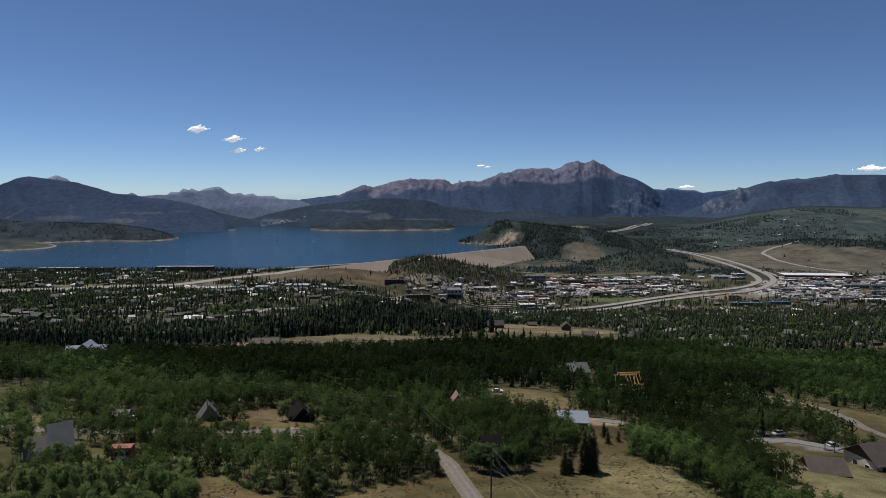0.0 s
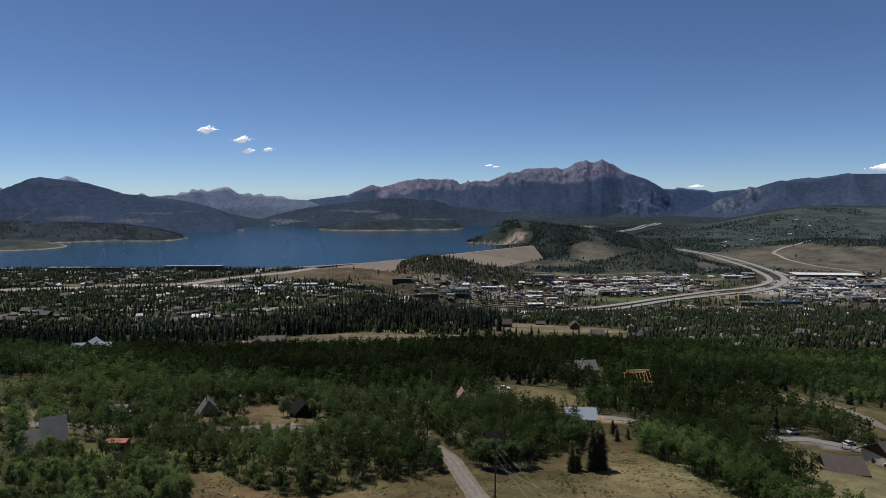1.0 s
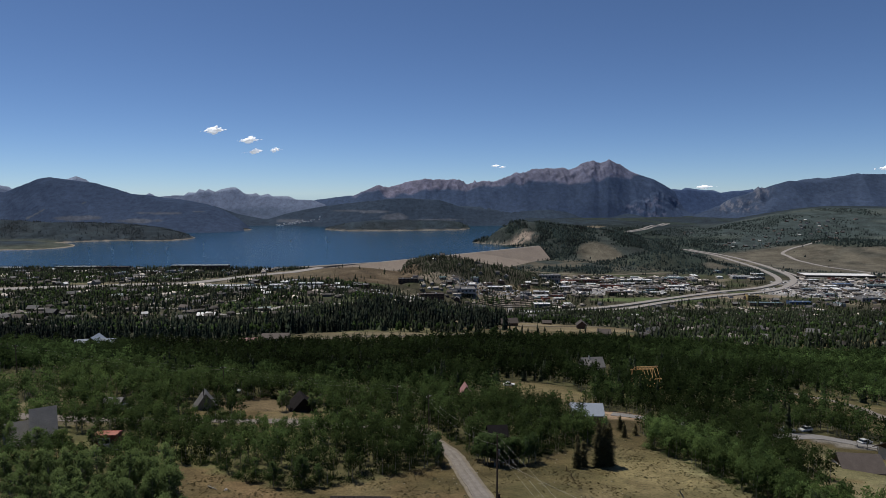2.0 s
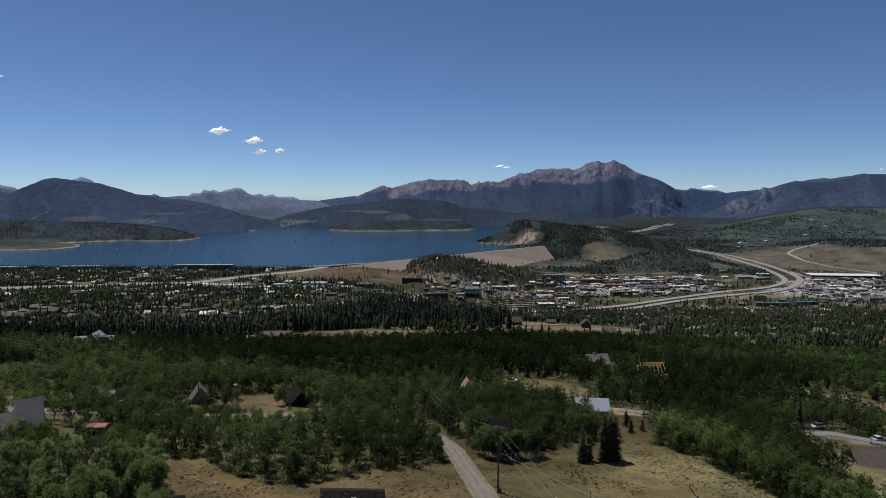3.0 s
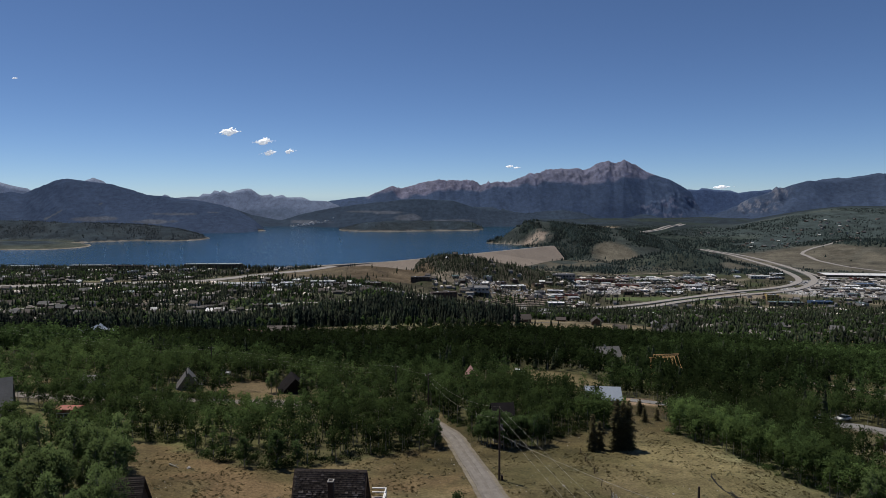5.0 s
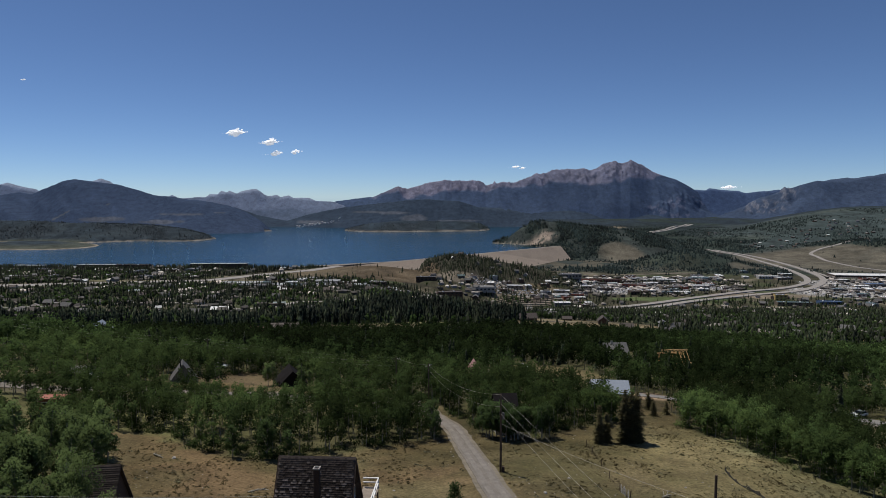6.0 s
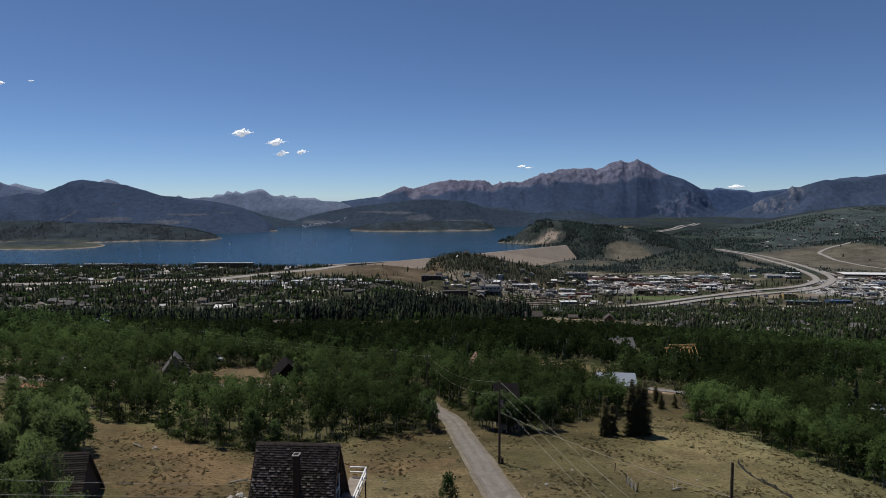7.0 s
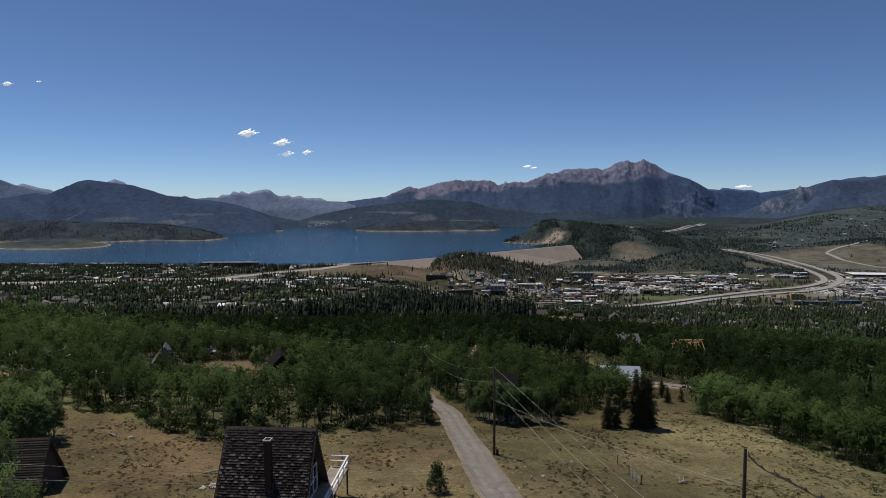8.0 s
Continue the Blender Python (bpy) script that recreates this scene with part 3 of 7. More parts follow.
    col = lay(col, np.clip(golden(x, y), 0, 1) * (0.6 + 0.4 * step(0.30, 0.5, f3 * 0.5 + f1 * 0.5)), (0.118, 0.106, 0.080))
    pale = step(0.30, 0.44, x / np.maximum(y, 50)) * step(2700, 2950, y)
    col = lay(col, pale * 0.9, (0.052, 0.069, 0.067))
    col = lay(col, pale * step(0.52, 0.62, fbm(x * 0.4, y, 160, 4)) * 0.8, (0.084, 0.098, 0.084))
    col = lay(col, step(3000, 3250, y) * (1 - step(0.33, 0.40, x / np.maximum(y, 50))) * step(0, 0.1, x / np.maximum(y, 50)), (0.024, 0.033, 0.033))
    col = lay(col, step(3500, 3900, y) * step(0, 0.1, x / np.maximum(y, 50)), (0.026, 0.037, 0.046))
    col = lay(col, inside(x + 30 * (f1 - 0.5), y, 740, 3560, 95, 50) * 0.9, (0.15, 0.125, 0.09))
    scarp = step(0.45, 0.75, bell(x, y, 262, 2590, 85, 70, 0))
    col = lay(col, scarp * step(0.3, 0.5, f2), (0.30, 0.24, 0.19))
    # shores and the lands across the lake, haze painted into their colours
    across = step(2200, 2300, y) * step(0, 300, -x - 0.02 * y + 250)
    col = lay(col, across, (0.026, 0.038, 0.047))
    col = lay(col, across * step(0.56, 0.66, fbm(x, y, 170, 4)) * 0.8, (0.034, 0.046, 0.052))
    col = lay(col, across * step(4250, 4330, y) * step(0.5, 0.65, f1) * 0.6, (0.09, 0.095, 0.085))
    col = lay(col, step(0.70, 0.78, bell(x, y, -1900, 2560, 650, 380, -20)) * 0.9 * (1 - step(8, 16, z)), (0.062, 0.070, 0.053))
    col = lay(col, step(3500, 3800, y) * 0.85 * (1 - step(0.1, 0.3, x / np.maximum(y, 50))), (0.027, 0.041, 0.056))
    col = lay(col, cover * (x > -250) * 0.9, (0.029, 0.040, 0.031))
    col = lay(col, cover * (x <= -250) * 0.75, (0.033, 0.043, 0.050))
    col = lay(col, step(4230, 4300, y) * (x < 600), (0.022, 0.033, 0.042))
    beach = (1 - step(0.6 + 2.2 * step(2400, 3600, y), 2.4 + 4.0 * step(2400, 3600, y), z)) * step(1660, 1720, y) * (z > -12)
    col = lay(col, (0.8 - 0.35 * step(2700, 3300, y)) * beach * (1 - step(1500, 1700, x)) * (1 - step(0.08, 0.16, x / np.maximum(y, 50))), (0.36, 0.30, 0.23))
    return np.clip(col, 0.01, 0.9)


LOTS = [(370, 1660, 120, 95, (0.30, 0.285, 0.27)), (560, 1690, 130, 50, (0.29, 0.275, 0.25)), (950, 1620, 170, 90, (0.31, 0.295, 0.275)), (1080, 1780, 190, 80, (0.30, 0.285, 0.265)), (-300, 1215, 210, 40, (0.30, 0.28, 0.25)), (70, 1490, 90, 40, (0.28, 0.265, 0.245)),
        (-400, 1500, 110, 90, (0.115, 0.092, 0.058)), (180, 1500, 80, 60, (0.16, 0.13, 0.085)), (470, 1500, 160, 30, (0.085, 0.11, 0.045)), (110, 765, 105, 62, (0.190, 0.152, 0.088)), (0, 770, 40, 40, (0.22, 0.18, 0.12)),
        (-80, 540, 62, 44, (0.150, 0.125, 0.075)), (-48, 622, 30, 22, (0.130, 0.125, 0.06)), (-600, 1290, 260, 26, (0.17, 0.15, 0.09)), (10, 1480, 110, 40, (0.20, 0.17, 0.13)), (690, 1560, 130, 40, (0.20, 0.165, 0.12))]


# ---- the ground sheet ----
def sheet(name, us, ys, at, height, mat, colour):
    """A relief over a grid in plan, with its soil colours."""
    u, y = np.meshgrid(us, ys)
    x = at(u, y)
    z = height(x, y)
    verts = np.stack([x, y, z], -1).reshape(-1, 3)
    rows, cols = u.shape
    i = (np.arange(rows - 1)[:, None] * cols + np.arange(cols - 1)[None, :]).ravel()
    me = array_mesh(name, verts, np.stack([i, i + 1, i + cols + 1, i + cols], -1), mat)
    tint = me.attributes.new("soil", "FLOAT_COLOR", "POINT")
    c = colour(verts[:, 0], verts[:, 1], verts[:, 2])
    tint.data.foreach_set("color", np.concatenate([c, np.ones((len(c), 1))], 1).astype(np.float32).ravel())
    me.polygons.foreach_set("use_smooth", [True] * len(me.polygons))
    return new(name, me)


rows_y = [-700.0]
while rows_y[-1] < 4930:
    q = rows_y[-1]
    rows_y.append(q + (40 if q < -60 else 2.2 + 0.0075 * max(q - 60, 0)))
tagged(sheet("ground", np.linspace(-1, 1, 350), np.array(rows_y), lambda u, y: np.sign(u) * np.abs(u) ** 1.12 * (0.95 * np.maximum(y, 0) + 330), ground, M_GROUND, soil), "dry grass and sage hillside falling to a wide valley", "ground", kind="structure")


def slope_colour(key, green, rock=(0.2, 0.19, 0.21), clearings=(), low=None, streaks=()):
    """Forest in lighter and darker stands, clearings and cut runs, bare rock below the crest and pale crags where the
    range has them; distance haze is mixed into these colours.
    """
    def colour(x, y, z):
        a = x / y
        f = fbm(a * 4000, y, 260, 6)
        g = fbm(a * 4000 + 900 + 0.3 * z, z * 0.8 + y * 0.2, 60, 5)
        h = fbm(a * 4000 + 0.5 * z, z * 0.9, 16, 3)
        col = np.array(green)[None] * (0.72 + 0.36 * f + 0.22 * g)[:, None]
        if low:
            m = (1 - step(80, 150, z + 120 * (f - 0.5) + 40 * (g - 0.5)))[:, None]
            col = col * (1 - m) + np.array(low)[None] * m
        for ca, cz, ra, rz in clearings:
            m = (0.85 * step(0.42, 0.62, np.exp(-((a - ca) / ra) ** 2 - ((z - cz) / rz) ** 2) * 0.8 + 0.8 * (f - 0.5) + 0.6 * (g - 0.5)))[:, None]
            col = col * (1 - m) + np.array((0.105, 0.116, 0.138))[None] * (0.7 + 0.6 * h)[:, None] * m
        for a0, z0, a1, z1, wide in streaks:
            q = np.clip((a - a0) / (a1 - a0), 0, 1)
            m = (0.75 * (np.abs(z - z0 - (z1 - z0) * q + 8 * (g - 0.5)) < wide) * (np.abs(a - (a0 + a1) / 2) < abs(a1 - a0) / 2))[:, None]
            col = col * (1 - m) + np.array((0.13, 0.14, 0.15))[None] * m
        m = rockiness(key, a, z, 70 * (f - 0.5) + 60 * (g - 0.5))
        for ca, cz, ra, rz in CRAGS.get(key, ()):
            near = np.exp(-((a - ca) / ra) ** 2 - ((z - cz) / rz) ** 2)
            m = np.where(near > 0.15, 0.5 * step(0.2, 0.6, near) * step(0.53, 0.62, 0.3 * g + 0.7 * h), m)
        warm = np.array(rock)[None] * (1 + np.array((0.03, -0.01, -0.02))[None] * step(0.10, -0.05, a)[:, None])
        bright = (0.50 + 0.55 * g + 0.55 * h)[:, None]
        return col * (1 - m[:, None]) + warm * bright * m[:, None]
    return colour


# the blue of distance haze is painted into every range's base colour
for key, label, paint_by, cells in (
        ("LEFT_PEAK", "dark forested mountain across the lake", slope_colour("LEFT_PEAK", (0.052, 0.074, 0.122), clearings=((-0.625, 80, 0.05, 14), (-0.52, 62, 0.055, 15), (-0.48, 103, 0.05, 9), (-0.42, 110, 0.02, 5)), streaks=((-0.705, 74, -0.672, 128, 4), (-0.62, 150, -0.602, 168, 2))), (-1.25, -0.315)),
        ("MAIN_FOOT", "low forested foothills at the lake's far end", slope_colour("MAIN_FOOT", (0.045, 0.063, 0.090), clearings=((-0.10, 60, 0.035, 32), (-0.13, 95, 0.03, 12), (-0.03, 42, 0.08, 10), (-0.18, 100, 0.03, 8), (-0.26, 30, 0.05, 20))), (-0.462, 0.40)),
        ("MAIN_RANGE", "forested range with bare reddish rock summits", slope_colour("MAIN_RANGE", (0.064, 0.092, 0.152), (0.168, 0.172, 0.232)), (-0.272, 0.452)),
        ("LEFT_FAR", "far range on the skyline, coloured pale with haze", slope_colour("LEFT_FAR", (0.200, 0.240, 0.325), low=(0.135, 0.172, 0.240)), (-1.25, -0.178)),
        ("GAP_RANGE", "far ridge in the gap between mountains, coloured haze-blue", slope_colour("GAP_RANGE", (0.074, 0.110, 0.195)), (0.298, 0.562)),
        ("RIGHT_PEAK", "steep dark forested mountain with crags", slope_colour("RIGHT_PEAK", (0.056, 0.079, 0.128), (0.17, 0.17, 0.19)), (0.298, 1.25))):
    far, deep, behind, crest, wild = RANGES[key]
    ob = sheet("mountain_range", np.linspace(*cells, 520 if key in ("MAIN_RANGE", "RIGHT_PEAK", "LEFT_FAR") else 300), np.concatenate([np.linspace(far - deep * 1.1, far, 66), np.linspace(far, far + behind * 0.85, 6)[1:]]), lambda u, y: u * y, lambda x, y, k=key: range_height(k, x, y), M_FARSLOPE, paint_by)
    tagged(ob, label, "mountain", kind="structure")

# ---- the lake and the dam ----
lake = Shape()
lake.add([(-4300, 1640, 0), (-900, 1684, 0), (-572, 1716, 0), (-252, 1900, 0), (48, 2216, 0), (318, 2508, 0), (360, 2760, 0), (420, 4600, 0), (-4300, 4600, 0)], [tuple(range(9))])
solid("water", lake, M_WATER, "wide deep blue mountain reservoir under light wind", "lake", "structure")


def ribbon(path, half, lift, steps, shape, tall=0.0, level=None, ragged=0.0):
    """A strip draped on the land along a smooth line, with sides that reach into the ground."""
    pts = [Vector((p[0], p[1], 0)) for p in path]
    pts = [pts[0] * 2 - pts[1]] + pts + [pts[-1] * 2 - pts[-2]]
    line = []
    for i in range(1, len(pts) - 2):
        for k in range(steps):
            q = k / steps
            a, b, c, d = pts[i - 1:i + 3]
            line.append(0.5 * ((2 * b) + (c - a) * q + (2 * a - 5 * b + 4 * c - d) * q * q + (3 * b - a - 3 * c + d) * q ** 3))
    line.append(pts[-2])
    vs = []
    for i, p in enumerate(line):
        w = (line[min(i + 1, len(line) - 1)] - line[max(i - 1, 0)]).normalized()
        s = Vector((w.y, -w.x, 0)) * half
        fray = [1 + ragged * (2.4 * float(fbm(p.x * 1.7 + 31 * k, p.y, 2.6, 3)) - 1.2) for k in (0, 1)] if ragged else (1, 1)
        e0, e1 = p - s * fray[0], p + s * fray[1]
        h0 = h1 = max(on(e0.x, e0.y), on(e1.x, e1.y), on(p.x, p.y)) if level is None else level
        h0, h1 = (on(e0.x, e0.y), on(e1.x, e1.y)) if half < 7.5 and level is None else (h0, h1)
        vs += [(e0.x, e0.y, h0 + lift), (e1.x, e1.y, h1 + lift), (e1.x, e1.y, h1 - 1.5 - tall), (e0.x, e0.y, h0 - 1.5 - tall)]
    fs = []
    for i in range(len(line) - 1):
        k = 4 * i
        fs += [(k, k + 1, k + 5, k + 4), (k + 1, k + 2, k + 6, k + 5), (k + 3, k, k + 4, k + 7)]
    shape.add(vs, fs)
    return line


CREST = [(-900, 1690), (-560, 1712), (-240, 1895), (60, 2210), (330, 2500)]
dam_body = Shape()
top, toe = [Vector((x, y, 6)) for x, y in CREST], []
for i, p in enumerate(top):
    w = (top[min(i + 1, 4)] - top[max(i - 1, 0)]).normalized()
    toe.append(p + Vector((w.y, -w.x, 0)) * (60, 60, 130, 185, 0)[i] + Vector((0, 0, -(10, 14, 46, 66, 66)[i])))
toe[4] += Vector((46, -110, 0))
for i in range(4):
    a, b, c, d = top[i], top[i + 1], toe[i + 1], toe[i]
    wet = Vector((-20, 20, -16))
    flat = Vector((-8, 8, 0))
    dam_body.add([a, b, c, d, a + flat, b + flat, a + wet, b + wet], [(0, 3, 2, 1), (0, 1, 5, 4), (4, 5, 7, 6)])
dam = solid("dam", dam_body, M_DAM, "long earth dam with a tan gravel face", "dam", "structure")
crest_road = Shape()
ribbon([(x - 4, y + 4) for x, y in CREST], 3, 0.06, 2, crest_road, level=6.0)
solid("road", crest_road, M_CONCRETE, "pale road along the crest of the dam", "road", "structure")

# ---- roads ----
for path, half, lift, mat, label in (
        (LANE, 2.1, 0.05, M_VERGE, "stony tan verge beside the lane"),
        (LANE, 1.5, 0.10, M_GRAVEL, "pale gravel lane with two worn wheel tracks"),
        ([(x - 0.70, y) for x, y in LANE], 0.40, 0.115, M_TRACK, "worn wheel track of the gravel lane"),
        ([(x + 0.70, y) for x, y in LANE], 0.40, 0.115, M_TRACK, "worn wheel track of the gravel lane"),
        (STREET, 2.6, 0.10, M_GRAVEL, "gravel street between the cabins"),
        (DRIVE, 3.0, 0.10, M_ASPHALT, "worn asphalt drive among aspens"),
        (BACK_ROAD, 2.2, 0.12, M_GRAVEL, "gravel back road with grassy verges"),
        ([(-70, 1345), (-200, 1120), (-330, 1010), (-470, 860), (-620, 800)], 4, 0.6, M_CONCRETE, "town street"),
        (BROAD_ROAD, 16, 0.6, M_CONCRETE, "broad pale road through the lakeside town"),
        ([(-420, 1270), (-250, 1225), (-120, 1260), (0, 1330)], 6, 0.6, M_ASPHALT, "town street"),
        (BACK_STREET, 5, 0.5, M_CONCRETE, "pale street between the houses"),
        ([(-520, 880), (-450, 862), (-380, 850), (-300, 800)], 4, 0.5, M_CONCRETE, "pale street between the houses"),
        (CREEK_TRACK, 4, 0.4, M_VERGE, "tan dirt track along the creek"),
        ([(-10, 1090), (60, 1150), (110, 1330), (118, 1420)], 6, 0.6, M_ASPHALT, "road up from the creek"),
        ([(20, 760), (70, 740), (140, 790), (190, 800)], 3, 0.4, M_VERGE, "dirt drive before the houses"),
        ([(370, 1830), (440, 1800), (560, 1745), (640, 1660), (690, 1600)], 7, 0.7, M_ASPHALT, "street through the outlet shops"),
        ([(700, 2010), (600, 1990), (460, 1960), (330, 1990), (200, 2060)], 6, 0.7, M_VERGE, "tan road below the dam"),
        ([(1577, 2724), (1468, 2638), (1376, 2595), (1308, 2535), (1298, 2467), (1288, 2366), (1278, 2201), (1298, 2105), (1341, 1947)], 6.5, 1.2, M_CONCRETE, "winding dirt road over a golden hill"),
        ([(1000, 1830), (1080, 1900), (1250, 1850), (1450, 1790)], 8, 0.7, M_ASPHALT, "frontage road"),
        ([(930, 1560), (900, 1660), (915, 1770)], 8, 0.9, M_ASPHALT, "ramp"),
        ([(1075, 2120), (1055, 1970), (1042, 1880), (1060, 1830), (1120, 1805), (1200, 1795)], 6, 0.9, M_CONCRETE, "pale freeway ramp"),
        ([(990, 1850), (940, 1750), (900, 1690), (832, 1583)], 6, 0.8, M_CONCRETE, "pale freeway ramp")):
    s = Shape()
    near = "lane" in label
    ribbon(path, half, lift, 40 if near else 10 if half < 6 else 8, s, ragged=(0.3 if half < 1 else 0.10) if near else 0.0)
    solid("road", s, mat, label, "road", "structure")
FREEWAY = [(120, 1300), (280, 1350), (380, 1398), (470, 1462), (560, 1522), (680, 1595), (780, 1642), (855, 1697), (922, 1778), (980, 1890), (1025, 2050), (1055, 2250), (1068, 2440), (1060, 2580), (1000, 2735)]
OUTER_WAY = [(120, 1288), (280, 1335), (380, 1382), (510, 1475), (681, 1569), (768, 1608), (842, 1657), (919, 1739), (986, 1842), (1033, 1970), (1075, 2200), (1090, 2421), (1075, 2574), (1010, 2730)]
INNER_WAY = [(115, 1316), (270, 1366), (370, 1416), (526, 1522), (676, 1618), (785, 1672), (868, 1738), (930, 1817), (978, 1942), (1017, 2132), (1034, 2287), (1044, 2456), (1040, 2590), (985, 2740)]
FAR_LEG = [(800, 3110), (815, 3160), (878, 3271), (987, 3395), (1100, 3562), (1182, 3670), (1260, 3800)]
for path, off in ((OUTER_WAY, 0), (INNER_WAY, 0), (FAR_LEG, -13), (FAR_LEG, 13)):
    moved = []
    for i, p in enumerate(path):
        w = Vector((path[min(i + 1, len(path) - 1)][0] - path[max(i - 1, 0)][0], path[min(i + 1, len(path) - 1)][1] - path[max(i - 1, 0)][1])).normalized()
        moved.append((p[0] + w.y * off, p[1] - w.x * off))
    s = Shape()
    ribbon(moved, 8.5, 2.2, 8, s)
    solid("road", s, M_CONCRETE, "pale concrete carriageway of a freeway", "freeway", "structure")


# ---- trees ----
def leaf_cards(rng, centres, sizes, per, leaf, flat=1.0, tri=False):
    """Small bent leaf sprays scattered round the ends of twigs; each spray is an island of two triangles."""
    n = len(centres) * per
    c = np.repeat(np.array(centres), per, 0) + rng.normal(0, 1, (n, 3)) * np.repeat(np.array(sizes), per)[:, None] * np.array([0.5, 0.5, 0.42])
    size = leaf * rng.uniform(0.6, 1.35, n)
    u, w = rng.normal(0, 1, (n, 3)), rng.normal(0, 1, (n, 3)) * [1, 1, flat]
    u /= np.linalg.norm(u, axis=1)[:, None]
    v = np.cross(u, w)
    v /= np.linalg.norm(v, axis=1)[:, None]
    u, v = u * size[:, None], v * (size * 0.68)[:, None]
    if tri:
        return np.stack([c - u - v * 0.7, c + u - v * 0.5, c + v * 1.3], 1).reshape(-1, 3), np.arange(3 * n).reshape(-1, 3)
    verts = np.stack([c - u, c - v * 0.9 - [0, 0, 0.02], c + u, c + v], 1).reshape(-1, 3)
    k = 4 * np.arange(n)[:, None]
    return verts, (k + np.array([[0, 1, 2, 0, 2, 3]])).reshape(-1, 3)


def with_core(rng, v, f, tall, inner, count, leaf):
    """Adds the dense foliage inside a crown to its outer leaves."""
    t, h = rng.uniform(0, 6.283, count), rng.uniform(0.30, 0.90, count)
    r = tall * inner * np.sqrt(rng.uniform(0, 1, count)) * (1 - np.abs(h - 0.58) * 1.6)
    tips = np.stack([r * np.cos(t), r * np.sin(t), tall * h], -1)
    v2, f2 = leaf_cards(rng, tips, [0.05] * count, 1, leaf, tri=True)
    return np.concatenate([v, v2]), np.concatenate([f, f2 + len(v)])


def aspen_plan(rng, tall):
    """Trunk line and the ends of the limbs of one aspen."""
    lean = rng.normal(0, 0.035, 2)
    trunk = [(lean[0] * h + 0.12 * math.sin(h * 0.7 + lean[1] * 30), lean[1] * h + 0.12 * math.cos(h * 0.6), h) for h in np.linspace(0, tall * 0.93, 7)]
    ends = []
    for k in range(int(17 + tall)):
        q = rng.uniform(0, 1) ** 0.85
        h = tall * (0.27 + 0.71 * q)
        bulge = 1 - ((q - 0.42) / 0.60) ** 2 if q > 0.42 else 1 - ((0.42 - q) / 0.55) ** 2
        reach = tall * 0.20 * math.sqrt(max(bulge, 0.03)) * rng.uniform(0.45, 1.05)
        t = rng.uniform(0, 6.283)
        ends.append((lean[0] * h + reach * math.cos(t), lean[1] * h + reach * math.sin(t), h))
    return trunk, ends


def near_aspen(seed, tall, leaves):
    rng = np.random.RandomState(seed)
    trunk, ends = aspen_plan(rng, tall)
    wood = Shape().tube(trunk, [0.13 * (1 - i / 7.5) * tall / 9 for i in range(7)], 6)
    for e in ends[::2]:
        foot = min(max(e[2] - 0.16 * tall - 0.4, 0.2 * tall), 0.9 * tall)
        i = min(int(foot / (tall * 0.93) * 6), 5)
        wood.tube([trunk[i], ((trunk[i][0] + e[0]) / 2, (trunk[i][1] + e[1]) / 2, (trunk[i][2] + e[2]) / 2 + 0.15), e], [0.045, 0.03, 0.012], 4)
    v, f = leaf_cards(rng, ends, [tall * 0.078] * len(ends), 58, 0.132, tri=True)
    v, f = with_core(rng, v, f, tall, 0.15, 200, 0.19)
    out, f = outward(v, f, (0, 0, 0.42 * tall), rough=0.10, rng=rng)
    crown = array_mesh("crown", v, f, leaves)
    soft_normals(crown, out)
    return wood.mesh("trunk", M_BARK), crown


def near_conifer(seed, tall, wide):
    rng = np.random.RandomState(seed)
    wood = Shape().tube([(0, 0, 0), (0.03, 0, tall * 0.5), (0, 0, tall * 0.97)], [0.2, 0.12, 0.02], 7)
    vs, fs = [], []
    whorls = int(tall * 2.1)
    for w in range(whorls):
        q = 0.05 + 0.95 * w / whorls
        r0 = wide * (1 - q) ** 0.48 * min(1, 0.6 + 3 * q) * rng.uniform(0.55, 1.15) + 0.15
        for b in range(11):
            t = 6.283 * (b + rng.uniform(-0.4, 0.4)) / 11 + w * 0.7
            r = r0 * rng.uniform(0.6, 1.15)
            ax = np.array([math.cos(t), math.sin(t), 0])
            side = np.array([-math.sin(t), math.cos(t), 0])
            h = tall * q
            for s in range(3):
                a, e = r * (0.15 + 0.28 * s), r * (0.15 + 0.28 * (s + 1.25))
                wd = 0.30 * r * (1 - 0.2 * s) + 0.08
                drop = rng.uniform(0.10, 0.30)
                k = len(vs)
                vs += [ax * a + [0, 0, h - a * drop + 0.1], ax * (a + e) / 2 + side * wd + [0, 0, h - (a + e) / 2 * drop - 0.12], ax * e + [0, 0, h - e * drop - 0.04], ax * (a + e) / 2 - side * wd + [0, 0, h - (a + e) / 2 * drop - 0.12]]
                fs += [(k, k + 1, k + 2), (k, k + 2, k + 3)]
    return wood.mesh("trunk", M_DARKBARK), array_mesh("crown", np.array(vs), np.array(fs), M_NEEDLE)


def grow(name, label, category, group, kinds, places, rng, low, high):
    """Single trees, copied with all their parts."""
    first = []
    for trunk, crown in kinds:
        tree = thing(name, label, category, Matrix.Identity(4), group)
        part("trunk", trunk, None, tree)
        part("crown", crown, None, tree)
        first.append(tree)
    used = set()
    for x, y in places:
        k = rng.randint(len(first))
        s = rng.uniform(low, high) * float(stature(np.array(x), np.array(y)))
        m = Matrix.LocRotScale((x, y, on(x, y) - 0.1), Euler((0, 0, rng.uniform(0, 6.283))), (1, 1, 1))
        if k in used:
            t = copy_thing(first[k], m)
        else:
            t, _ = first[k], used.add(k)
            t.matrix_basis = m
        t.scale = (s * rng.uniform(0.9, 1.1), s * rng.uniform(0.9, 1.1), s)


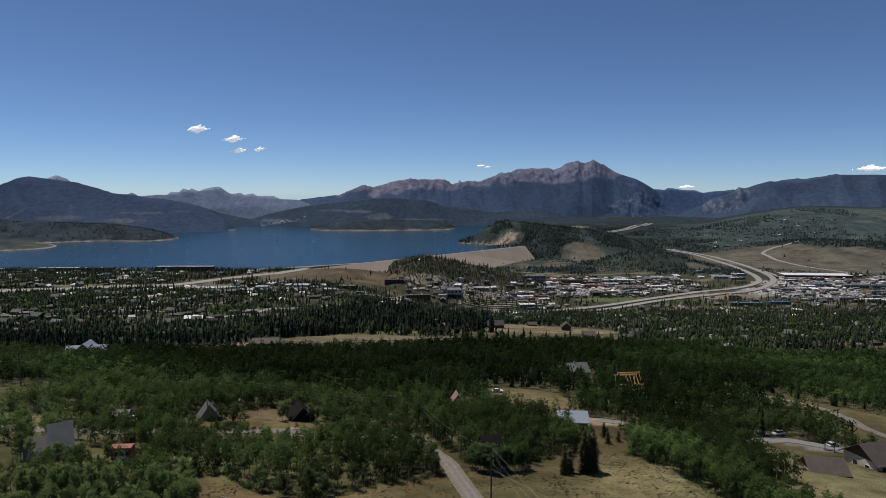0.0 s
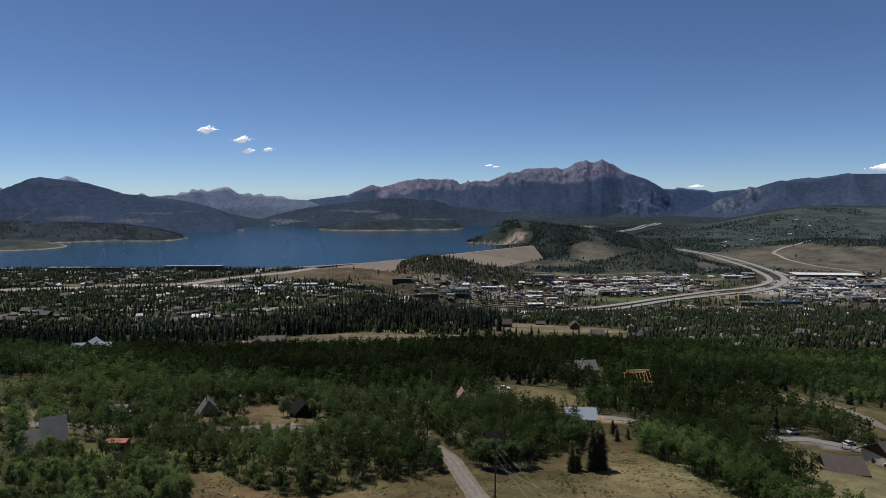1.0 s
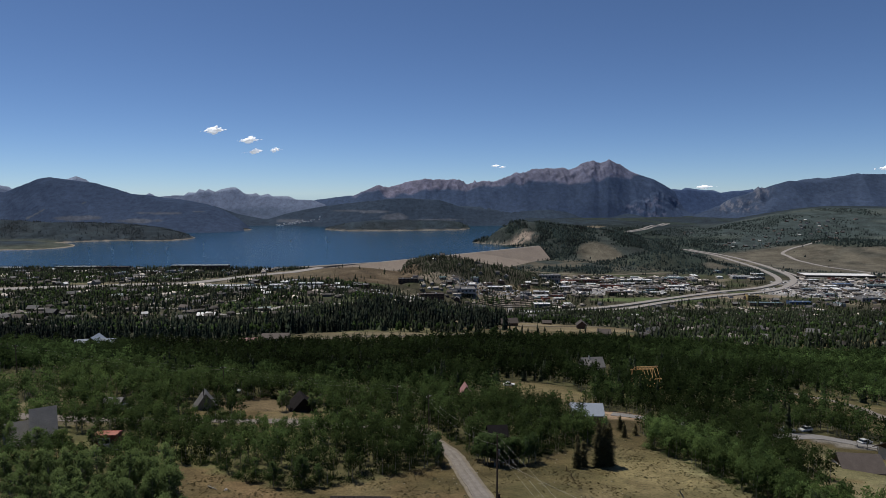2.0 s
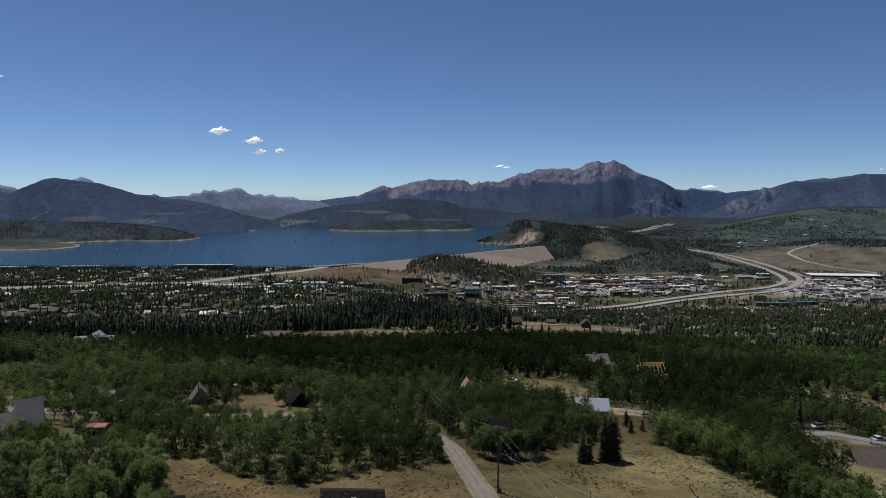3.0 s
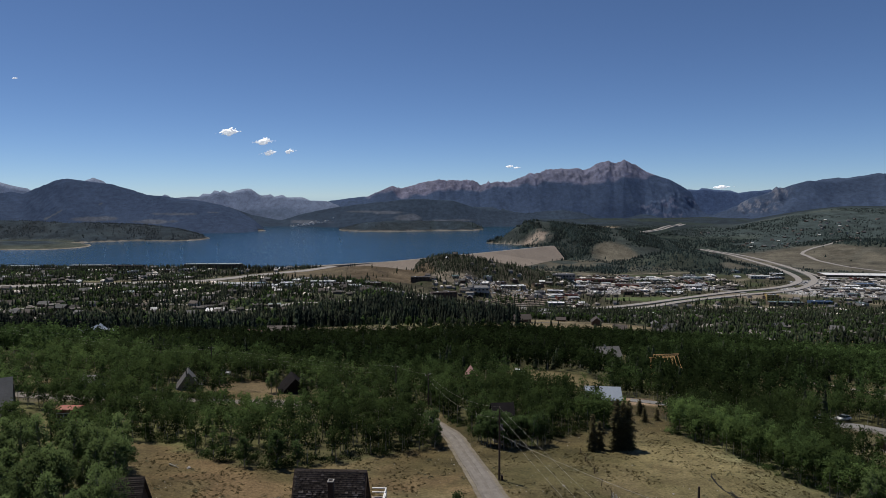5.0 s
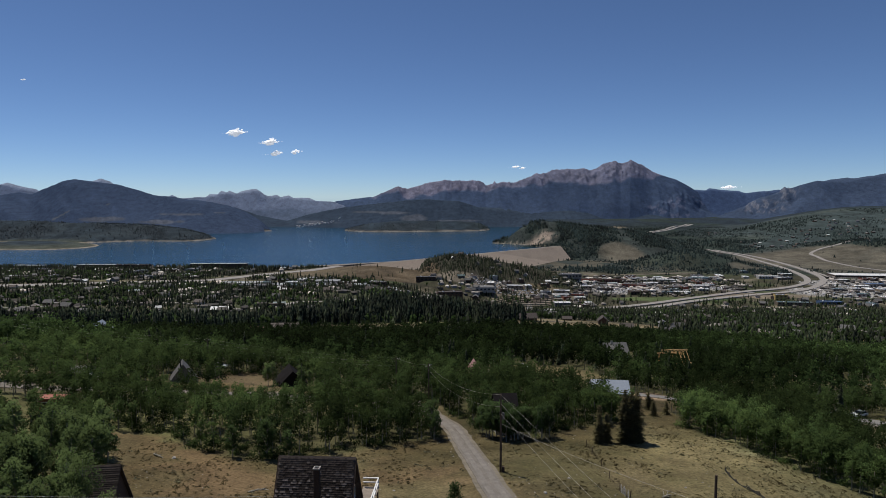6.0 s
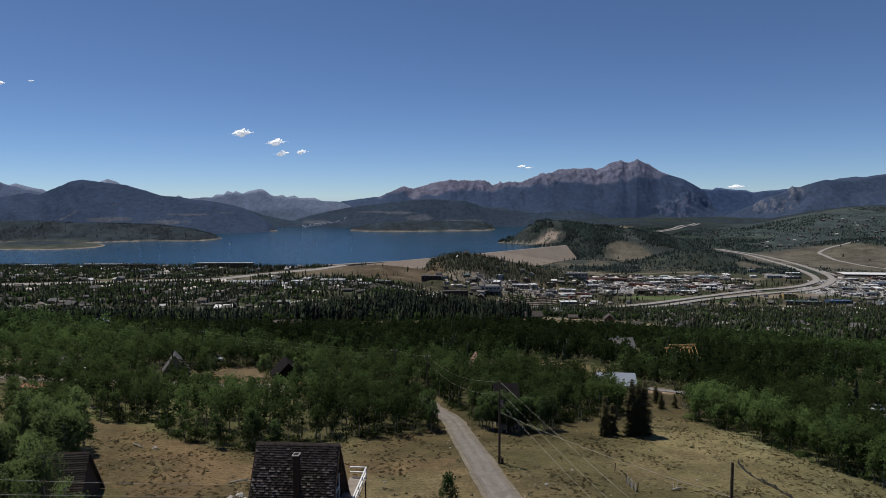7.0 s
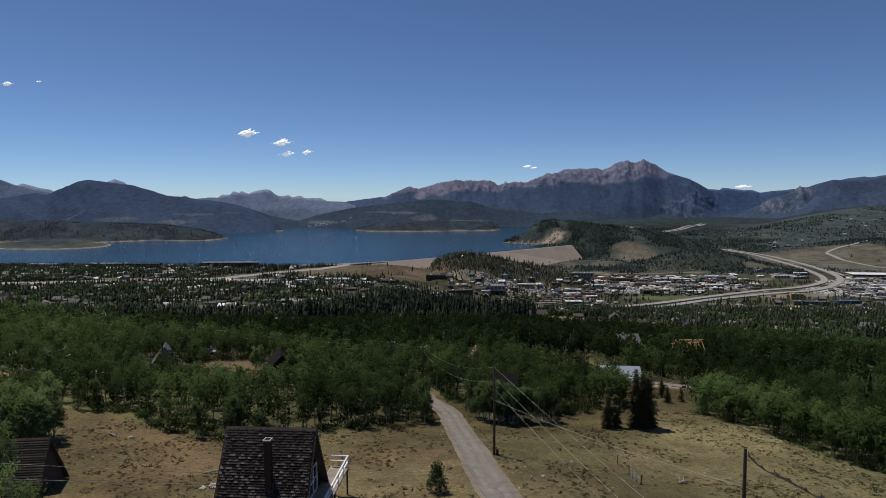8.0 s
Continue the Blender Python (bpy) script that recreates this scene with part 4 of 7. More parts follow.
def stature(x, y):
    """Trees are kept lower below the western clearing, so that the camera sees over them."""
    return 1 - 0.30 * step(0.0, 0.5, bell(x, y, -46, 152, 17, 15) - 0.2) - 0.08 * step(-30, -60, x) * (1 - step(170, 200, y))


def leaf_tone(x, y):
    """Light and dark put into the leaves' colour by place: paler along the western and eastern edges of the slope,
    darker between.
    """
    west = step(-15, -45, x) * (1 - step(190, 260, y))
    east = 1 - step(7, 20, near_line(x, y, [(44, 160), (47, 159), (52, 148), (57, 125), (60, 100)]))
    # old marks a band behind the eastern strip whose leaves are painted darker
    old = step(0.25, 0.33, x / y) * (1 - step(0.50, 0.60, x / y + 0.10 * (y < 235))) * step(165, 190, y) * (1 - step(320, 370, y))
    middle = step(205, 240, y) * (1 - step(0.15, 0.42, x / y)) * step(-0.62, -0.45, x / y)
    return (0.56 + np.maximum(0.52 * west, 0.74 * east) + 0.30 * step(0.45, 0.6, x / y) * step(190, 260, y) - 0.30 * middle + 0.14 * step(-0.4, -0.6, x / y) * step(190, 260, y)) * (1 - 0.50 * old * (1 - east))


def stand(name, label, templates, x, y, scale, rng, mat, category="trees", spread=(0.85, 1.15), by_place=False, sink=0.2, round_at=0.0, shades=None):
    """Many trees joined as one wood: templates of vertices and triangles, set on the land. round_at: the height of a crown's heart, for shading as one mass."""
    z, vs, fs, k, tones, outs = ground(x, y), [], [], 0, [], []
    pick = rng.randint(0, len(templates), len(x))
    for i, (tv, tf) in enumerate(templates):
        w = np.nonzero(pick == i)[0]
        if not len(w):
            continue
        if round_at:
            out, tf = outward(tv, tf, (0, 0, round_at * tv[:, 2].max()), rough=0.10, rng=np.random.RandomState(i))
        t, s = rng.uniform(0, 6.283, len(w)), scale[w]
        c, n = np.cos(t)[:, None], np.sin(t)[:, None]
        fat = rng.uniform(spread[0], spread[1], len(w))[:, None] * s[:, None]
        px, py = (tv[None, :, 0] * c - tv[None, :, 1] * n) * fat, (tv[None, :, 0] * n + tv[None, :, 1] * c) * fat
        v = np.stack([px + x[w][:, None], py + y[w][:, None], tv[None, :, 2] * s[:, None] + z[w][:, None] - sink], -1)
        vs.append(v.reshape(-1, 3))
        if round_at:
            outs.append(np.stack([out[None, :, 0] * c - out[None, :, 1] * n, out[None, :, 0] * n + out[None, :, 1] * c, out[None, :, 2] + 0 * c], -1).reshape(-1, 3))
        tones.append(np.repeat(rng.choice(shades, len(w)) if shades else (rng.uniform(0.5, 1.5, len(w)) if by_place else rng.uniform(0.65, 1.3, len(w))) * (0.15 + 1.6 * fbm(x[w], y[w], 60, 3)) * (leaf_tone(x[w], y[w]) if by_place else 1.0), len(tv)))
        fs.append((tf[None] + (k + np.arange(len(w)) * len(tv))[:, None, None]).reshape(-1, 3))
        k += len(w) * len(tv)
    if vs:
        me = array_mesh(name, np.concatenate(vs), np.concatenate(fs), mat)
        tone = me.attributes.new("tone", "FLOAT", "POINT")
        tone.data.foreach_set("value", np.concatenate(tones).astype(np.float32))
        if outs:
            soft_normals(me, np.concatenate(outs))
        tagged(new(name, me), label, category, kind="stuff")


def grove_template(seed, tall, ends, per, leaf, size, core=0, inner=0.16):
    rng = np.random.RandomState(seed)
    _, tips = aspen_plan(rng, tall)
    tips = [tips[i % len(tips)] for i in range(ends)]
    v, f = leaf_cards(rng, tips, [size] * len(tips), per, leaf, tri=True)
    return with_core(rng, v, f, tall, inner, core, leaf * 1.35) if core else (v, f)


def trunk_template(tall):
    s = Shape().tube([(0, 0, 0), (0.1, 0.05, tall)], [0.12, 0.05], 3)
    f = [q[:3] for q in s.f if len(q) == 4] + [(q[0], q[2], q[3]) for q in s.f if len(q) == 4]
    return np.array(s.v), np.array(f)


def spire_template(seed, tiers, sides, wide):
    """A ragged spruce of height one."""
    rng = np.random.RandomState(seed)
    vs, fs = [], []
    for t in range(tiers):
        q0, q1 = 0.06 + 0.86 * t / tiers, min(1.0, 0.06 + 0.86 * (t + 1.55) / tiers)
        k = len(vs)
        vs.append((rng.normal(0, 0.01), rng.normal(0, 0.01), q1))
        for j in range(sides):
            r = wide * (1 - q0) ** 0.85 * rng.uniform(0.45, 1.25)
            a = 6.283 * (j + rng.uniform(-0.3, 0.3)) / sides
            vs.append((r * math.cos(a), r * math.sin(a), q0 + rng.uniform(-0.035, 0.035)))
        fs += [(k, k + 1 + j, k + 1 + (j + 1) % sides) for j in range(sides)]
    return np.array(vs), np.array(fs)


rng = np.random.RandomState(11)


def scatter(count, x0, x1, y0, y1, keep):
    """Places in a box of the plan that pass a rule."""
    x, y = rng.uniform(x0, x1, count), rng.uniform(y0, y1, count)
    k = keep(x, y)
    return x[k], y[k]


def spaced(x, y, gap):
    """Thins places out, so that no two stand closer than about a gap."""
    seen, keep = set(), []
    for i, (a, b) in enumerate(zip(x, y)):
        c = (int(math.floor(a / gap)), int(math.floor(b / gap)))
        if c not in seen:
            seen.add(c)
            keep.append(i)
    return x[keep], y[keep]


def wooded(x, y):
    return ~open_land(x, y) & ~blocked(x, y, 2.0)


# houses near the lane, in plan: centre and half sizes, so that no tree grows through a roof
PLOTS = [(-10.8, 89.8, 6, 7), (-36.5, 92, 5, 5), (-82, 131, 6, 6), (-88, 168, 4, 3), (-68.5, 131, 4, 3), (-67, 175.5, 5, 5), (-43, 184, 5, 6), (4.5, 206, 4, 4), (10.4, 140, 3, 3), (39.2, 187, 7, 6),
         (80.5, 267, 5, 4), (67, 311, 8, 8), (121, 171, 9, 8), (98, 161, 7, 6), (-230, 396, 14, 9), (-150, 445, 9, 7), (-138, 470, 14, 9)]


def blocked(x, y, room=0.0):
    hit = np.zeros(np.shape(x), bool)
    for cx, cy, rx, ry in PLOTS:
        hit = hit | ((abs(x - cx) < rx + room) & (abs(y - cy) < ry + room))
    return hit


# aspens, the nearest as single trees
near_kinds = [near_aspen(100 + k, t, M_ASPEN) for k, t in enumerate((5.6, 6.6, 7.4, 8.0, 6.2, 7.0))]
dark_kinds = [near_aspen(120 + k, t, M_DARKLEAF) for k, t in enumerate((5.4, 6.4, 7.2, 7.6))]
ax, ay = scatter(16000, -120, 130, 60, 215, lambda x, y: wooded(x, y) & (np.abs(x - 8) < 30 + 0.86 * (y - 30)))
ax, ay = spaced(ax, ay, 2.5)
keep = rng.uniform(0, 1, len(ax)) < np.where((ax < -8) & (ay > 135), np.clip(3.2 * fbm(ax, ay, 15, 2) - 0.40, 0.35, 1), np.where(ax < -15, np.clip(3.6 * fbm(ax, ay, 12, 2) - 0.95, 0.12, 1), 1))
ax, ay = ax[keep], ay[keep]
order = np.argsort(ay + 0.25 * np.abs(ax))
single, rest = order[:295], order[295:]
singles = list(zip(ax[single], ay[single])) + [(-45, 94), (-46.6, 181.5), (-39.2, 181), (-47.2, 179), (-37.8, 183.4), (32.2, 170), (34, 168), (30.5, 168), (-80, 124), (-77, 122.5), (-74, 125), (-84, 124.5), (-70, 128), (-87, 126), (-1.9, 132.6), (-2.6, 134.5), (8.2, 134.6), (9.6, 134.2), (11.2, 134.4), (12.8, 135.2), (7.2, 136.4), (13.6, 137.4), (10.4, 132.6)]
# aspens on the dimmer middle of the slope get the darkened leaf colour
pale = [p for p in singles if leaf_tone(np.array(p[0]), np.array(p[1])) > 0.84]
grow("aspen_tree", "slender pale green aspen with a light trunk on the slope", "tree", "aspens on the hillside", near_kinds, pale, rng, 0.66, 1.08)
grow("willow_tree", "bushy aspen with darkened leaves on the slope", "tree", "willows on the hillside", dark_kinds, [p for p in singles if p not in pale], rng, 0.66, 1.08)
grow("aspen_tree", "tall leafy aspen beside the shed", "tree", "aspens on the hillside", [near_aspen(140, 10.5, M_ASPEN), near_aspen(141, 11.2, M_ASPEN)], [(-27, 80), (-29.4, 79), (-35.0, 87.2), (-36.6, 88.0), (-33.6, 86.2)], rng, 0.64, 0.74)
grow("aspen_tree", "low bushy aspen below the shed", "tree", "aspens on the hillside", near_kinds, [(-38.5, 86), (-41, 87), (-39.5, 83), (-36.8, 86.4), (-35.4, 87.8), (-34.4, 85.6), (-37.4, 88.8), (-43, 90)], rng, 0.78, 0.98)
grow("willow_tree", "dense aspen with darkened leaves beside the lane cabin", "tree", "willows on the hillside", dark_kinds, [(6.4, 137.2), (7.6, 135.2), (8.8, 136.4), (10.0, 135.2), (11.2, 136.6), (12.4, 135.6), (13.6, 136.6), (14.8, 137.6), (9.4, 133.8), (11.8, 134.0), (15.8, 136.4), (17, 138), (18.4, 139), (5.8, 139.2)], rng, 0.78, 0.96)
mid_kinds = [grove_template(200 + k, t, 27, 11, 0.178, t * 0.080, 56) for k, t in enumerate((6.0, 6.6, 7.4, 8.0, 7.0))]
further = rest[ay[rest] > 160]
rest = rest[ay[rest] <= 160]
light_kinds = [grove_template(250 + k, t, 26, 6, 0.225, t * 0.080, 40) for k, t in enumerate((6.0, 6.8, 7.6, 8.2))]
stand("aspen_grove", "dense green aspen grove on the slope", light_kinds, ax[further], ay[further], rng.uniform(0.7, 1.1, len(further)) * stature(ax[further], ay[further]), rng, M_LEAF, by_place=True, round_at=0.45)
stand("aspen_trunks", "pale slender aspen trunks", [trunk_template(4.6)], ax[further], ay[further], rng.uniform(0.7, 1.0, len(further)) * stature(ax[further], ay[further]), rng, M_BARK)
stand("aspen_grove", "dense green aspen grove on the slope", mid_kinds, ax[rest], ay[rest], rng.uniform(0.7, 1.1, len(rest)) * stature(ax[rest], ay[rest]), rng, M_LEAF, by_place=True, round_at=0.45)
stand("aspen_trunks", "pale slender aspen trunks", [trunk_template(4.6)], ax[rest], ay[rest], rng.uniform(0.7, 1.0, len(rest)) * stature(ax[rest], ay[rest]), rng, M_BARK)
gx, gy = scatter(30000, -330, 330, 200, 400, lambda x, y: wooded(x, y) & (x > -0.85 * y - 15) & (x < 0.74 * y + 20) & ~((y < 215) & (x > -120) & (x < 130)))
gx, gy = spaced(gx, gy, 3.5)
far_kinds = [grove_template(300 + k, t, 20, 3, 0.38, t * 0.08, 20) for k, t in enumerate((7.5, 8.5, 9.5, 10.5))]
stand("aspen_grove", "dense green aspen grove on the slope", far_kinds, gx, gy, rng.uniform(0.6, 1.2, len(gx)), rng, M_GROVE, by_place=True, round_at=0.45)
stand("aspen_trunks", "pale slender aspen trunks", [trunk_template(5.0)], gx[::2], gy[::2], rng.uniform(0.7, 1.0, len(gx[::2])), rng, M_BARK)


hx, hy = scatter(60000, -560, 640, 395, 680, lambda x, y: (y < grove_edge(x, y) + 40 * (fbm(x, y, 40, 3) - 0.5)) & ~blocked(x, y, 3) & ~open_land(x, y) & (x > -0.85 * y - 15) & (x < 0.74 * y + 20))
hx, hy = spaced(hx, hy, 4.2)
low_kinds = [grove_template(400 + k, t, 18, 2, 0.62, t * 0.08, 16) for k, t in enumerate((8, 9, 10, 11))]
stand("aspen_grove", "dense green aspen woods above the creek", low_kinds, hx, hy, rng.uniform(0.7, 1.2, len(hx)), rng, M_GROVE, by_place=True, round_at=0.45)

# the dense young aspens along the eastern edge of the meadow
ix, iy = scatter(5000, 24, 90, 95, 175, lambda x, y: ~meadow(x, y) & (near_line(x, y, [(40, 161), (48, 158), (53, 148), (57, 132), (60, 115), (62, 100)]) < 8) & ~blocked(x, y, 1.0) & ~inside(x, y, 43, 172, 8, 16))
ix, iy = spaced(ix, iy, 2.3)
stand("aspen_grove", "dense young aspens along the edge of the meadow", mid_kinds, ix, iy, rng.uniform(0.5, 0.95, len(ix)), rng, M_LEAF, by_place=True, round_at=0.45)

# slim young pines among the aspens
pines = np.nonzero((fbm(gx + 50, gy, 45, 3) > 0.5) & (rng.uniform(0, 1, len(gx)) < 0.16))[0]
slim = [spire_template(60 + k, 9, 7, 0.15 + 0.02 * k) for k in range(4)]
stand("mixed_pines", "slim dark young pines among aspens", slim, gx[pines] + 1.4, gy[pines] + 1.1, rng.uniform(6, 10.5, len(pines)), rng, M_TOWNSPRUCE)
# dark spruces among the aspens
ex, ey = scatter(160, 30, 300, 185, 420, lambda x, y: wooded(x, y) & (fbm(x, y, 60, 3) > 0.36) & (x > 0.23 * y) & (x < 0.52 * y))
ex, ey = spaced(ex, ey, 4)
stand("mixed_spruces", "dark spruces standing among aspens", [spire_template(80 + k, 11, 9, 0.16 + 0.02 * k) for k in range(4)], ex, ey, rng.uniform(6, 12, len(ex)), rng, M_TOWNSPRUCE)

# conifers standing in the meadow and along the drive
spruce = [near_conifer(1, 11.5, 2.7), near_conifer(2, 9.5, 2.4), near_conifer(3, 11.0, 2.3)]
grow("spruce_tree", "tall dark spruce standing in dry grass", "tree", "spruces in the meadow", spruce, [(26.8, 136.5), (28.4, 138.2), (27.4, 139.4)], rng, 0.58, 0.72)
grow("spruce_tree", "tall dark spruce standing in dry grass", "tree", "spruces in the meadow", [near_conifer(7, 13.5, 2.5), near_conifer(8, 12.5, 2.3)], [(31.6, 138.4), (33.0, 139.4), (34.2, 140.2), (32.4, 141.2)], rng, 0.64, 0.78)
grow("young_spruce_tree", "small dark young spruce in the grass", "tree", "young spruces", [near_conifer(5, 4.2, 1.2), near_conifer(6, 6.0, 1.3)], [(46, 176), (49, 172), (52, 168), (45, 168), (-71.5, 124.0), (-70.6, 125.4), (47.5, 178)], rng, 0.7, 1.0)

# dark spruce belt along the creek, and the trees among the town's houses
spires = [spire_template(k, 3, 4, 0.15 + 0.03 * k) for k in range(5)]
bx, by = scatter(30000, -700, 60, 430, 1060, belt)
bx, by = spaced(bx, by, 4.4)
keep = (rng.uniform(0, 1, len(bx)) < np.clip(4.5 * fbm(bx, by, 34, 3) - 1.7, 0.06, 0.9)) & (near_line(bx, by, CREEK_TRACK) > 9)
stand("spruce_wood", "dark dense spruce wood along a creek", [spire_template(30 + k, 5, 6, 0.14 + 0.03 * k) for k in range(5)], bx[keep], by[keep], np.clip(2 + 27 * fbm(bx[keep], by[keep], 22, 3) * rng.uniform(0.3, 1.25, keep.sum()), 4, 23) * (1 - 0.35 * step(-120, -260, bx[keep])), rng, M_WOODS)


def town_trees(x, y):
    f = fbm(x, y, 110, 4)
    clear = np.zeros(x.shape, bool)
    for cx, cy, rx, ry, _ in LOTS:
        clear |= inside(x, y, cx, cy, rx, ry)
    clear |= inside(x, y, 100, 690, 125, 115) | (near_line(x, y + 6, CREEK_TRACK) < 14) | (near_line(x, y + 14, BACK_STREET) < 16)
    clear |= inside(x, y, -640, 1262, 240, 50) | (near_line(x, y + 35, BROAD_ROAD) < 40)
    for path, half in ((FREEWAY, 34), (BROAD_ROAD, 34), ([(-70, 1345), (-330, 1010), (-620, 800)], 9)):
        clear |= near_line(x, y, path) < half
    dense = np.where(x < -100, np.where(y < 1250, 1.0, 0.8), np.where(y < 1280, 1.5, 0.26))
    dense = np.where((x > -100) & (x < 260) & (y > 1280), 0.40, dense)
    dense = np.where(inside(x, y, 20, 1690, 190, 150) | inside(x, y, 230, 1960, 170, 110), 0.9, dense)
    dense = np.where((x > -420) & (x < -90) & (y > 1350) & (y < 1900), 0.02, dense) * (0.35 + 1.1 * step(0.35, 0.6, fbm(x + 70, y, 45, 3)))
    return (rng.uniform(0, 1, x.shape) < dense * np.clip(2.4 * f - 0.35, 0.05, 1.2)) & ~clear & (np.abs(x) < 60 + 0.88 * y) & (y > grove_edge(x, y) + 15) & (ground(x, y) > -60)


tx, ty = scatter(115000, -1500, 1500, 560, 1800, town_trees)
tx, ty = spaced(tx, ty, 7.0)
stand("town_spruces", "dark spruces among the houses of the town", spires, tx, ty, 4.5 + 12 * rng.uniform(0, 1, len(tx)) ** 1.6, rng, M_TOWNSPRUCE)
mx, my = scatter(6000, -190, 330, 1430, 1880, lambda x, y: inside(x, y, 50, 1650, 230, 200) & (fbm(x, y, 40, 3) > 0.38))
stand("town_spruces", "dark spruces on the knoll before the dam", spires, mx, my, rng.uniform(4, 10, len(mx)), rng, M_TOWNSPRUCE)
ux, uy = scatter(26000, -1400, 1300, 560, 1500, lambda x, y: town_trees(x, y) & (fbm(x + 300, y, 70, 3) > 0.46))
round_kinds = [grove_template(500 + k, 8, 12, 1, 1.2, 0.9, 10) for k in range(3)]
stand("town_broadleaf_trees", "green broadleaf trees among the houses", round_kinds, ux, uy, rng.uniform(0.7, 1.2, len(ux)), rng, M_GROVE, round_at=0.45)


def hill_trees(x, y):
    keep = (rng.uniform(0, 1, x.shape) < hill_cover(x, y)) & ((ground(x, y) > 3) | ((x > 150) & (y < 3000)))
    for path in (FREEWAY, FAR_LEG):
        keep &= (near_line(x, y, path) > 38) & (near_line(x, y + 75, path) > 50)
    return keep & (np.abs(x) < 0.9 * y)


wx, wy = scatter(55000, -3000, 2400, 1950, 3500, hill_trees)
kx, ky = scatter(22000, -2600, 300, 2700, 4280, hill_trees)
dx, dy = scatter(9000, 60, 800, 2440, 3050, hill_trees)
wx, wy = np.concatenate([wx, kx, dx]), np.concatenate([wy, ky, dy])
tiny = [spire_template(40 + k, 2, 6, 0.36) for k in range(3)]
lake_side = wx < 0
for side, mat, label in ((lake_side, M_FARWOODS, "spruce woods across the lake, coloured haze-blue"), (~lake_side, M_HILLWOODS, "dark conifer woods on the hills across the valley")):
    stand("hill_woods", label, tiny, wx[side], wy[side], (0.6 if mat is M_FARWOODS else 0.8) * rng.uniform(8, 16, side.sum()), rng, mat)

# sage, brush and grass on the open slope
sx, sy = scatter(6500, -75, 75, 55, 215, lambda x, y: open_land(x, y) & ~blocked(x, y, 0.5) & (near_line(x, y, LANE) > 2.4) & (rng.uniform(0, 1, x.shape) < 1.3 * fbm(x, y, 12, 3) - 0.15))
brush = [leaf_cards(np.random.RandomState(600 + k), [(0, 0, 0.22), (0.25, 0.1, 0.18), (-0.2, 0.15, 0.2)], [0.3, 0.25, 0.25], 14, 0.075, tri=True) for k in range(4)]
stand("sagebrush", "low grey-green sagebrush scattered over dry grass", brush, sx, sy, 0.35 + 1.1 * rng.uniform(0, 1, len(sx)) ** 3, rng, M_SAGE, "shrubs")
qx, qy = scatter(34000, -60, 66, 62, 175, lambda x, y: open_land(x, y) & ~blocked(x, y, 0.3) & (near_line(x, y, LANE) > 2.2) & (near_line(x, y, STREET) > 3))


def blades(seed):
    """A tuft of upright grass blades."""
    r = np.random.RandomState(seed)
    vs = []
    for k in range(7):
        a, (x, y), h = r.uniform(0, 6.283), r.normal(0, 0.16, 2), r.uniform(0.05, 0.16)
        lx, ly = r.normal(0, 0.12, 2)
        vs += [(x - 0.05 * math.cos(a), y - 0.05 * math.sin(a), 0.15), (x + 0.05 * math.cos(a), y + 0.05 * math.sin(a), 0.15), (x + lx, y + ly, 0.15 + h)]
    return np.array(vs), np.arange(21).reshape(-1, 3)


tufts = [blades(700 + k) for k in range(5)]
stand("grass_tufts", "dry yellow grass tufts on the slope", tufts, qx, qy, rng.uniform(0.45, 1.0, len(qx)), rng, M_TUFT, "grass")

domes = [leaf_cards(np.random.RandomState(720 + k), [(0, 0, 0.10), (0.16, 0.05, 0.07), (-0.12, 0.1, 0.07), (0.0, -0.14, 0.07)], [0.15] * 4, 5, 0.075, tri=True) for k in range(4)]
lx, ly = scatter(34000, -50, 66, 66, 160, lambda x, y: meadow(x, y) & ~blocked(x, y, 0.3) & (near_line(x, y, LANE) > 2.3) & (rng.uniform(0, 1, x.shape) < 2.6 * fbm(x + 12, y, 6, 3) - 0.85))
stand("grass_tussocks", "low green-brown tussocks dotted over the meadow", domes, lx, ly, 0.35 + 0.85 * rng.uniform(0, 1, len(lx)) ** 2, rng, M_TUSSOCK, "grass", sink=0.03, round_at=0.02)

# the juniper beside the lane
jr = np.random.RandomState(77)
tips = [(0.85 * math.cos(k * 2.4) * (1 - 0.045 * k) - 0.2, 0.85 * math.sin(k * 2.4) * (1 - 0.045 * k), 0.35 + 0.13 * k) for k in range(20)]
bush = thing("juniper_bush", "upright dark green juniper bush beside the lane", "bush", pose(3.1, 98.2, on(3.1, 98.2)))
part("crown", array_mesh("crown", *leaf_cards(jr, tips, [0.5] * 20, 50, 0.12, tri=True), M_DARKLEAF), None, bush)
part("stem", Shape().tube([(0, 0, -0.2), (0.05, 0, 0.9)], [0.09, 0.04], 6), M_DARKBARK, bush)

# undergrowth along the edge of the woods and bushes by the cabin
bushes = [leaf_cards(np.random.RandomState(800 + k), [(0, 0, 0.5), (0.5, 0.2, 0.4), (-0.4, 0.3, 0.45), (0.1, -0.4, 0.7)], [0.55] * 4, 34, 0.10, tri=True) for k in range(4)]
ox, oy = scatter(9000, -110, 100, 96, 200, lambda x, y: wooded(x, y) & (open_land(x, y - 7) | open_land(x, y - 3)))
ox, oy = spaced(ox, oy, 1.35)
ox, oy = np.concatenate([ox, [-14.4, -13.2, -9.4, -8.3, -3.8, -33.4, -32.6, -34.0]]), np.concatenate([oy, [81.6, 81.2, 81.6, 81.3, 84.0, 87.6, 89.2, 86.4]])
stand("undergrowth", "green bushes along the edge of the woods", bushes, ox, oy, rng.uniform(0.6, 1.7, len(ox)), rng, M_LEAF, "shrubs", by_place=True, round_at=0.2)

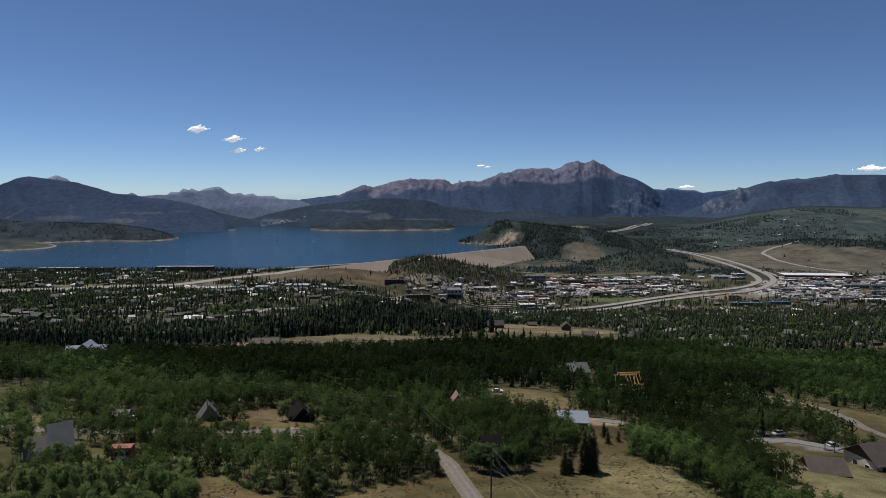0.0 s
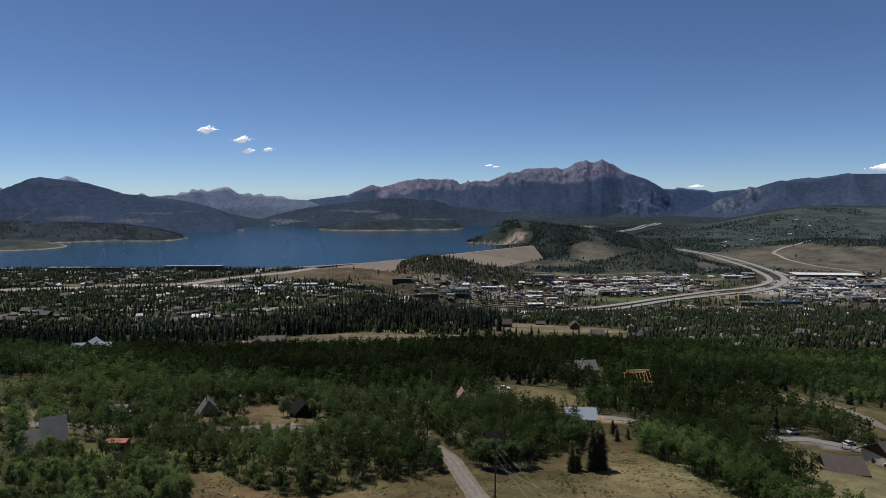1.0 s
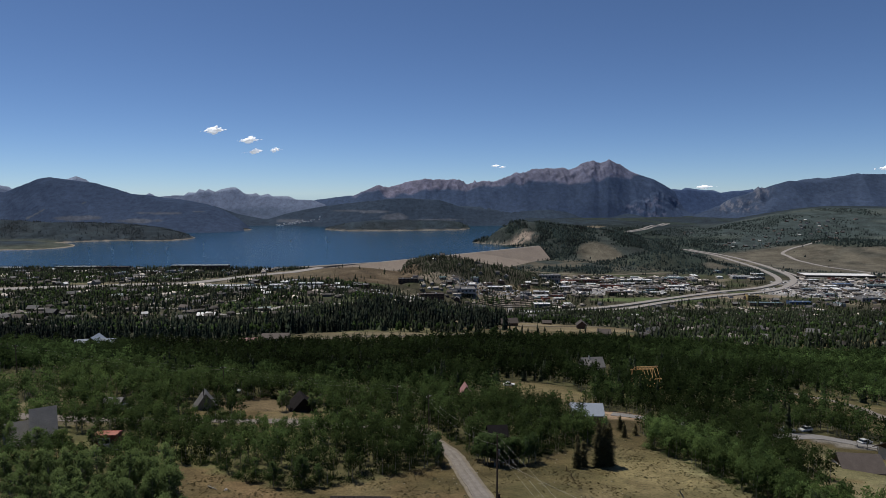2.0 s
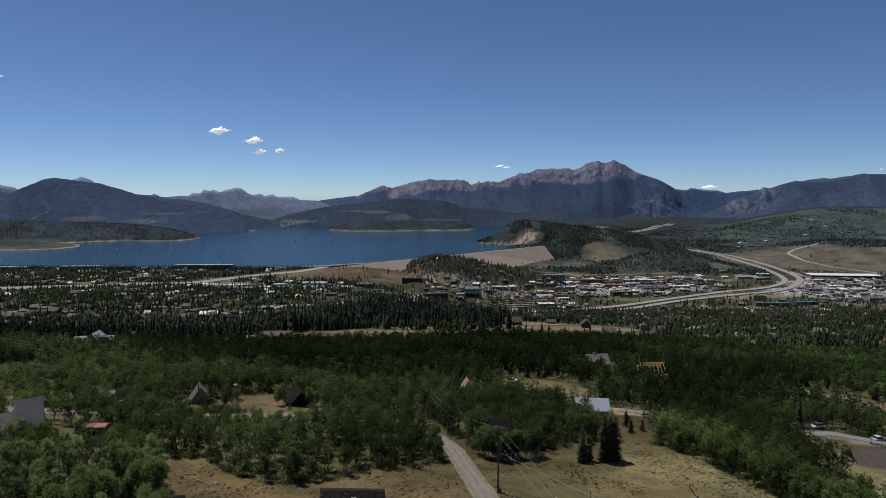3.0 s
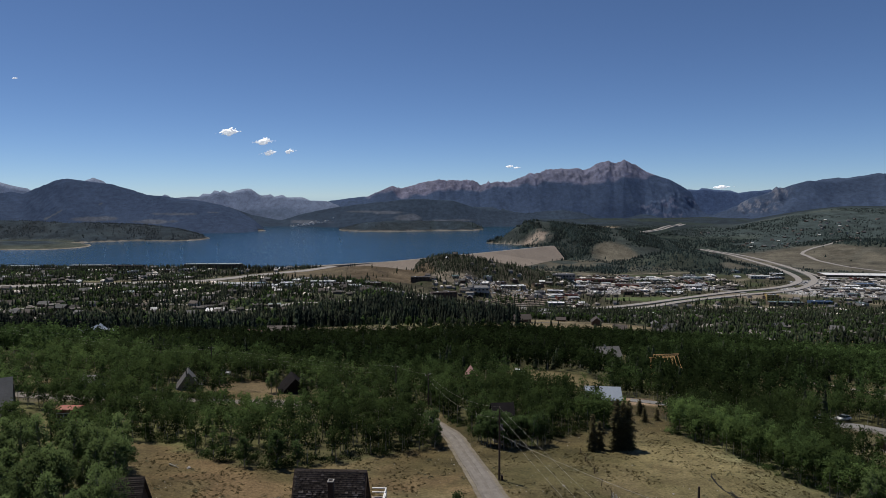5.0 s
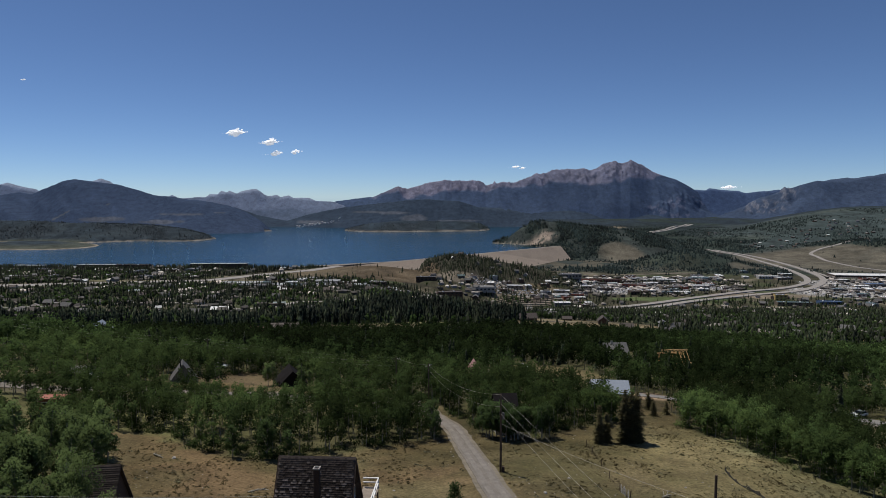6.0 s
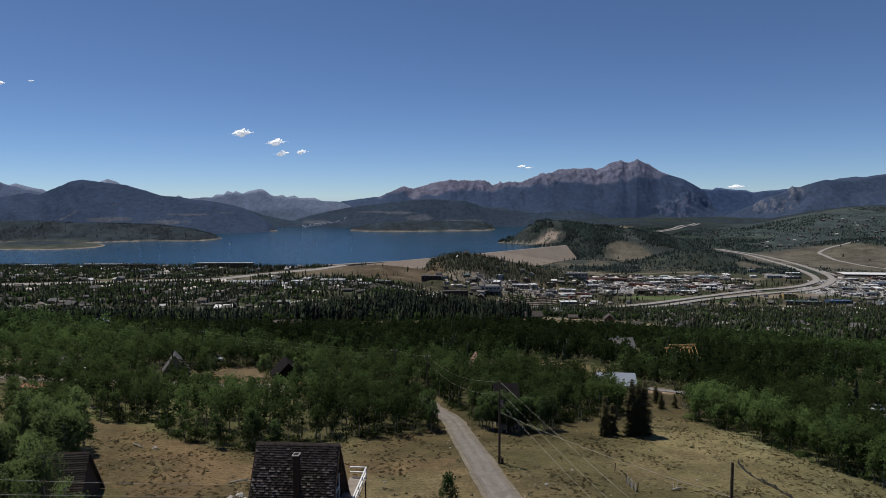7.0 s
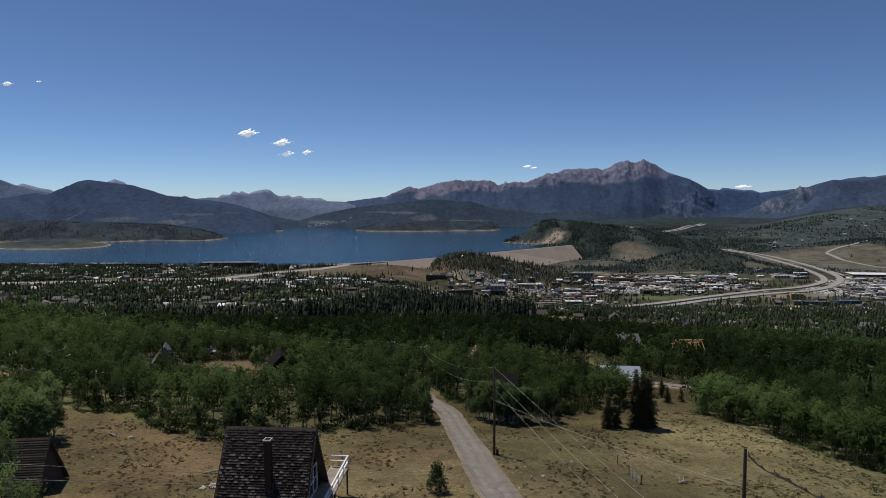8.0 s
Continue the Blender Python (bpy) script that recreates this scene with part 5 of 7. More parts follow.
zx, zy = scatter(5200, 22, 64, 78, 150, lambda x, y: meadow(x, y) & (rng.uniform(0, 1, x.shape) < 1.5 * fbm(x, y, 9, 3) - 0.3 + 0.012 * (x - 40)))
stand("sagebrush", "low grey-green sagebrush scattered over dry grass", brush, zx, zy, rng.uniform(0.3, 0.75, len(zx)), rng, M_SAGE, "shrubs")

# scattered shrubs on the far hills
jx, jy = scatter(20000, 100, 2300, 1950, 3600, lambda x, y: (fbm(x, y, 130, 4) > np.where((x > 0.42 * y) & (y > 2800), 0.54, 0.40)) & (x < 0.78 * y) & (near_line(x, y, FREEWAY) > 30) & (ground(x, y) > -62) & (y > 2030) & (rng.uniform(0, 1, x.shape) > np.clip(1.6 * golden(x, y), 0, 0.995)) & (near_line(x, y + 60, FAR_LEG) > 55))
stand("hill_shrubs", "dark shrubs scattered over the hills", [spire_template(90 + k, 1, 5, 0.55) for k in range(3)], jx, jy, rng.uniform(3, 7, len(jx)), rng, M_HILLWOODS, "shrubs")

# loose stones along the lane and over the slope
pebble = [(math.cos(k * 1.257) * 0.5, math.sin(k * 1.257) * 0.42, 0.05) for k in range(5)] + [(0.28 * math.cos(k * 2.1 + 0.4), 0.25 * math.sin(k * 2.1 + 0.4), 0.42) for k in range(3)]
pebble_faces = np.array([(5, 6, 7), (0, 1, 5), (1, 6, 5), (1, 2, 6), (2, 3, 6), (3, 7, 6), (3, 4, 7), (4, 5, 7), (4, 0, 5)])
cx, cy = scatter(9000, -40, 60, 66, 150, lambda x, y: (meadow(x, y) & (near_line(x, y, LANE) > 1.4) & ~blocked(x, y, 0.2) & (rng.uniform(0, 1, x.shape) < 0.05 + 0.55 * (1 - step(1.4, 3.4, near_line(x, y, LANE))) + 0.25 * (fbm(x + 90, y, 10, 3) > 0.62))))
stand("loose_stones", "pale loose stones lying in dry grass", [(np.array(pebble), pebble_faces)], cx, cy, 0.08 + 0.22 * rng.uniform(0, 1, len(cx)) ** 3, rng, M_PEBBLE, "stones", sink=0.02)


# ---- houses ----
def gable(w, d, h, top, skirt=1.5):
    """Walls with two gables; the ridge runs along x."""
    x, y = w / 2, d / 2
    v = [(-x, -y, -skirt), (x, -y, -skirt), (x, y, -skirt), (-x, y, -skirt), (-x, -y, h), (x, -y, h), (x, y, h), (-x, y, h), (-x, 0, top), (x, 0, top)]
    return Shape().add(v, [(0, 1, 5, 4), (2, 3, 7, 6), (1, 2, 6, 9, 5), (3, 0, 4, 8, 7), (4, 5, 9, 8), (6, 7, 8, 9), (3, 2, 1, 0)])


def roof_slabs(w, d, h, top, over, thick):
    x, y = w / 2 + over, d / 2 + over
    low = h - (top - h) * over / (d / 2)
    s = Shape()
    s.slab((-x, -y, low + thick), (x, -y, low + thick), (x, 0, top + thick), (-x, 0, top + thick), thick)
    return s.slab((x, y, low + thick), (-x, y, low + thick), (-x, 0, top + thick), (x, 0, top + thick), thick)


def house(name, label, m, w, d, h, top, wall, roof, windows=3, category="house", group="", over=0.5, chimney=False, trim=None, framed=True):
    """A gabled house: walls, roof, framed windows on its front and gable, a door, and a chimney where it has one."""
    t = thing(name, label, category, m, group)
    part("wall", gable(w, d, h, top), wall, t)
    part("roof", roof_slabs(w, d, h, top, over, 0.22), roof, t)
    ww, wh = min(1.3, w / (windows + 2)), min(1.2, h * 0.45)
    for k in range(windows):
        cx = -w / 2 + w * (k + 1) / (windows + 1.6)
        pane = part("window", Shape().box(cx - ww / 2, -d / 2 - 0.05, h * 0.38, cx + ww / 2, -d / 2 + 0.02, h * 0.38 + wh), M_GLASS, t)
        if not framed:
            continue
        f = Shape()
        for z in (h * 0.38 - 0.09, h * 0.38 + wh):
            f.box(cx - ww / 2 - 0.09, -d / 2 - 0.09, z, cx + ww / 2 + 0.09, -d / 2 + 0.01, z + 0.09)
        for x in (cx - ww / 2 - 0.09, cx + ww / 2):
            f.box(x, -d / 2 - 0.09, h * 0.38, x + 0.09, -d / 2 + 0.01, h * 0.38 + wh)
        part("window_frame", f, trim or M_WHITE, pane)
    part("window", Shape().box(w / 2 - 0.02, -d * 0.16, h * 0.4, w / 2 + 0.05, d * 0.16, h * 0.4 + wh), M_GLASS, t)
    part("door", Shape().box(w / 2 - 1.4, -d / 2 - 0.06, 0, w / 2 - 0.5, -d / 2 + 0.02, 2.05), M_BROWNWALL, t)
    if chimney:
        c = part("chimney", Shape().box(-w * 0.2, -d * 0.12, h, -w * 0.2 + 0.7, -d * 0.12 + 0.7, top + 1.0), M_STONE, t)
        part("cap", Shape().box(-w * 0.2 - 0.08, -d * 0.12 - 0.08, top + 1.0, -w * 0.2 + 0.78, -d * 0.12 + 0.78, top + 1.12), M_GREYROOF, c)
    return t


def at(x, y, turn=0.0, sink=0.0):
    return pose(x, y, on(x, y) - sink, 0, 0, turn)


# the steep cabin by the lane: its ridge runs across the slope
def steep_cabin():
    base = 167.0
    t = thing("cabin", "steep dark shake-roofed cabin with a white-railed deck", "cabin", pose(-10.84, 89.8, base))
    half, top, run = 4.0, 8.35, 4.7
    slope = math.hypot(top, run)
    body = Shape().add([(-half + 0.5, -run + 0.5, -2), (half - 0.7, -run + 0.5, -2), (half - 0.7, run - 0.5, -2), (-half + 0.5, run - 0.5, -2), (-half + 0.5, 0, top - 0.95), (half - 0.7, 0, top - 0.95), (-half + 0.5, -run + 0.5, 0.1), (half - 0.7, -run + 0.5, 0.1), (half - 0.7, run - 0.5, 0.1), (-half + 0.5, run - 0.5, 0.1)],
                       [(0, 1, 7, 6), (2, 3, 9, 8), (1, 2, 8, 5, 7), (3, 0, 6, 4, 9), (6, 7, 5, 4), (8, 9, 4, 5), (3, 2, 1, 0)])
    part("wall", body, M_BROWNWALL, t, "dark stained gable wall")
    deckboards = Shape()
    deckboards.slab((-half, -run, 0), (half, -run, 0), (half, 0, top), (-half, 0, top), 0.25)
    deckboards.slab((half, run, 0), (-half, run, 0), (-half, 0, top), (half, 0, top), 0.25)
    roof = part("roof", deckboards, M_SHAKE, t, "weathered dark wooden shakes in rows")
    for x in (-half - 0.05, half - 0.1):
        for s in (-1, 1):
            part("bargeboard", Shape().slab((x, s * run, 0.03), (x + 0.15, s * run, 0.03), (x + 0.15, 0, top + 0.03), (x, 0, top + 0.03), 0.42), M_BROWNWALL, roof)
    part("ridge_cap", Shape().add([(-half, -0.2, top - 0.18), (half, -0.2, top - 0.18), (half, 0, top + 0.12), (-half, 0, top + 0.12), (-half, 0.2, top - 0.18), (half, 0.2, top - 0.18)], [(0, 1, 2, 3), (3, 2, 5, 4), (0, 3, 4), (1, 5, 2)]), M_SHAKE, roof)
    # shakes: rows up the slope that faces the lane
    r = random.Random(5)
    rows, across = 44, 30
    kinds = []
    for k in range(5):
        w = 0.245 + 0.02 * (k - 2)
        kinds.append(Shape().add([(-w / 2, 0, 0), (w / 2, 0, 0), (w / 2, 0.30, 0), (-w / 2, 0.30, 0), (-w / 2, 0, 0.085 + 0.008 * k), (w / 2, 0, 0.085 + 0.006 * k), (w / 2, 0.30, 0.012), (-w / 2, 0.30, 0.012)],
                                 [(4, 5, 6, 7), (0, 1, 5, 4), (1, 2, 6, 5), (3, 0, 4, 7)]).mesh("shake", M_SHAKE if k < 4 else M_PALESHAKE))
    tip = math.degrees(math.atan2(top, run))
    loose, bleached = Shape(), Shape()
    for i in range(rows):
        for j in range(across):
            q = (i + 0.06 * r.random()) / rows
            x = -half + 0.22 + (j + 0.5 * (i % 2)) * (2 * half - 0.35) / across + r.uniform(-0.02, 0.02)
            if x > half - 0.15:
                continue
            m = pose(x, -run * (1 - q), top * q + 0.02, tip, 0, r.uniform(-1.2, 1.2))
            if i >= rows - 10:
                s = part("shake", kinds[4 if r.random() < 0.12 else r.randrange(4)], None, roof)
                s.matrix_local = m
            else:
                # paler shakes in patches, with more of them in every third row
                worn = r.random() < 0.55 * float(fbm(x * 2.0, i * 0.55, 1.5, 2)) - 0.08 + 0.12 * (i % 3 == 0)
                me = kinds[4 if worn else r.randrange(4)]
                (bleached if worn else loose).add([m @ v.co for v in me.vertices], [tuple(p.vertices) for p in me.polygons])
    tagged(part("shake_field", loose, M_SHAKE, roof), kind="stuff")
    tagged(part("bleached_shake_field", bleached, M_PALESHAKE, roof, "paler grey shakes"), kind="stuff")
    # brick stack on the near slope
    c = part("chimney", Shape().box(0.27, -2.6, 1.6, 0.81, -2.05, 8.2), M_DARKBRICK, t, "tall dark brick chimney")
    rim = Shape()
    for b in ((0.22, -2.66, 0.86, -2.57), (0.22, -2.08, 0.86, -1.99), (0.22, -2.57, 0.31, -2.08), (0.77, -2.57, 0.86, -2.08)):
        rim.box(b[0], b[1], 8.2, b[2], b[3], 8.32)
    part("cap", rim, M_STONE, c, "pale chimney cap")
    # gable window with white bars
    win = part("window", Shape().box(half - 0.72, -1.8, 2.3, half - 0.60, 1.8, 4.6), M_GLASS, t)
    bars = Shape()
    for y in (-1.85, -0.65, 0.55, 1.75):
        bars.box(half - 0.60, y, 2.2, half - 0.52, y + 0.1, 4.7)
    for z in (2.2, 3.4, 4.6):
        bars.box(half - 0.60, -1.85, z, half - 0.51, 1.85, z + 0.1)
    part("window_frame", bars, M_WHITE, win, "white painted window frame")
    # deck along the gable end
    x0, x1, y0, y1, z = half - 0.6, 5.2, -3.2, 6.8, 2.05
    deck = part("deck", Shape().box(x0, y0 + 0.03, z - 0.2, x1 - 0.03, y1 - 0.03, z - 0.06), M_DECK, t, "weathered plank deck")
    board = Shape().box(0, y0, z - 0.058, (x1 - x0) * 0.93 / 18, y1, z).mesh("board", M_DECK)
    for k in range(18):
        part("board", board, None, deck).location.x = x0 + (x1 - x0) * k / 18
    for x, y in ((x1 - 0.15, y0 + 0.1), (x1 - 0.15, 1.8), (x1 - 0.15, y1 - 0.15), (x0 + 0.2, y1 - 0.15)):
        part("post", Shape().box(x - 0.07, y - 0.07, -2.2, x + 0.07, y + 0.07, z - 0.06), M_BROWNWALL, deck)
    for y in np.linspace(y0 + 0.05, y1 - 0.05, 6):
        part("rail_post", Shape().box(x1 - 0.12, y - 0.05, z, x1 - 0.02, y + 0.05, z + 1.0), M_WHITE, deck)
    for zz in (0.52, 1.0):
        part("rail", Shape().box(x1 - 0.14, y0, z + zz, x1, y1, z + zz + (0.12 if zz > 0.9 else 0.08)), M_WHITE, deck, "white painted rail")
        part("rail", Shape().box(x0, y1 - 0.14, z + zz, x1 - 0.14, y1, z + zz + (0.12 if zz > 0.9 else 0.08)), M_WHITE, deck, "white painted rail")


steep_cabin()
SHED = house("shed", "small dark shake-roofed shed among aspens", pose(-36.8, 92.6, 167.0, 0, 0, 10), 5.6, 5.2, 0.9, 5.3, M_BROWNWALL, M_SHAKE, 1, "shed", over=0.35)
for k in range(26):
    q0, q1 = k / 26, (k + 1.06) / 26
    z0, z1, y0, y1 = 0.5 + 4.95 * q0, 0.5 + 4.95 * q1, -2.95 * (1 - q0), -2.95 * (1 - q1)
    part("roof_strip", Shape().slab((-3.15, y0 - 0.05, z0 + 0.215), (3.15, y0 - 0.05, z0 + 0.215), (3.15, y1, z1 + 0.20), (-3.15, y1, z1 + 0.20), 0.05), M_SHAKE, SHED)
LEFT_HOUSE = house("house", "grey-roofed house half hidden by aspens", at(-81.5, 130.8, 34), 4.2, 8.0, 1.2, 6.9, M_GREYWALL, M_PALEGREYROOF, 2, over=0.3)
low_wing = Matrix.Translation((-4.2, 0, 0))
part("wing", gable(4.5, 6.5, 1.0, 4.8), M_GREYWALL, LEFT_HOUSE).matrix_local = low_wing
part("roof", roof_slabs(4.5, 6.5, 1.0, 4.8, 0.3, 0.22), M_PALEGREYROOF, LEFT_HOUSE).matrix_local = low_wing
house("shed", "small grey gabled shed", at(-86.5, 164.5, 4), 4.4, 3.6, 1.9, 2.8, M_GREYWALL, M_GREYROOF, 1, "shed")
house("shed", "red shed with a rusty orange roof", at(-68.5, 131, 4), 4.2, 2.2, 2.8, 3.05, M_BRICKRED, M_ORANGEROOF, 2, "shed", over=0.15)
AFRAME = house("cabin", "weathered grey steep-roofed cabin behind aspens", at(-67, 175, -64), 5.0, 6.0, 0.6, 4.7, M_PALEGREYROOF, M_GREYROOF, 2, "cabin", over=0.3)
part("stove_pipe", Shape().tube([(2.2, -0.5, 3.6), (2.2, -0.5, 6.0), (2.2, -0.5, 6.1), (2.2, -0.5, 6.2)], [0.12, 0.12, 0.19, 0.03], 8), M_RUBBER, AFRAME, "black metal stove pipe")
# near-black walls and roof: shade among the trees is put into the colour
house("cabin", "steep-roofed cabin painted dark for shade, beside a clearing", at(-42.8, 184, -66), 7, 6.8, 1.2, 4.5, M_NEARBLACK, M_NEARBLACK, 2, "cabin")
house("cabin", "small cabin with a faded red roof", at(4.5, 206, 97), 4.2, 3.8, 3.2, 6.0, M_BROWNWALL, M_PINKROOF, 1, "cabin")
house("cabin", "pale cabin with a dark roof beside the lane", at(10.4, 140, 6), 3.4, 3.4, 5.8, 7.2, M_PALEWALL, M_NEARBLACK, 1, "cabin")
house("barn", "barn with a pale metal roof by a building site", at(39.2, 187, -4), 8.3, 8, 3.2, 5.2, M_TANWALL, M_METALROOF, 2, "barn")
GABLED = house("house", "grey house with a steep front gable", at(67, 309, 10), 10, 8, 4.0, 7.6, M_GREYWALL, M_GREYROOF, 3, chimney=True)
front = Matrix.Translation((-2.2, -3.6, 0)) @ Matrix.Rotation(radians(90), 4, "Z")
part("wing", gable(5, 4.6, 3.6, 7.4), M_GREYWALL, GABLED).matrix_local = front
part("roof", roof_slabs(5, 4.6, 3.6, 7.4, 0.4, 0.22), M_GREYROOF, GABLED).matrix_local = front
def clad_gable(home, w, d, h, top):
    """Brown boards in the gable that faces uphill, with framed windows below them."""
    x = -w / 2
    part("gable_board", Shape().add([(x - 0.06, -d / 2, h), (x - 0.06, d / 2, h), (x - 0.06, 0, top), (x, -d / 2, h), (x, d / 2, h), (x, 0, top)], [(0, 2, 1), (3, 4, 5), (0, 1, 4, 3)]), M_BROWNWALL, home, "brown boarded gable")
    for y in (-d * 0.28, d * 0.08):
        pane = part("window", Shape().box(x - 0.05, y, 1.0, x + 0.02, y + 1.3, 2.4), M_GLASS, home)
        bars = Shape()
        for b in ((y - 0.1, 0.9, y + 1.4, 1.0), (y - 0.1, 2.4, y + 1.4, 2.5), (y - 0.1, 1.0, y, 2.4), (y + 1.3, 1.0, y + 1.4, 2.4)):
            bars.box(x - 0.09, b[0], b[1], x + 0.01, b[2], b[3])
        part("window_frame", bars, M_WHITE, pane)


clad_gable(house("house", "large brown-roofed house with cream stucco walls", at(123.5, 173, 14, 0.5), 13.5, 10.5, 4.0, 7.6, M_CREAM, M_BROWNROOF, 4, over=1.0), 13.5, 10.5, 4.0, 7.6)
clad_gable(house("house", "low brown-roofed house among aspens", at(99.5, 160, -6, 1.9), 8.5, 7, 2.8, 5.4, M_CREAM, M_BROWNROOF, 3, over=0.8), 8.5, 7, 2.8, 5.4)
lodge = house("house", "large house with a pale metal roof above the creek", at(-230, 396, 100), 13, 10, 5.0, 9.5, M_BROWNWALL, M_METALROOF, 3)
for side in (-1, 1):
    wing = Matrix.Translation((1, side * 7.5, 0)) @ Matrix.Rotation(radians(90), 4, "Z")
    part("wing", gable(9, 8, 4.0, 7.0), M_BROWNWALL, lodge).matrix_local = wing
    part("roof", roof_slabs(9, 8, 4.0, 7.0, 0.5, 0.22), M_METALROOF, lodge).matrix_local = wing
house("house", "house with a faded pink roof", at(-145, 440, 8), 10, 9, 2.4, 5.0, M_TANWALL, M_PINKROOF, 3)
house("house", "dark-roofed long house by the creek", at(-137, 474, 5), 20, 10, 3.0, 6.0, M_BROWNWALL, M_BROWNROOF, 4)
house("barn", "long barn with a bright pale roof", at(-313, 774, 4), 24, 11, 4.0, 7.0, M_BROWNWALL, M_WHITEROOF, 4, "barn")


for x, y, turn, w, d, h, top, label in ((62, 742, 8, 20, 12, 5.0, 9.5, "large dark brown house on a bare lot"), (118, 815, -4, 11, 8, 3.5, 6.0, "small dark cabin on a bare lot"), (152, 760, 84, 13, 11, 6.0, 10.5, "tall brown timber house on a bare lot")):
    house("house", label, at(x, y, turn, 0.4), w, d, h, top, M_BROWNWALL, M_BROWNROOF, 3, over=0.9, framed=False)


def timber_frame():
    t = thing("timber_frame", "open new timber frame of a house being built", "building site", at(80.5, 267, 8, -0.8))
    for x in (-4.5, 0, 4.5):
        for y in (-3.5, 3.5):
            part("post", Shape().box(x - 0.15, y - 0.15, -4, x + 0.15, y + 0.15, 6.2 if y > 0 else 4.0), M_TIMBER, t)
    for y, z in ((-3.5, 4.0), (3.5, 6.2), (0, 8.2)):
        part("beam", Shape().box(-5.2, y - 0.17, z, 5.2, y + 0.17, z + 0.4), M_TIMBER, t)
    for x in np.linspace(-4.5, 4.5, 7):
        for a, b in (((x, -4.2, 3.9), (x, 0, 8.3)), ((x, 4.2, 6.0), (x, 0, 8.3))):
            part("rafter", Shape().tube([a, b], [0.12, 0.12], 4), M_TIMBER, t)
    part("floor", Shape().box(-5, -4, 0.2, 5, 4, 0.5), M_TIMBER, t)


timber_frame()


# ---- poles and cables ----
def utility_pole(x, y, tall, label, arm=True, turn=0.0):
    t = thing("utility_pole", label, "utility pole", at(x, y, turn), "poles of the power line")
    part("pole", Shape().tube([(0, 0, -0.8), (0.02, 0, tall * 0.5), (0, 0, tall)], [0.17, 0.145, 0.115], 10), M_POLE, t)
    if arm:
        a = part("crossarm", Shape().box(-0.9, -0.07, tall - 0.75, 0.9, 0.05, tall - 0.62), M_POLE, t)
        for k in (-0.8, 0.35, 0.8):
            part("insulator", Shape().tube([(k, 0, tall - 0.62), (k, 0, tall - 0.55), (k, 0, tall - 0.5), (k, 0, tall - 0.4)], [0.03, 0.06, 0.045, 0.05], 8), M_WHITE, a, "pale ceramic insulator")
        part("bracket", Shape().tube([(-0.6, 0, tall - 0.7), (0, 0, tall - 1.5)], [0.03, 0.03], 4), M_POLE, t)
    return on(x, y) + tall


P1 = utility_pole(8.7, 113.0, 11.1, "weathered wooden power pole beside the gravel lane", False)
P2 = utility_pole(27.3, 85.2, 9.2, "bare weathered wooden pole in dry grass", False)
P3 = utility_pole(-5.2, 161, 10.4, "dark wooden power pole among aspens", True, 50)
P4 = utility_pole(-15, 181, 9.8, "dark wooden power pole with a pale lamp head", True)
P5 = utility_pole(-70, 196, 9.0, "dark wooden power pole among aspens", True)
P6 = utility_pole(-136, 198, 10.0, "dark wooden power pole among aspens", True)
part("transformer", Shape().tube([(0.30, 0, P1 - on(8.7, 113) - 3.6), (0.30, 0, P1 - on(8.7, 113) - 3.5), (0.30, 0, P1 - on(8.7, 113) - 2.7), (0.30, 0, P1 - on(8.7, 113) - 2.62)], [0.16, 0.22, 0.22, 0.14], 10), M_GREYROOF, bpy.data.objects["utility_pole"])
part("meter_box", Shape().box(0.2, -0.2, -0.3, 0.55, 0.15, 0.75), M_BROWNWALL, bpy.data.objects["utility_pole"])


def cable(a, b, sag, thick, label):
    """A slack wire between two points."""
    a, b = Vector(a), Vector(b)
    pts = [a.lerp(b, q) - Vector((0, 0, 4 * sag * q * (1 - q))) for q in (i / 24 for i in range(25))]
    solid("power_cable", Shape().tube(pts, [thick * 0.8] * 25, 5), M_CABLE, label, "cable", group="cables of the power line")


for a, b, sag, thick in (
        ((8.7, 113, P1 - 0.1), (-5.2, 161, P3 - 0.4), 1.6, 0.010), ((8.7, 113, P1 - 1.8), (-5.2, 161, P3 - 1.5), 1.9, 0.010),
        ((8.7, 113, P1 - 0.1), (26.2, 56, 175.6), 0.5, 0.012), ((8.7, 113, P1 - 1.4), (22.8, 56, 176.8), 0.5, 0.012), ((8.7, 113, P1 - 2.8), (20.4, 56, 178.0), 0.5, 0.011),
        ((8.7, 113, P1 - 4.2), (27.3, 85.2, P2 - 3.0), 0.5, 0.019),
        ((-25.5, 59.2, 186.2), (-14.9, 88.0, 172.0), 0.15, 0.02), ((-25.6, 59.2, 185.3), (-14.9, 88.0, 171.0), 0.15, 0.02),
        ((-5.2, 161, P3 - 0.4), (-15, 181, P4 - 0.4), 0.4, 0.009),
        ((-15, 181, P4 - 0.4), (-70, 196, P5 - 0.4), 0.9, 0.007), ((-15, 181, P4 - 1.3), (-70, 196, P5 - 1.2), 1.1, 0.007), ((-15, 181, P4 - 2.4), (-70, 196, P5 - 2.2), 1.1, 0.007),
        ((-70, 196, P5 - 0.4), (-136, 198, P6 - 0.4), 1.0, 0.007), ((-70, 196, P5 - 1.2), (-136, 198, P6 - 1.2), 1.3, 0.007), ((-70, 196, P5 - 2.2), (-136, 198, P6 - 2.2), 1.2, 0.007),
        ((-136, 198, P6 - 0.4), (-230, 190, P6 + 1), 1.4, 0.007), ((-136, 198, P6 - 1.2), (-230, 190, P6 + 0.2), 1.4, 0.007)):
    cable(a, b, sag, thick, "thin pale slack power cable over the slope")


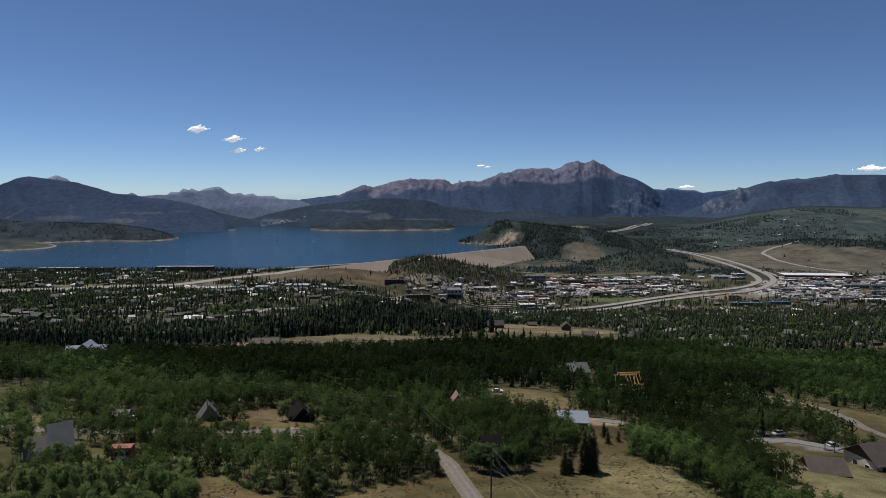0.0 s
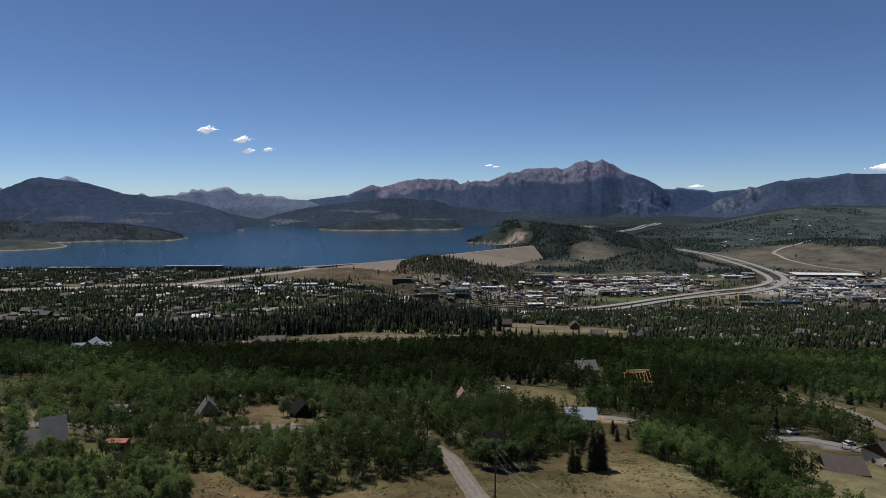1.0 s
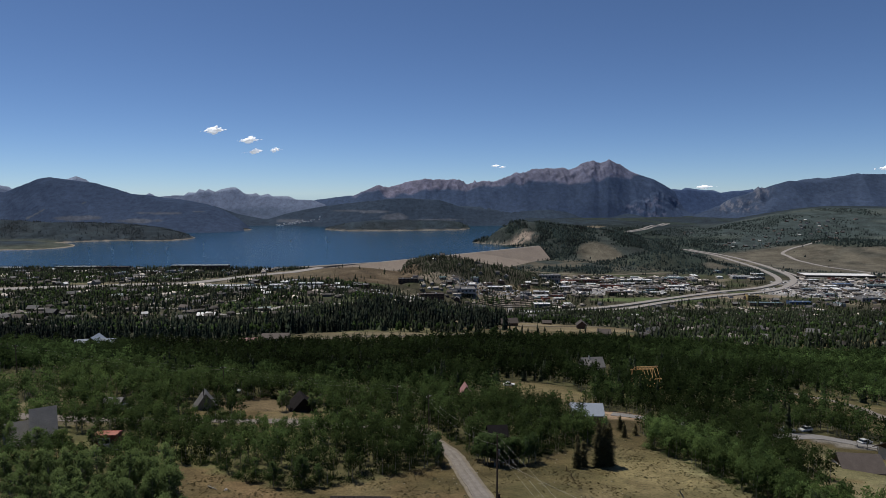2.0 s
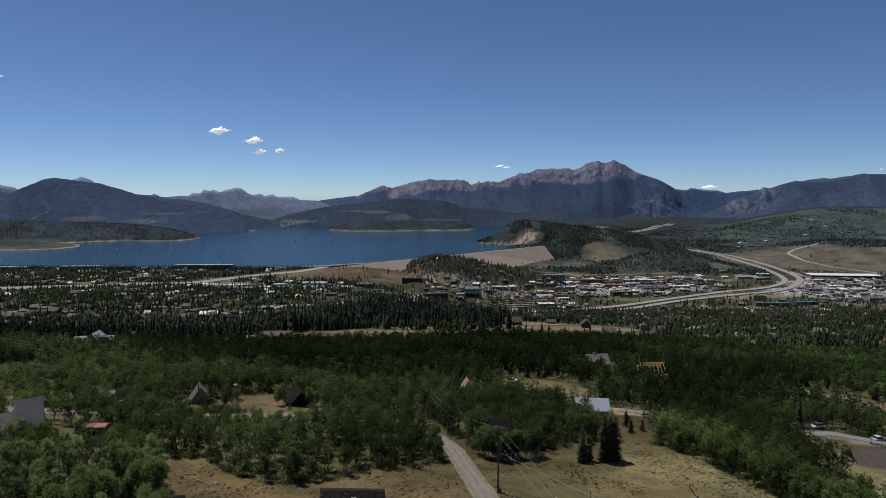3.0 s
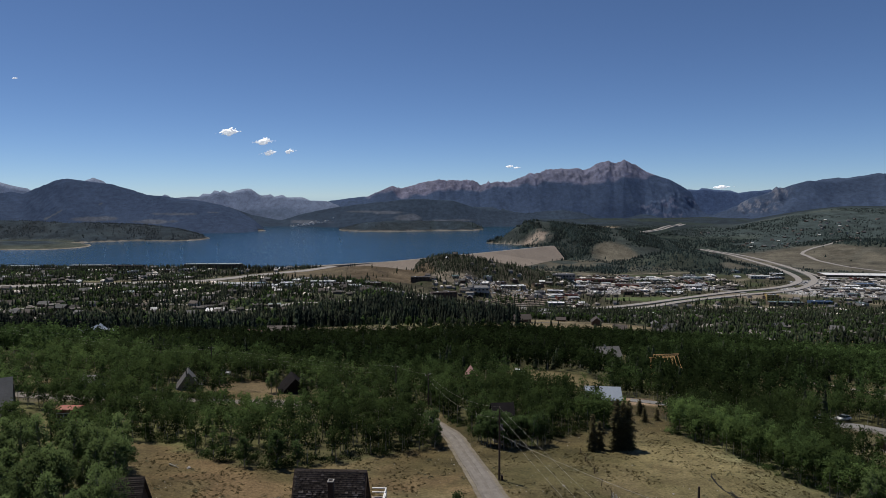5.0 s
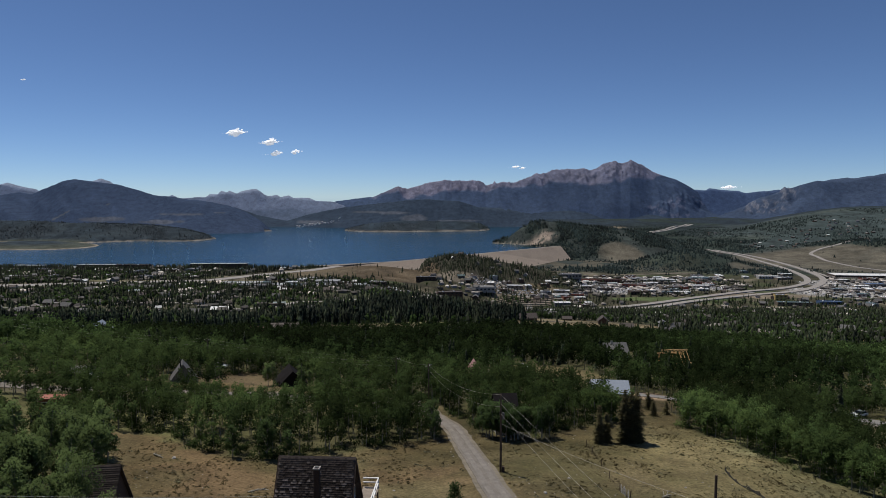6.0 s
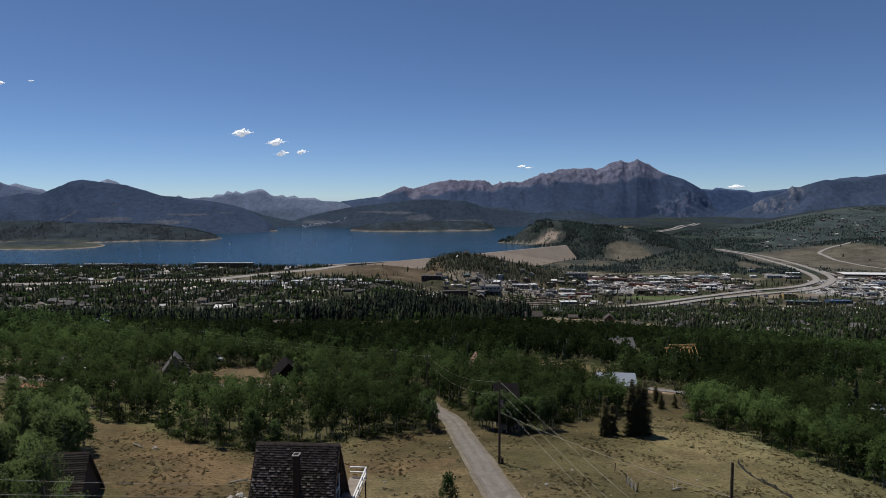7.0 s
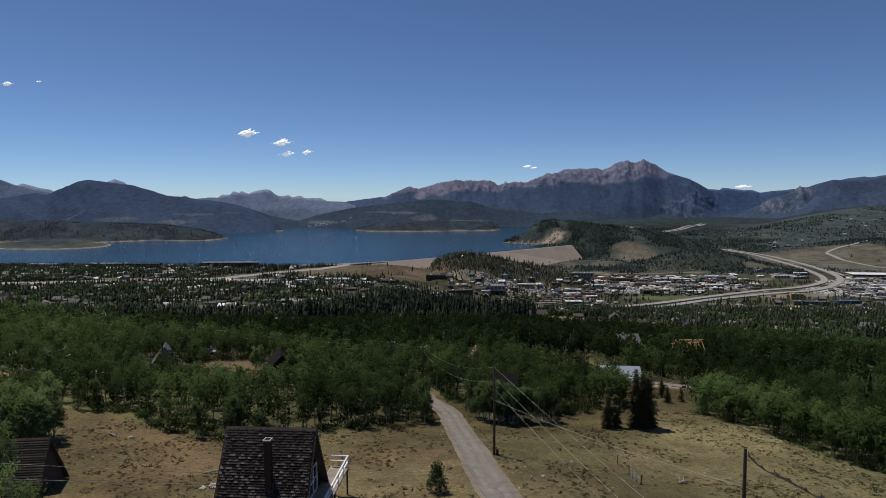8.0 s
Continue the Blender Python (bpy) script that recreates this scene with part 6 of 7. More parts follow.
# ---- town ----
TOWN = [("house", "small tan house with a brown roof in the town", 13, 10, 4.5, 8.0, M_TANWALL, M_BROWNROOF), ("house", "grey two-storey house with a grey roof", 12, 10, 5.6, 9.0, M_GREYWALL, M_GREYROOF),
        ("house", "pale house with a brown roof in the town", 14, 9, 4.0, 7.0, M_PALEWALL, M_BROWNROOF), ("house", "dark-stained house with a grey roof", 15, 11, 5.0, 8.5, M_BROWNWALL, M_GREYROOF),
        ("house", "tan house with a pale metal roof", 13, 9, 4.0, 6.6, M_TANWALL, M_WHITEROOF), ("house", "low house with a teal roof", 16, 9, 3.6, 6.0, M_GREYWALL, M_TEALROOF)]
originals = []
for n_, l_, w_, d_, h_, t_, wall_, roof_ in TOWN:
    originals.append(house(n_, l_, pose(0, 0, 0), w_, d_, h_, t_, wall_, roof_, 3, group="houses of the town", framed=False))


def homes(x, y):
    keep = rng.uniform(0, 1, x.shape) < np.clip(3.0 * fbm(x + 500, y, 120, 3) - 0.9, 0, 1)
    for cx, cy, rx, ry, _ in LOTS[:6]:
        keep &= ~inside(x, y, cx, cy, rx, ry)
    keep &= (near_line(x, y, FREEWAY) > 40) & ~inside(x, y, 100, 745, 125, 90)
    keep &= (y > grove_edge(x, y) + 60) & (np.abs(x) < 30 + 0.82 * y)
    keep &= ~((x > -420) & (x < -90) & (y > 1350)) & ~inside(x, y, 450, 1500, 230, 70)
    return keep & ~belt(x, y) & (near_line(x, y, BROAD_ROAD) > 40)


vx, vy = scatter(2600, -1250, 1150, 640, 1640, homes)
vx, vy = spaced(vx, vy, 30)
pick = rng.permutation(len(vx))[:270]
fx, fy = scatter(900, 800, 2100, 2350, 3300, lambda x, y: (x > 0.36 * y) & (x < 0.64 * y) & (fbm(x, y, 160, 3) > 0.48) & (golden(x, y) < 0.1))
fx, fy = spaced(fx, fy, 48)
nx, ny = scatter(400, -110, 270, 1330, 1760, lambda x, y: (near_line(x, y, FREEWAY) > 40) & ~inside(x, y, 110, 1415, 105, 55))
nx, ny = spaced(nx, ny, 34)
fx, fy = np.concatenate([fx[:60], nx[:20]]), np.concatenate([fy[:60], ny[:20]])
vx, vy, pick = np.concatenate([vx, fx]), np.concatenate([vy, fy]), np.concatenate([pick, len(vx) + np.arange(len(fx))])
used = set()
for i in pick:
    k = int(rng.choice(6, p=[0.25, 0.22, 0.17, 0.2, 0.1, 0.06]))
    grown = rng.uniform(0.8, 1.1)
    m = at(vx[i], vy[i], rng.choice([0, 12, -15, 25, 80, 95, 160, 185]) + rng.uniform(-8, 8), 0.3)
    if k in used:
        home = copy_thing(originals[k], m)
    else:
        home = originals[k]
        home.matrix_basis = m
        used.add(k)
    home.scale = (grown, grown, grown)


def block(name, label, x, y, turn, w, d, h, wall, roof, floors=1, category="building", parapet=1.0):
    """A flat-roofed block with a parapet and a row of windows on each storey."""
    t = thing(name, label, category, at(x, y, turn, 0.5))
    part("wall", Shape().box(-w / 2, -d / 2, -3, w / 2, d / 2, h), wall, t)
    s = Shape().box(-w / 2 + 0.3, -d / 2 + 0.3, h, w / 2 - 0.3, d / 2 - 0.3, h + 0.12)
    part("roof", s, roof, t)
    rim = Shape()
    for b in ((-w / 2, -d / 2, w / 2, -d / 2 + 0.3), (-w / 2, d / 2 - 0.3, w / 2, d / 2), (-w / 2, -d / 2 + 0.3, -w / 2 + 0.3, d / 2 - 0.3), (w / 2 - 0.3, -d / 2 + 0.3, w / 2, d / 2 - 0.3)):
        rim.box(b[0], b[1], h, b[2], b[3], h + parapet)
    part("parapet", rim, roof if roof is M_WHITEROOF else wall, t)
    count = max(3, int(w / 8))
    for f in range(floors):
        for k in range(count):
            x0 = -w / 2 + w * (k + 0.25) / count
            part("window", Shape().box(x0, -d / 2 - 0.06, h * (f + 0.3) / floors, x0 + w * 0.5 / count, -d / 2 + 0.02, h * (f + 0.75) / floors), M_GLASS, t)
    for k in range(2):
        part("roof_unit", Shape().box(-w * 0.3 + k * w * 0.45, -1.5, h + 0.12, -w * 0.3 + k * w * 0.45 + 3, 1.5, h + 1.6), M_WHITE, t)
    return t


def shop_rows():
    """Low flat-roofed shops and offices round the car parks of the town."""
    kinds = [block("shop_building", l, 0, 0, 0, w, d, h, a, b, 1) for l, w, d, h, a, b in (
        ("low pale flat-roofed shop", 26, 16, 5, M_PALEWALL, M_WHITEROOF), ("low grey flat-roofed shop", 32, 18, 6, M_GREYWALL, M_GREYROOF), ("low brown flat-roofed shop", 24, 16, 6, M_BROWNWALL, M_BROWNROOF),
        ("low tan shop with a pale roof", 38, 16, 6, M_TANWALL, M_WHITEROOF), ("low red-brick flat-roofed shop", 30, 16, 6, M_BRICKRED, M_GREYROOF), ("low grey shop with a teal roof", 28, 18, 6, M_GREYWALL, M_TEALROOF))]
    used = set()
    for x0, x1, y0, y1, count in ((-520, -60, 1130, 1340, 16), (0, 260, 1380, 1570, 18), (270, 700, 1560, 1900, 40), (860, 1300, 1430, 1900, 38), (-1150, -560, 1330, 1580, 10), (640, 1000, 1860, 2040, 7)):
        px, py = scatter(count * 5, x0, x1, y0, y1, lambda x, y: (near_line(x, y, FREEWAY) > 45) & ~inside(x, y, 110, 1415, 105, 55))
        px, py = spaced(px, py, 36)
        for x, y in list(zip(px, py))[:count]:
            k = int(rng.choice(6, p=[0.27, 0.2, 0.17, 0.2, 0.08, 0.08]))
            m = at(x, y, rng.uniform(-12, 12) + rng.choice([0, 0, 90]), 0.5)
            if k in used:
                copy_thing(kinds[k], m)
            else:
                kinds[k].matrix_basis = m
                used.add(k)


shop_rows()
for row in (
        ("condominium", "long dark lakeside condominium with pale roof edges", -720, 1640, 3, 82, 16, 14, M_BROWNWALL, M_WHITEROOF, 4), ("condominium", "long dark lakeside condominium with pale roof edges", -640, 1625, 3, 74, 16, 14, M_BROWNWALL, M_WHITEROOF, 4),
        ("condominium", "long brown condominium near the lake", -900, 1600, 2, 90, 16, 11, M_BROWNWALL, M_BROWNROOF, 3), ("condominium", "long pale-roofed condominium near the lake", -1010, 1625, 2, 110, 16, 10, M_BROWNWALL, M_WHITEROOF, 3),
        ("condominium", "long pale-roofed condominium near the lake", -1180, 1600, -3, 80, 16, 9, M_TANWALL, M_WHITEROOF, 3),
        ("shop_building", "long pale flat-roofed shop building", -450, 1195, 3, 75, 22, 6, M_PALEWALL, M_WHITEROOF, 1), ("shop_building", "grey flat-roofed shop building", -400, 1130, -6, 55, 26, 7, M_GREYWALL, M_GREYROOF, 1),
        ("shop_building", "dark flat-roofed shop building", -200, 1285, 2, 34, 20, 8, M_BROWNWALL, M_GREYROOF, 2), ("shop_building", "pale flat-roofed shop building", -300, 1270, 2, 50, 16, 5, M_PALEWALL, M_WHITEROOF, 1),
        ("hotel", "large dark brown hotel with a flat roof", -55, 1330, 10, 52, 22, 15, M_BROWNWALL, M_BROWNROOF, 3), ("shop_building", "dark flat-roofed building below the knoll", -115, 1450, 4, 46, 18, 8, M_BROWNWALL, M_GREYROOF, 2),
        ("supermarket", "low wide supermarket with a grey roof", 10, 1440, 6, 62, 40, 8, M_PALEWALL, M_GREYROOF, 1), ("shop_building", "grey flat-roofed store in town", 245, 1680, 4, 60, 34, 9, M_GREYWALL, M_GREYROOF, 1),
        ("outlet_store", "long red-brick outlet store", 350, 1790, -2, 120, 18, 9, M_BRICKRED, M_BROWNROOF, 1), ("outlet_store", "red-brick outlet store in town", 420, 1700, -14, 60, 24, 8, M_BRICKRED, M_GREYROOF, 1),
        ("outlet_store", "dark flat-roofed outlet store", 400, 1570, 6, 48, 22, 9, M_BROWNWALL, M_BROWNROOF, 1), ("outlet_store", "pale flat-roofed outlet store", 520, 1800, -4, 70, 20, 8, M_PALEWALL, M_WHITEROOF, 1),
        ("outlet_store", "teal-roofed outlet store in town", 640, 1850, -4, 60, 20, 7, M_PALEWALL, M_TEALROOF, 1), ("outlet_store", "brown flat-roofed outlet store building", 500, 1650, 5, 50, 22, 8, M_TANWALL, M_BROWNROOF, 1),
        ("outlet_store", "white flat-roofed store in town", 590, 1690, 0, 44, 20, 7, M_PALEWALL, M_WHITEROOF, 1), ("office_building", "grey stepped office building", 190, 1395, 4, 36, 20, 9, M_GREYWALL, M_WHITEROOF, 2),
        ("warehouse", "long warehouse with a gleaming white roof", 1160, 1930, -6, 200, 60, 7, M_BROWNWALL, M_WHITEROOF, 1), ("warehouse", "long grey row of shops", 1160, 1700, -4, 120, 26, 8, M_GREYWALL, M_TEALROOF, 1),
        ("shop_building", "blue-roofed store by a lot", 1050, 1720, -4, 50, 26, 9, M_GREYWALL, M_BLUEROOF, 1), ("shop_building", "grey flat-roofed store in town", 980, 1500, 2, 50, 30, 8, M_GREYWALL, M_GREYROOF, 1),
        ("shop_building", "white-roofed store in the town", 1030, 1480, 0, 34, 18, 7, M_PALEWALL, M_WHITEROOF, 1), ("shop_building", "tan flat-roofed store in town", 1130, 1600, 4, 60, 28, 8, M_TANWALL, M_GREYROOF, 1),
        ("motel", "long teal-roofed motel below the freeway", 700, 1425, -4, 74, 18, 8, M_TANWALL, M_TEALROOF, 2), ("shop_building", "blue-roofed store below the freeway", 790, 1450, -2, 50, 18, 6, M_BLUEROOF, M_BLUEROOF, 1),
        ("office_building", "ochre-fronted office block with dark roof", 707, 1503, -8, 26, 18, 12, M_YELLOW, M_GREYROOF, 3), ("shop_building", "white-roofed store on the hill's foot", 850, 1880, 0, 60, 20, 8, M_PALEWALL, M_WHITEROOF, 1),
        ("shop_building", "long pale-roofed building among spruces", 150, 1240, -4, 60, 12, 5, M_PALEWALL, M_METALROOF, 1), ("school_building", "pale flat-roofed building by woods", -20, 760, 8, 30, 10, 4, M_PALEWALL, M_WHITEROOF, 1),
        ):
    block(*row)


def small_town():
    """The many small houses and sheds between the larger buildings, too small to tell apart."""
    kinds = []
    for w, d, h, top in ((9, 6, 4, 6.5), (6, 8, 5, 8), (14, 7, 4, 5.5), (11, 9, 5, 5.6)):
        v = [(-w, -d, -2), (w, -d, -2), (w, d, -2), (-w, d, -2), (-w, -d, h), (w, -d, h), (w, d, h), (-w, d, h),
             (-w - 0.5, -d - 0.6, h), (w + 0.5, -d - 0.6, h), (w + 0.5, d + 0.6, h), (-w - 0.5, d + 0.6, h), (-w - 0.5, 0, top), (w + 0.5, 0, top)]
        f = [(0, 1, 5), (0, 5, 4), (1, 2, 6), (1, 6, 5), (2, 3, 7), (2, 7, 6), (3, 0, 4), (3, 4, 7), (8, 9, 13), (8, 13, 12), (10, 11, 12), (10, 12, 13), (9, 10, 13), (11, 8, 12)]
        kinds.append((np.array(v, float) * [0.62, 0.62, 0.85], np.array(f)))
    plain, bright = [0.15, 0.2, 0.25, 0.3, 0.4, 0.6, 0.9], [0.25, 0.3, 0.35, 0.5, 0.8, 1.4, 2.8]
    for x0, x1, y0, y1, count, gap in ((240, 730, 1520, 1900, 700, 19), (840, 1500, 1440, 1980, 900, 22), (-80, 300, 1370, 1620, 350, 22), (-1150, -80, 1000, 1600, 700, 30), (250, 1100, 1050, 1400, 500, 30), (190, 760, 590, 1050, 420, 33), (-700, -260, 560, 1000, 260, 34)):
        x, y = scatter(count, x0, x1, y0, y1, lambda x, y: (near_line(x, y, FREEWAY) > 42) & (near_line(x, y, BROAD_ROAD) > 40) & (fbm(x + 40, y, 60, 2) > 0.44) & ~((x > -420) & (x < -90) & (y > 1350)) & ~inside(x, y, 470, 1500, 170, 40) & ~inside(x, y, 110, 1415, 100, 50) & ~inside(x, y, -270, 1530, 190, 160) & ~inside(x, y, 10, 1610, 180, 170) & ~inside(x, y, 100, 745, 125, 90) & (y > grove_edge(x, y) + 40))
        x, y = spaced(x, y, gap)
        stand("small_houses", "small mixed houses and sheds of the town", kinds, x, y, rng.uniform(0.7, 1.2, len(x)), rng, M_TOWNMIX, "houses", shades=plain if y1 <= 1050 else bright)


small_town()


def far_village():
    """Pale houses of a village along the lake's far shore, too small to tell apart."""
    s = Shape()
    for k in range(52):
        x, w = rng.uniform(-1260, -930), rng.uniform(2, 6)
        y = 4150 + abs(rng.normal(0, 20))
        z = max(on(x, y), float(range_height("MAIN_FOOT", np.array(x), np.array(y))))
        s.box(x - w, y - 5, z - 6, x + w, y + 5, z + rng.uniform(1.5, 3.5))
    solid("far_village", s, M_WHITE, "pale buildings of a village on the far shore", "village", "stuff")


far_village()

# curved retaining walls that terrace the slope below the shops
for k in range(5):
    s = Shape()
    ribbon([(40 + 8 * k, 1392 + 13 * k), (100 + 6 * k, 1378 + 15 * k), (150 + 4 * k, 1385 + 17 * k), (190, 1410 + 16 * k)], 2.0, 2.6, 8, s, 2)
    solid("retaining_wall", s, M_TANWALL, "curved brown retaining wall on a terraced slope", "retaining wall", "structure")


# ---- cars ----
def car(mat, label):
    t = thing("car", label, "car", pose(0, 0, 0), "parked cars")
    body = Shape().add([(-2.2, -0.9, 0.35), (2.2, -0.9, 0.35), (2.2, 0.9, 0.35), (-2.2, 0.9, 0.35), (-2.25, -0.9, 0.85), (2.25, -0.88, 0.75), (2.25, 0.88, 0.75), (-2.25, 0.9, 0.85), (-1.9, -0.86, 1.0), (1.0, -0.86, 0.98), (1.0, 0.86, 0.98), (-1.9, 0.86, 1.0)],
                       [(3, 2, 1, 0), (0, 1, 5, 4), (1, 2, 6, 5), (2, 3, 7, 6), (3, 0, 4, 7), (4, 5, 9, 8), (5, 6, 10, 9), (6, 7, 11, 10), (7, 4, 8, 11), (8, 9, 10, 11)])
    part("body", body.box(-1.42, -0.72, 1.5, 0.22, 0.72, 1.55), mat, t)
    part("cabin", Shape().add([(-1.8, -0.84, 0.98), (0.9, -0.84, 0.98), (0.9, 0.84, 0.98), (-1.8, 0.84, 0.98), (-1.4, -0.7, 1.5), (0.2, -0.7, 1.5), (0.2, 0.7, 1.5), (-1.4, 0.7, 1.5)], [(0, 1, 5, 4), (1, 2, 6, 5), (2, 3, 7, 6), (3, 0, 4, 7), (4, 5, 6, 7)]), M_GLASS, t)
    for x in (-1.35, 1.35):
        for y in (-0.9, 0.72):
            part("wheel", Shape().tube([(x, y, 0.33), (x, y + 0.18, 0.33)], [0.33, 0.33], 10), M_RUBBER, t)
    return t


CAR_KINDS = [car(m, l) for m, l in zip(M_CARS, ("white car parked in a lot", "silver car parked in a lot", "dark car parked in a lot", "red car parked in a lot", "blue car parked in a lot"))]
spots = [(125, 196, 20), (129, 193, 25), (111, 203, 200), (104, 200, 15), (-83, 164, 5), (-66.5, 127.5, 10), (58, 287, 10), (22, 249, 0), (-69, 201, 5)]
for cx, cy, rx, ry, _ in LOTS[:6]:
    for k in range(30):
        a, q = rng.uniform(0, 6.283), math.sqrt(rng.uniform(0, 1))
        spots.append((cx + rx * 0.95 * q * math.cos(a), round((cy + ry * 0.95 * q * math.sin(a)) / 9) * 9, rng.choice([88, 92, 2, 182])))
used = set()
for x, y, turn in spots:
    k = int(rng.choice(5, p=[0.36, 0.24, 0.2, 0.1, 0.1]))
    if y < 1000:
        k = int(rng.choice(3, p=[0.5, 0.25, 0.25]))
    m = at(x, y, turn)
    if y > 1000:
        m = m @ Matrix.Translation((0, 0, 0.6))
    if k in used:
        copy_thing(CAR_KINDS[k], m)
    else:
        CAR_KINDS[k].matrix_basis = m
        used.add(k)


def full_lots():
    """The many cars further off in the full car parks of the town."""
    body = [(-2.1, -0.9, 0.3), (2.1, -0.9, 0.3), (2.1, 0.9, 0.3), (-2.1, 0.9, 0.3), (-2.1, -0.9, 0.95), (2.1, -0.9, 0.85), (2.1, 0.9, 0.85), (-2.1, 0.9, 0.95), (-1.5, -0.75, 1.5), (0.5, -0.75, 1.5), (0.5, 0.75, 1.5), (-1.5, 0.75, 1.5)]
    quads = [(0, 1, 5, 4), (1, 2, 6, 5), (2, 3, 7, 6), (3, 0, 4, 7), (4, 5, 9, 8), (5, 6, 10, 9), (6, 7, 11, 10), (7, 4, 8, 11), (8, 9, 10, 11)]
    tris = np.array([t for q in quads for t in (q[:3], (q[0], q[2], q[3]))])
    px, py = [], []
    for cx, cy, rx, ry, _ in LOTS[:6]:
        x, y = scatter(560, cx - rx, cx + rx, cy - ry, cy + ry, lambda x, y: inside(x, y, cx, cy, rx, ry))
        px.append(np.round(x / 3.2) * 3.2)
        py.append(np.round(y / 9) * 9 + 2)
    stand("parked_cars", "rows of parked cars in full lots", [(np.array(body) + [0, 0, 0.3], tris)], np.concatenate(px), np.concatenate(py), np.full(sum(map(len, px)), 1.05), rng, M_LOTCARS, "cars", (1, 1), shades=[0.1, 0.2, 0.6, 1.4, 2.2])


full_lots()


# ---- sailboats, shore clutter, rocks ----
def sailboat(x, y, turn):
    t = thing("sailboat", "small white sailboat on the open lake", "sailboat", pose(x, y, 0, 0, 0, turn), "boats on the lake")
    t.scale = (0.9, 0.9, 0.9)
    part("hull", Shape().add([(-5, -1.4, 0.9), (-5, 1.4, 0.9), (2, 1.5, 0.9), (6, 0, 1.1), (2, -1.5, 0.9), (-4.6, -0.9, -0.3), (-4.6, 0.9, -0.3), (2, 0.8, -0.3), (5, 0, -0.2), (2, -0.8, -0.3)], [(4, 3, 2, 1, 0), (0, 1, 6, 5), (1, 2, 7, 6), (2, 3, 8, 7), (3, 4, 9, 8), (4, 0, 5, 9)]), M_WHITE, t)
    part("mast", Shape().tube([(0.5, 0, 0.9), (0.5, 0, 14)], [0.1, 0.06], 6), M_WHITE, t)
    part("sail", Shape().add([(0.3, 0, 1.8), (-4.4, 0.5, 1.8), (0.3, 0, 13.5), (0.3, 0.08, 1.8), (-4.4, 0.58, 1.8), (0.3, 0.08, 13.5)], [(0, 1, 2), (5, 4, 3), (0, 3, 4, 1), (1, 4, 5, 2), (2, 5, 3, 0)]), M_WHITE, t)


for k, (x, y) in enumerate(((-763, 2824), (-638, 2998), (-587, 2792), (-1136, 2405), (-1341, 2381), (-1079, 2612), (-1461, 2429), (-1434, 2699))):
    sailboat(x, y, 15 + 9 * (k % 4) - 25 * (k % 2))


def boulder(x, y, size, seed):
    r = random.Random(seed)
    bm = bmesh.new()
    bmesh.ops.create_icosphere(bm, subdivisions=2, radius=size)
    for v in bm.verts:
        v.co *= 0.8 + 0.35 * noise.noise(v.co * (1.3 / size) + Vector((seed, 0, 0)))
        v.co.z *= 0.6
    me = bpy.data.meshes.new("boulder")
    bm.to_mesh(me)
    bm.free()
    me.materials.append(M_STONE)
    ob = tagged(new("boulder", me), "pale rounded boulder lying in dry grass", "boulder", "boulders on the slope")
    ob.matrix_basis = pose(x, y, on(x, y) + size * 0.25, 0, 0, r.uniform(0, 360))


for k, (x, y, s) in enumerate(((-19.8, 97.2, 0.55), (-20.6, 96.6, 0.4), (-18.9, 96.4, 0.35), (24.6, 99.2, 0.5), (25.4, 99.6, 0.35), (24.0, 98.7, 0.3), (14.0, 104.8, 0.3), (-37.5, 112, 0.35), (26.8, 98.0, 0.25), (34, 113, 0.2), (-5, 104, 0.2), (18, 112, 0.25))):
    boulder(x, y, s, k + 1)


def driftwood(x, y, turn, long, seed):
    r = random.Random(seed)
    s = Shape()
    s.tube([(-long / 2, 0, 0.15), (0, r.uniform(-0.2, 0.2), 0.28), (long / 2, 0, 0.12)], [0.14, 0.11, 0.05], 6)
    for k in range(4):
        q = r.uniform(-0.4, 0.45) * long
        s.tube([(q, 0, 0.2), (q + r.uniform(0.2, 0.7), r.uniform(-0.7, 0.7), r.uniform(0.3, 0.8))], [0.06, 0.02], 5)
    ob = solid("fallen_log", s, M_BARK, "bleached fallen log in the dry grass", "log")
    ob.matrix_basis = at(x, y, turn)


for k, row in enumerate(((-21.6, 101.8, 20, 2.4), (-40, 112.5, -30, 2.2), (-57, 131, 15, 4), (-52, 134, 40, 3.5), (30, 108, 30, 1.6))):
    driftwood(*row, k)


def fallen_fence():
    """A sagging wire fence with a torn panel of pale netting."""
    t = thing("wire_fence", "sagging old wire fence with a torn pale netting panel", "fence", pose(0, 0, 0))
    line = [(24.0, 133), (23.8, 127), (24.0, 120), (23.8, 114), (24.1, 108.6), (24.6, 105.4)]
    for i, (x, y) in enumerate(line):
        part("post", Shape().tube([(x, y, on(x, y) - 0.3), (x + 0.15 * (i % 2), y, on(x, y) + 1.15)], [0.06, 0.05], 6), M_POLE, t)
    for a, b in zip(line, line[1:]):
        for h in (0.5, 1.0):
            part("wire", Shape().tube([(a[0], a[1], on(*a) + h), ((a[0] + b[0]) / 2, (a[1] + b[1]) / 2, (on(*a) + on(*b)) / 2 + h - 0.2), (b[0], b[1], on(*b) + h)], [0.012] * 3, 4), M_POLE, t)
    a, b = line[-2], line[-1]
    s = Shape()
    ragged = random.Random(9)
    for k in range(14):
        q = k / 14
        x, y, z = a[0] + (b[0] - a[0]) * q, a[1] + (b[1] - a[1]) * q, on(*a) + (on(*b) - on(*a)) * q
        wave = 0.06 * math.sin(k * 1.3)
        s.box(x - 0.01 + wave, y - 0.13, z + 0.02, x + 0.01 + wave, y + 0.12, z + ragged.uniform(0.75, 1.15))
    part("netting", s, M_STONE, t, "pale torn netting")


fallen_fence()


